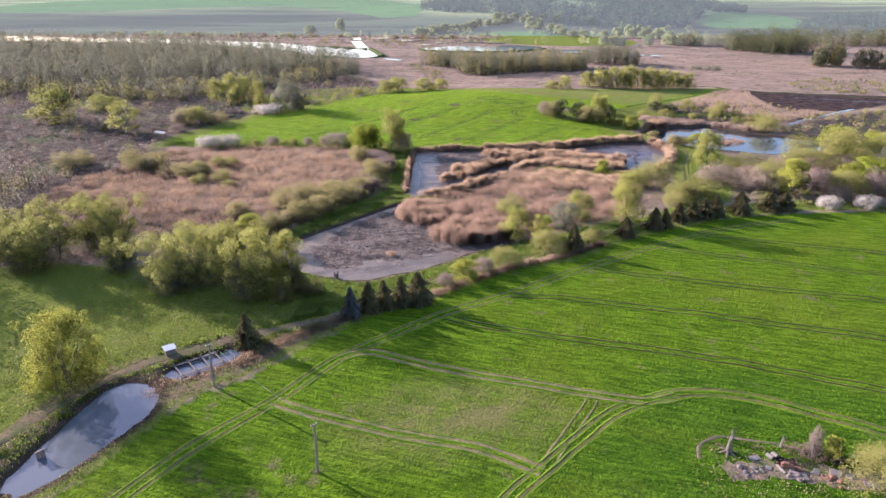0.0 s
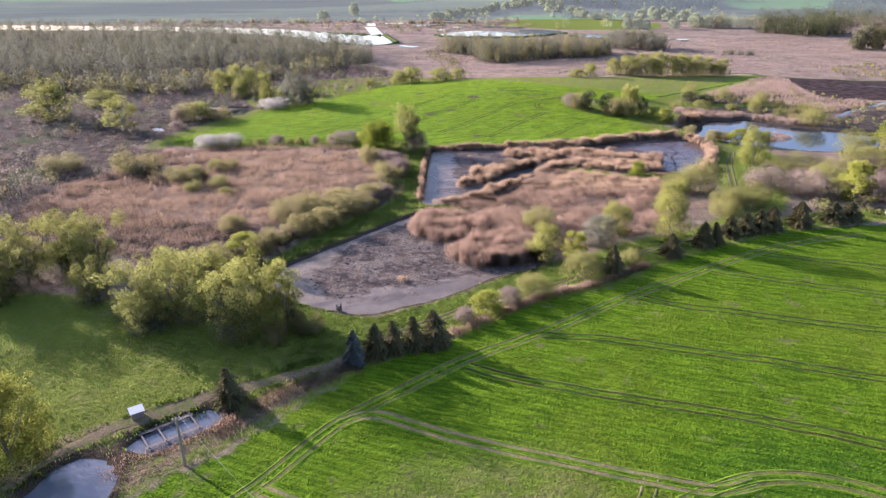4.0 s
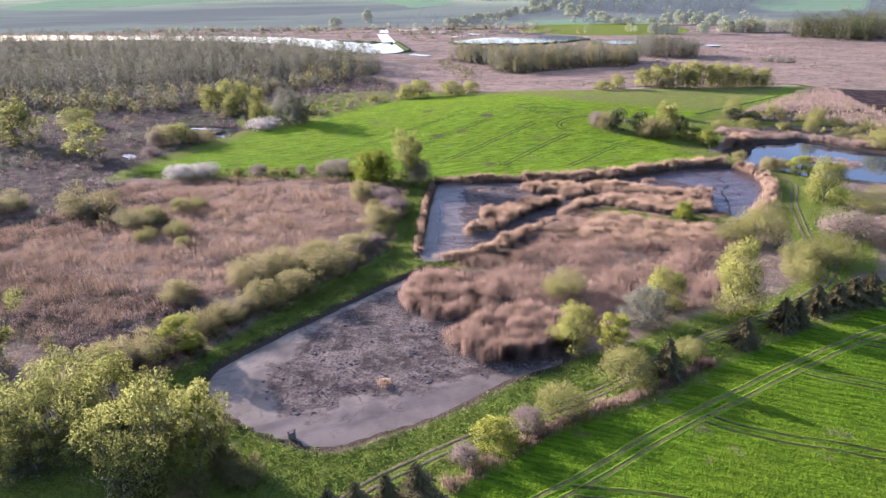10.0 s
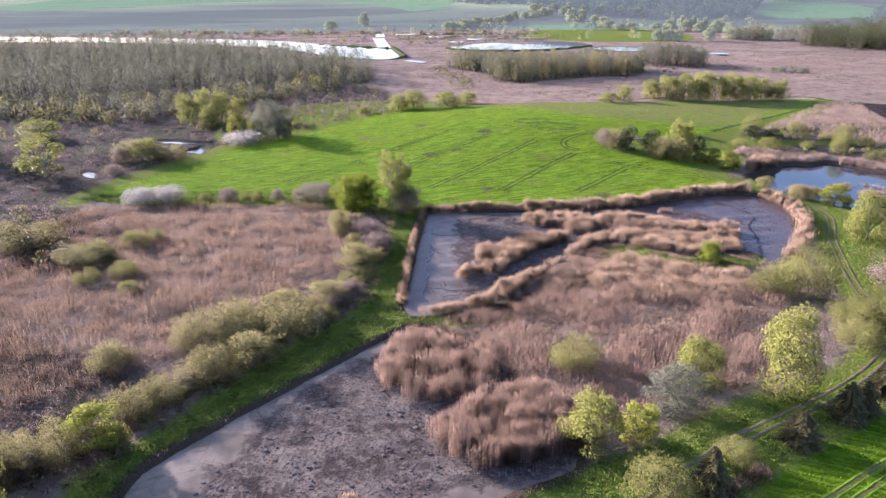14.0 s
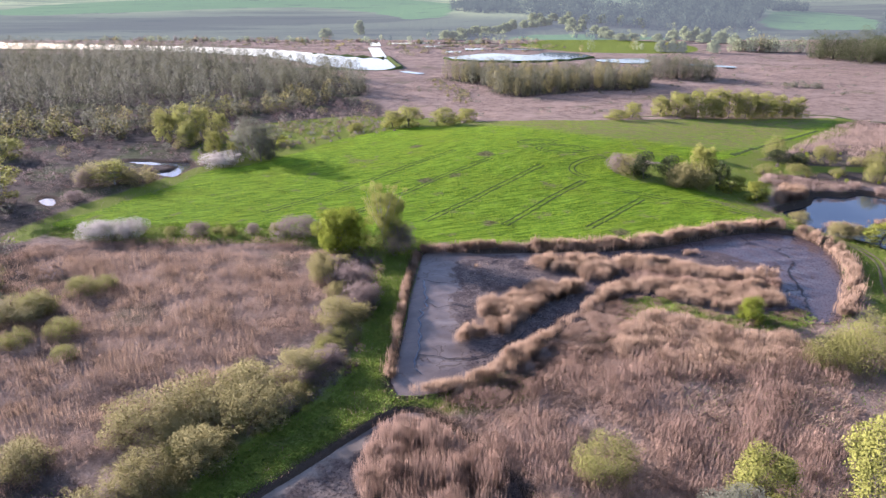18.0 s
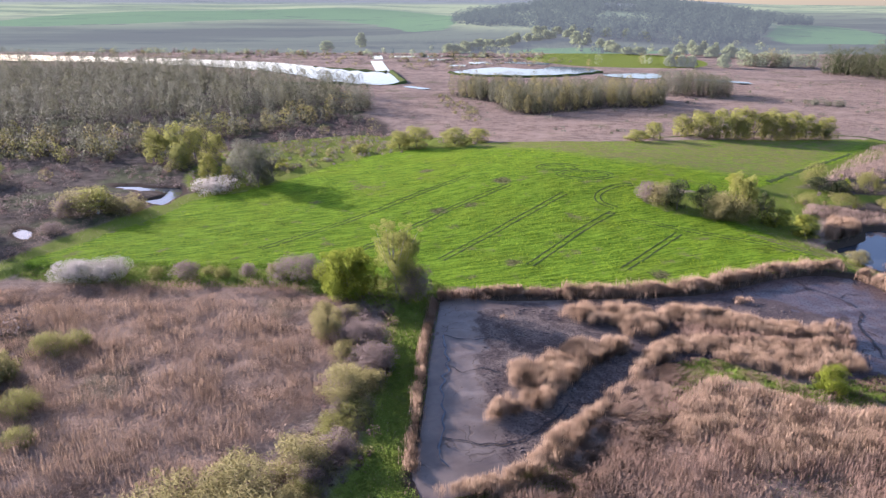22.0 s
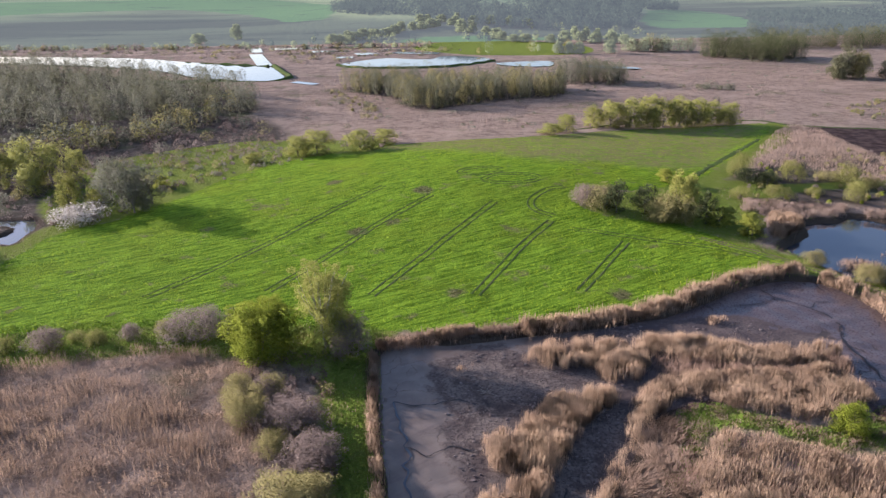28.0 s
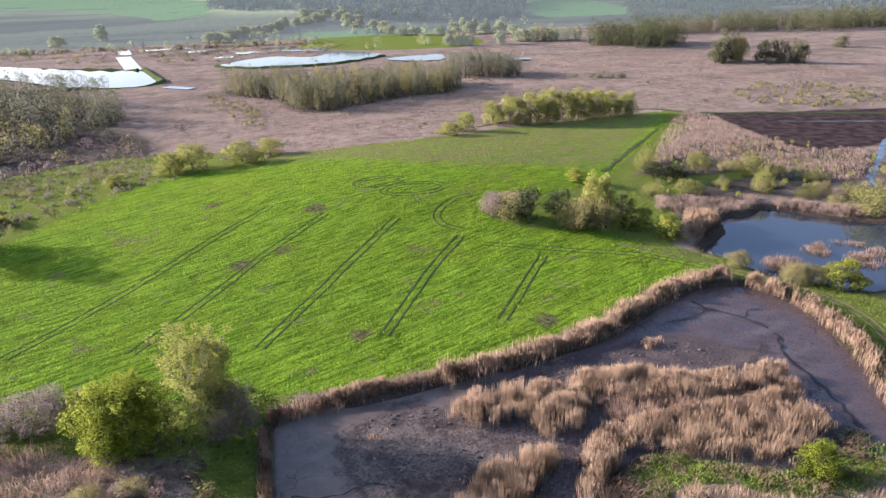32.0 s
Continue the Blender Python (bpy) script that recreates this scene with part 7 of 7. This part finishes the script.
def driftwood(x, y, seed, count, reach):
    """A low heap of grey branches on the mud."""
    r = np.random.default_rng(seed)
    paths = []
    for k in range(count):
        p, d = r.normal(0, reach * 0.35, 2), r.normal(0, reach * 0.6, 2)
        z = 0.06 + 0.05 * (k % 5)
        paths.append([(p[0], p[1], z, 0.07), (p[0] + d[0] * 0.5, p[1] + d[1] * 0.5, z + r.uniform(0, 0.3), 0.05), (p[0] + d[0], p[1] + d[1], z + r.uniform(-0.05, 0.5), 0.015)])
    v, f = tube_arrays(paths, 5)
    ob = sheet("branch_heap", v, f, POLE_WOOD, smooth=True)
    ob.matrix_basis = Matrix.Translation(at_ground(x, y))
    tagged(ob, "heap of pale dead branches on mud", "branches")


driftwood(32.2, 249.3, 95, 16, 1.3)
driftwood(52.0, 265.0, 96, 3, 2.6)
driftwood(-15.0, 152.0, 97, 4, 1.2)


# ---- cracks and rills in the mud ----
def rill(points, width, mat, label):
    line = dense(points, 0.7, False)
    line = line + np.stack([waves(line[:, 1], line[:, 0], 3, 3), waves(line[:, 0], line[:, 1], 3, 4)], 1) * 0.28
    d = np.gradient(line, axis=0)
    nrm = np.stack([-d[:, 1], d[:, 0]], 1) / np.maximum(np.hypot(*d.T), 1e-6)[:, None]
    w = (width * (0.7 + 0.4 * waves(line[:, 0], line[:, 1], 2, 8)))[:, None]
    v = np.stack([np.column_stack([line + nrm * w * s, np.full(len(line), MUD_Z + 0.16)]) for s in (-0.5, 0.5)], 1).reshape(-1, 3)
    i = np.arange(len(line) - 1) * 2
    tagged(sheet("rill", v, np.stack([i, i + 1, i + 3, i + 2], 1), mat), label, "rill", kind="structure")


CRACK = plain_material("wet_crack", (0.012, 0.010, 0.010), (0.03, 0.024, 0.022), 0.5, 0.5)
rill([(17, 249), (17, 247), (17.7, 237), (16.8, 230.5), (17.1, 219), (16.4, 212.3), (17.8, 209)], 0.4, WATER, "thin water rill in wet mud")
rill([(101.2, 277), (101.7, 273), (105.6, 267.5), (106.5, 261), (102.2, 253.5), (101, 246), (99.1, 239.5), (97.2, 234)], 0.5, CRACK, "thin dark crack in wet mud")
rill([(105.6, 267.5), (109, 270), (113, 269)], 0.3, CRACK, "thin dark crack in wet mud")
rill([(101.7, 273), (95, 271), (90, 272)], 0.3, CRACK, "thin dark crack in wet mud")
rill([(17, 216), (22, 214.5), (28, 215), (33, 219), (38, 225)], 0.4, CRACK, "thin dark crack in wet mud")
rill([(17, 249), (22, 247), (27, 248), (30, 246)], 0.35, CRACK, "thin dark crack in wet mud")
rill([(17.7, 237), (21, 235), (24, 236.5), (27, 235)], 0.3, CRACK, "thin dark crack in wet mud")
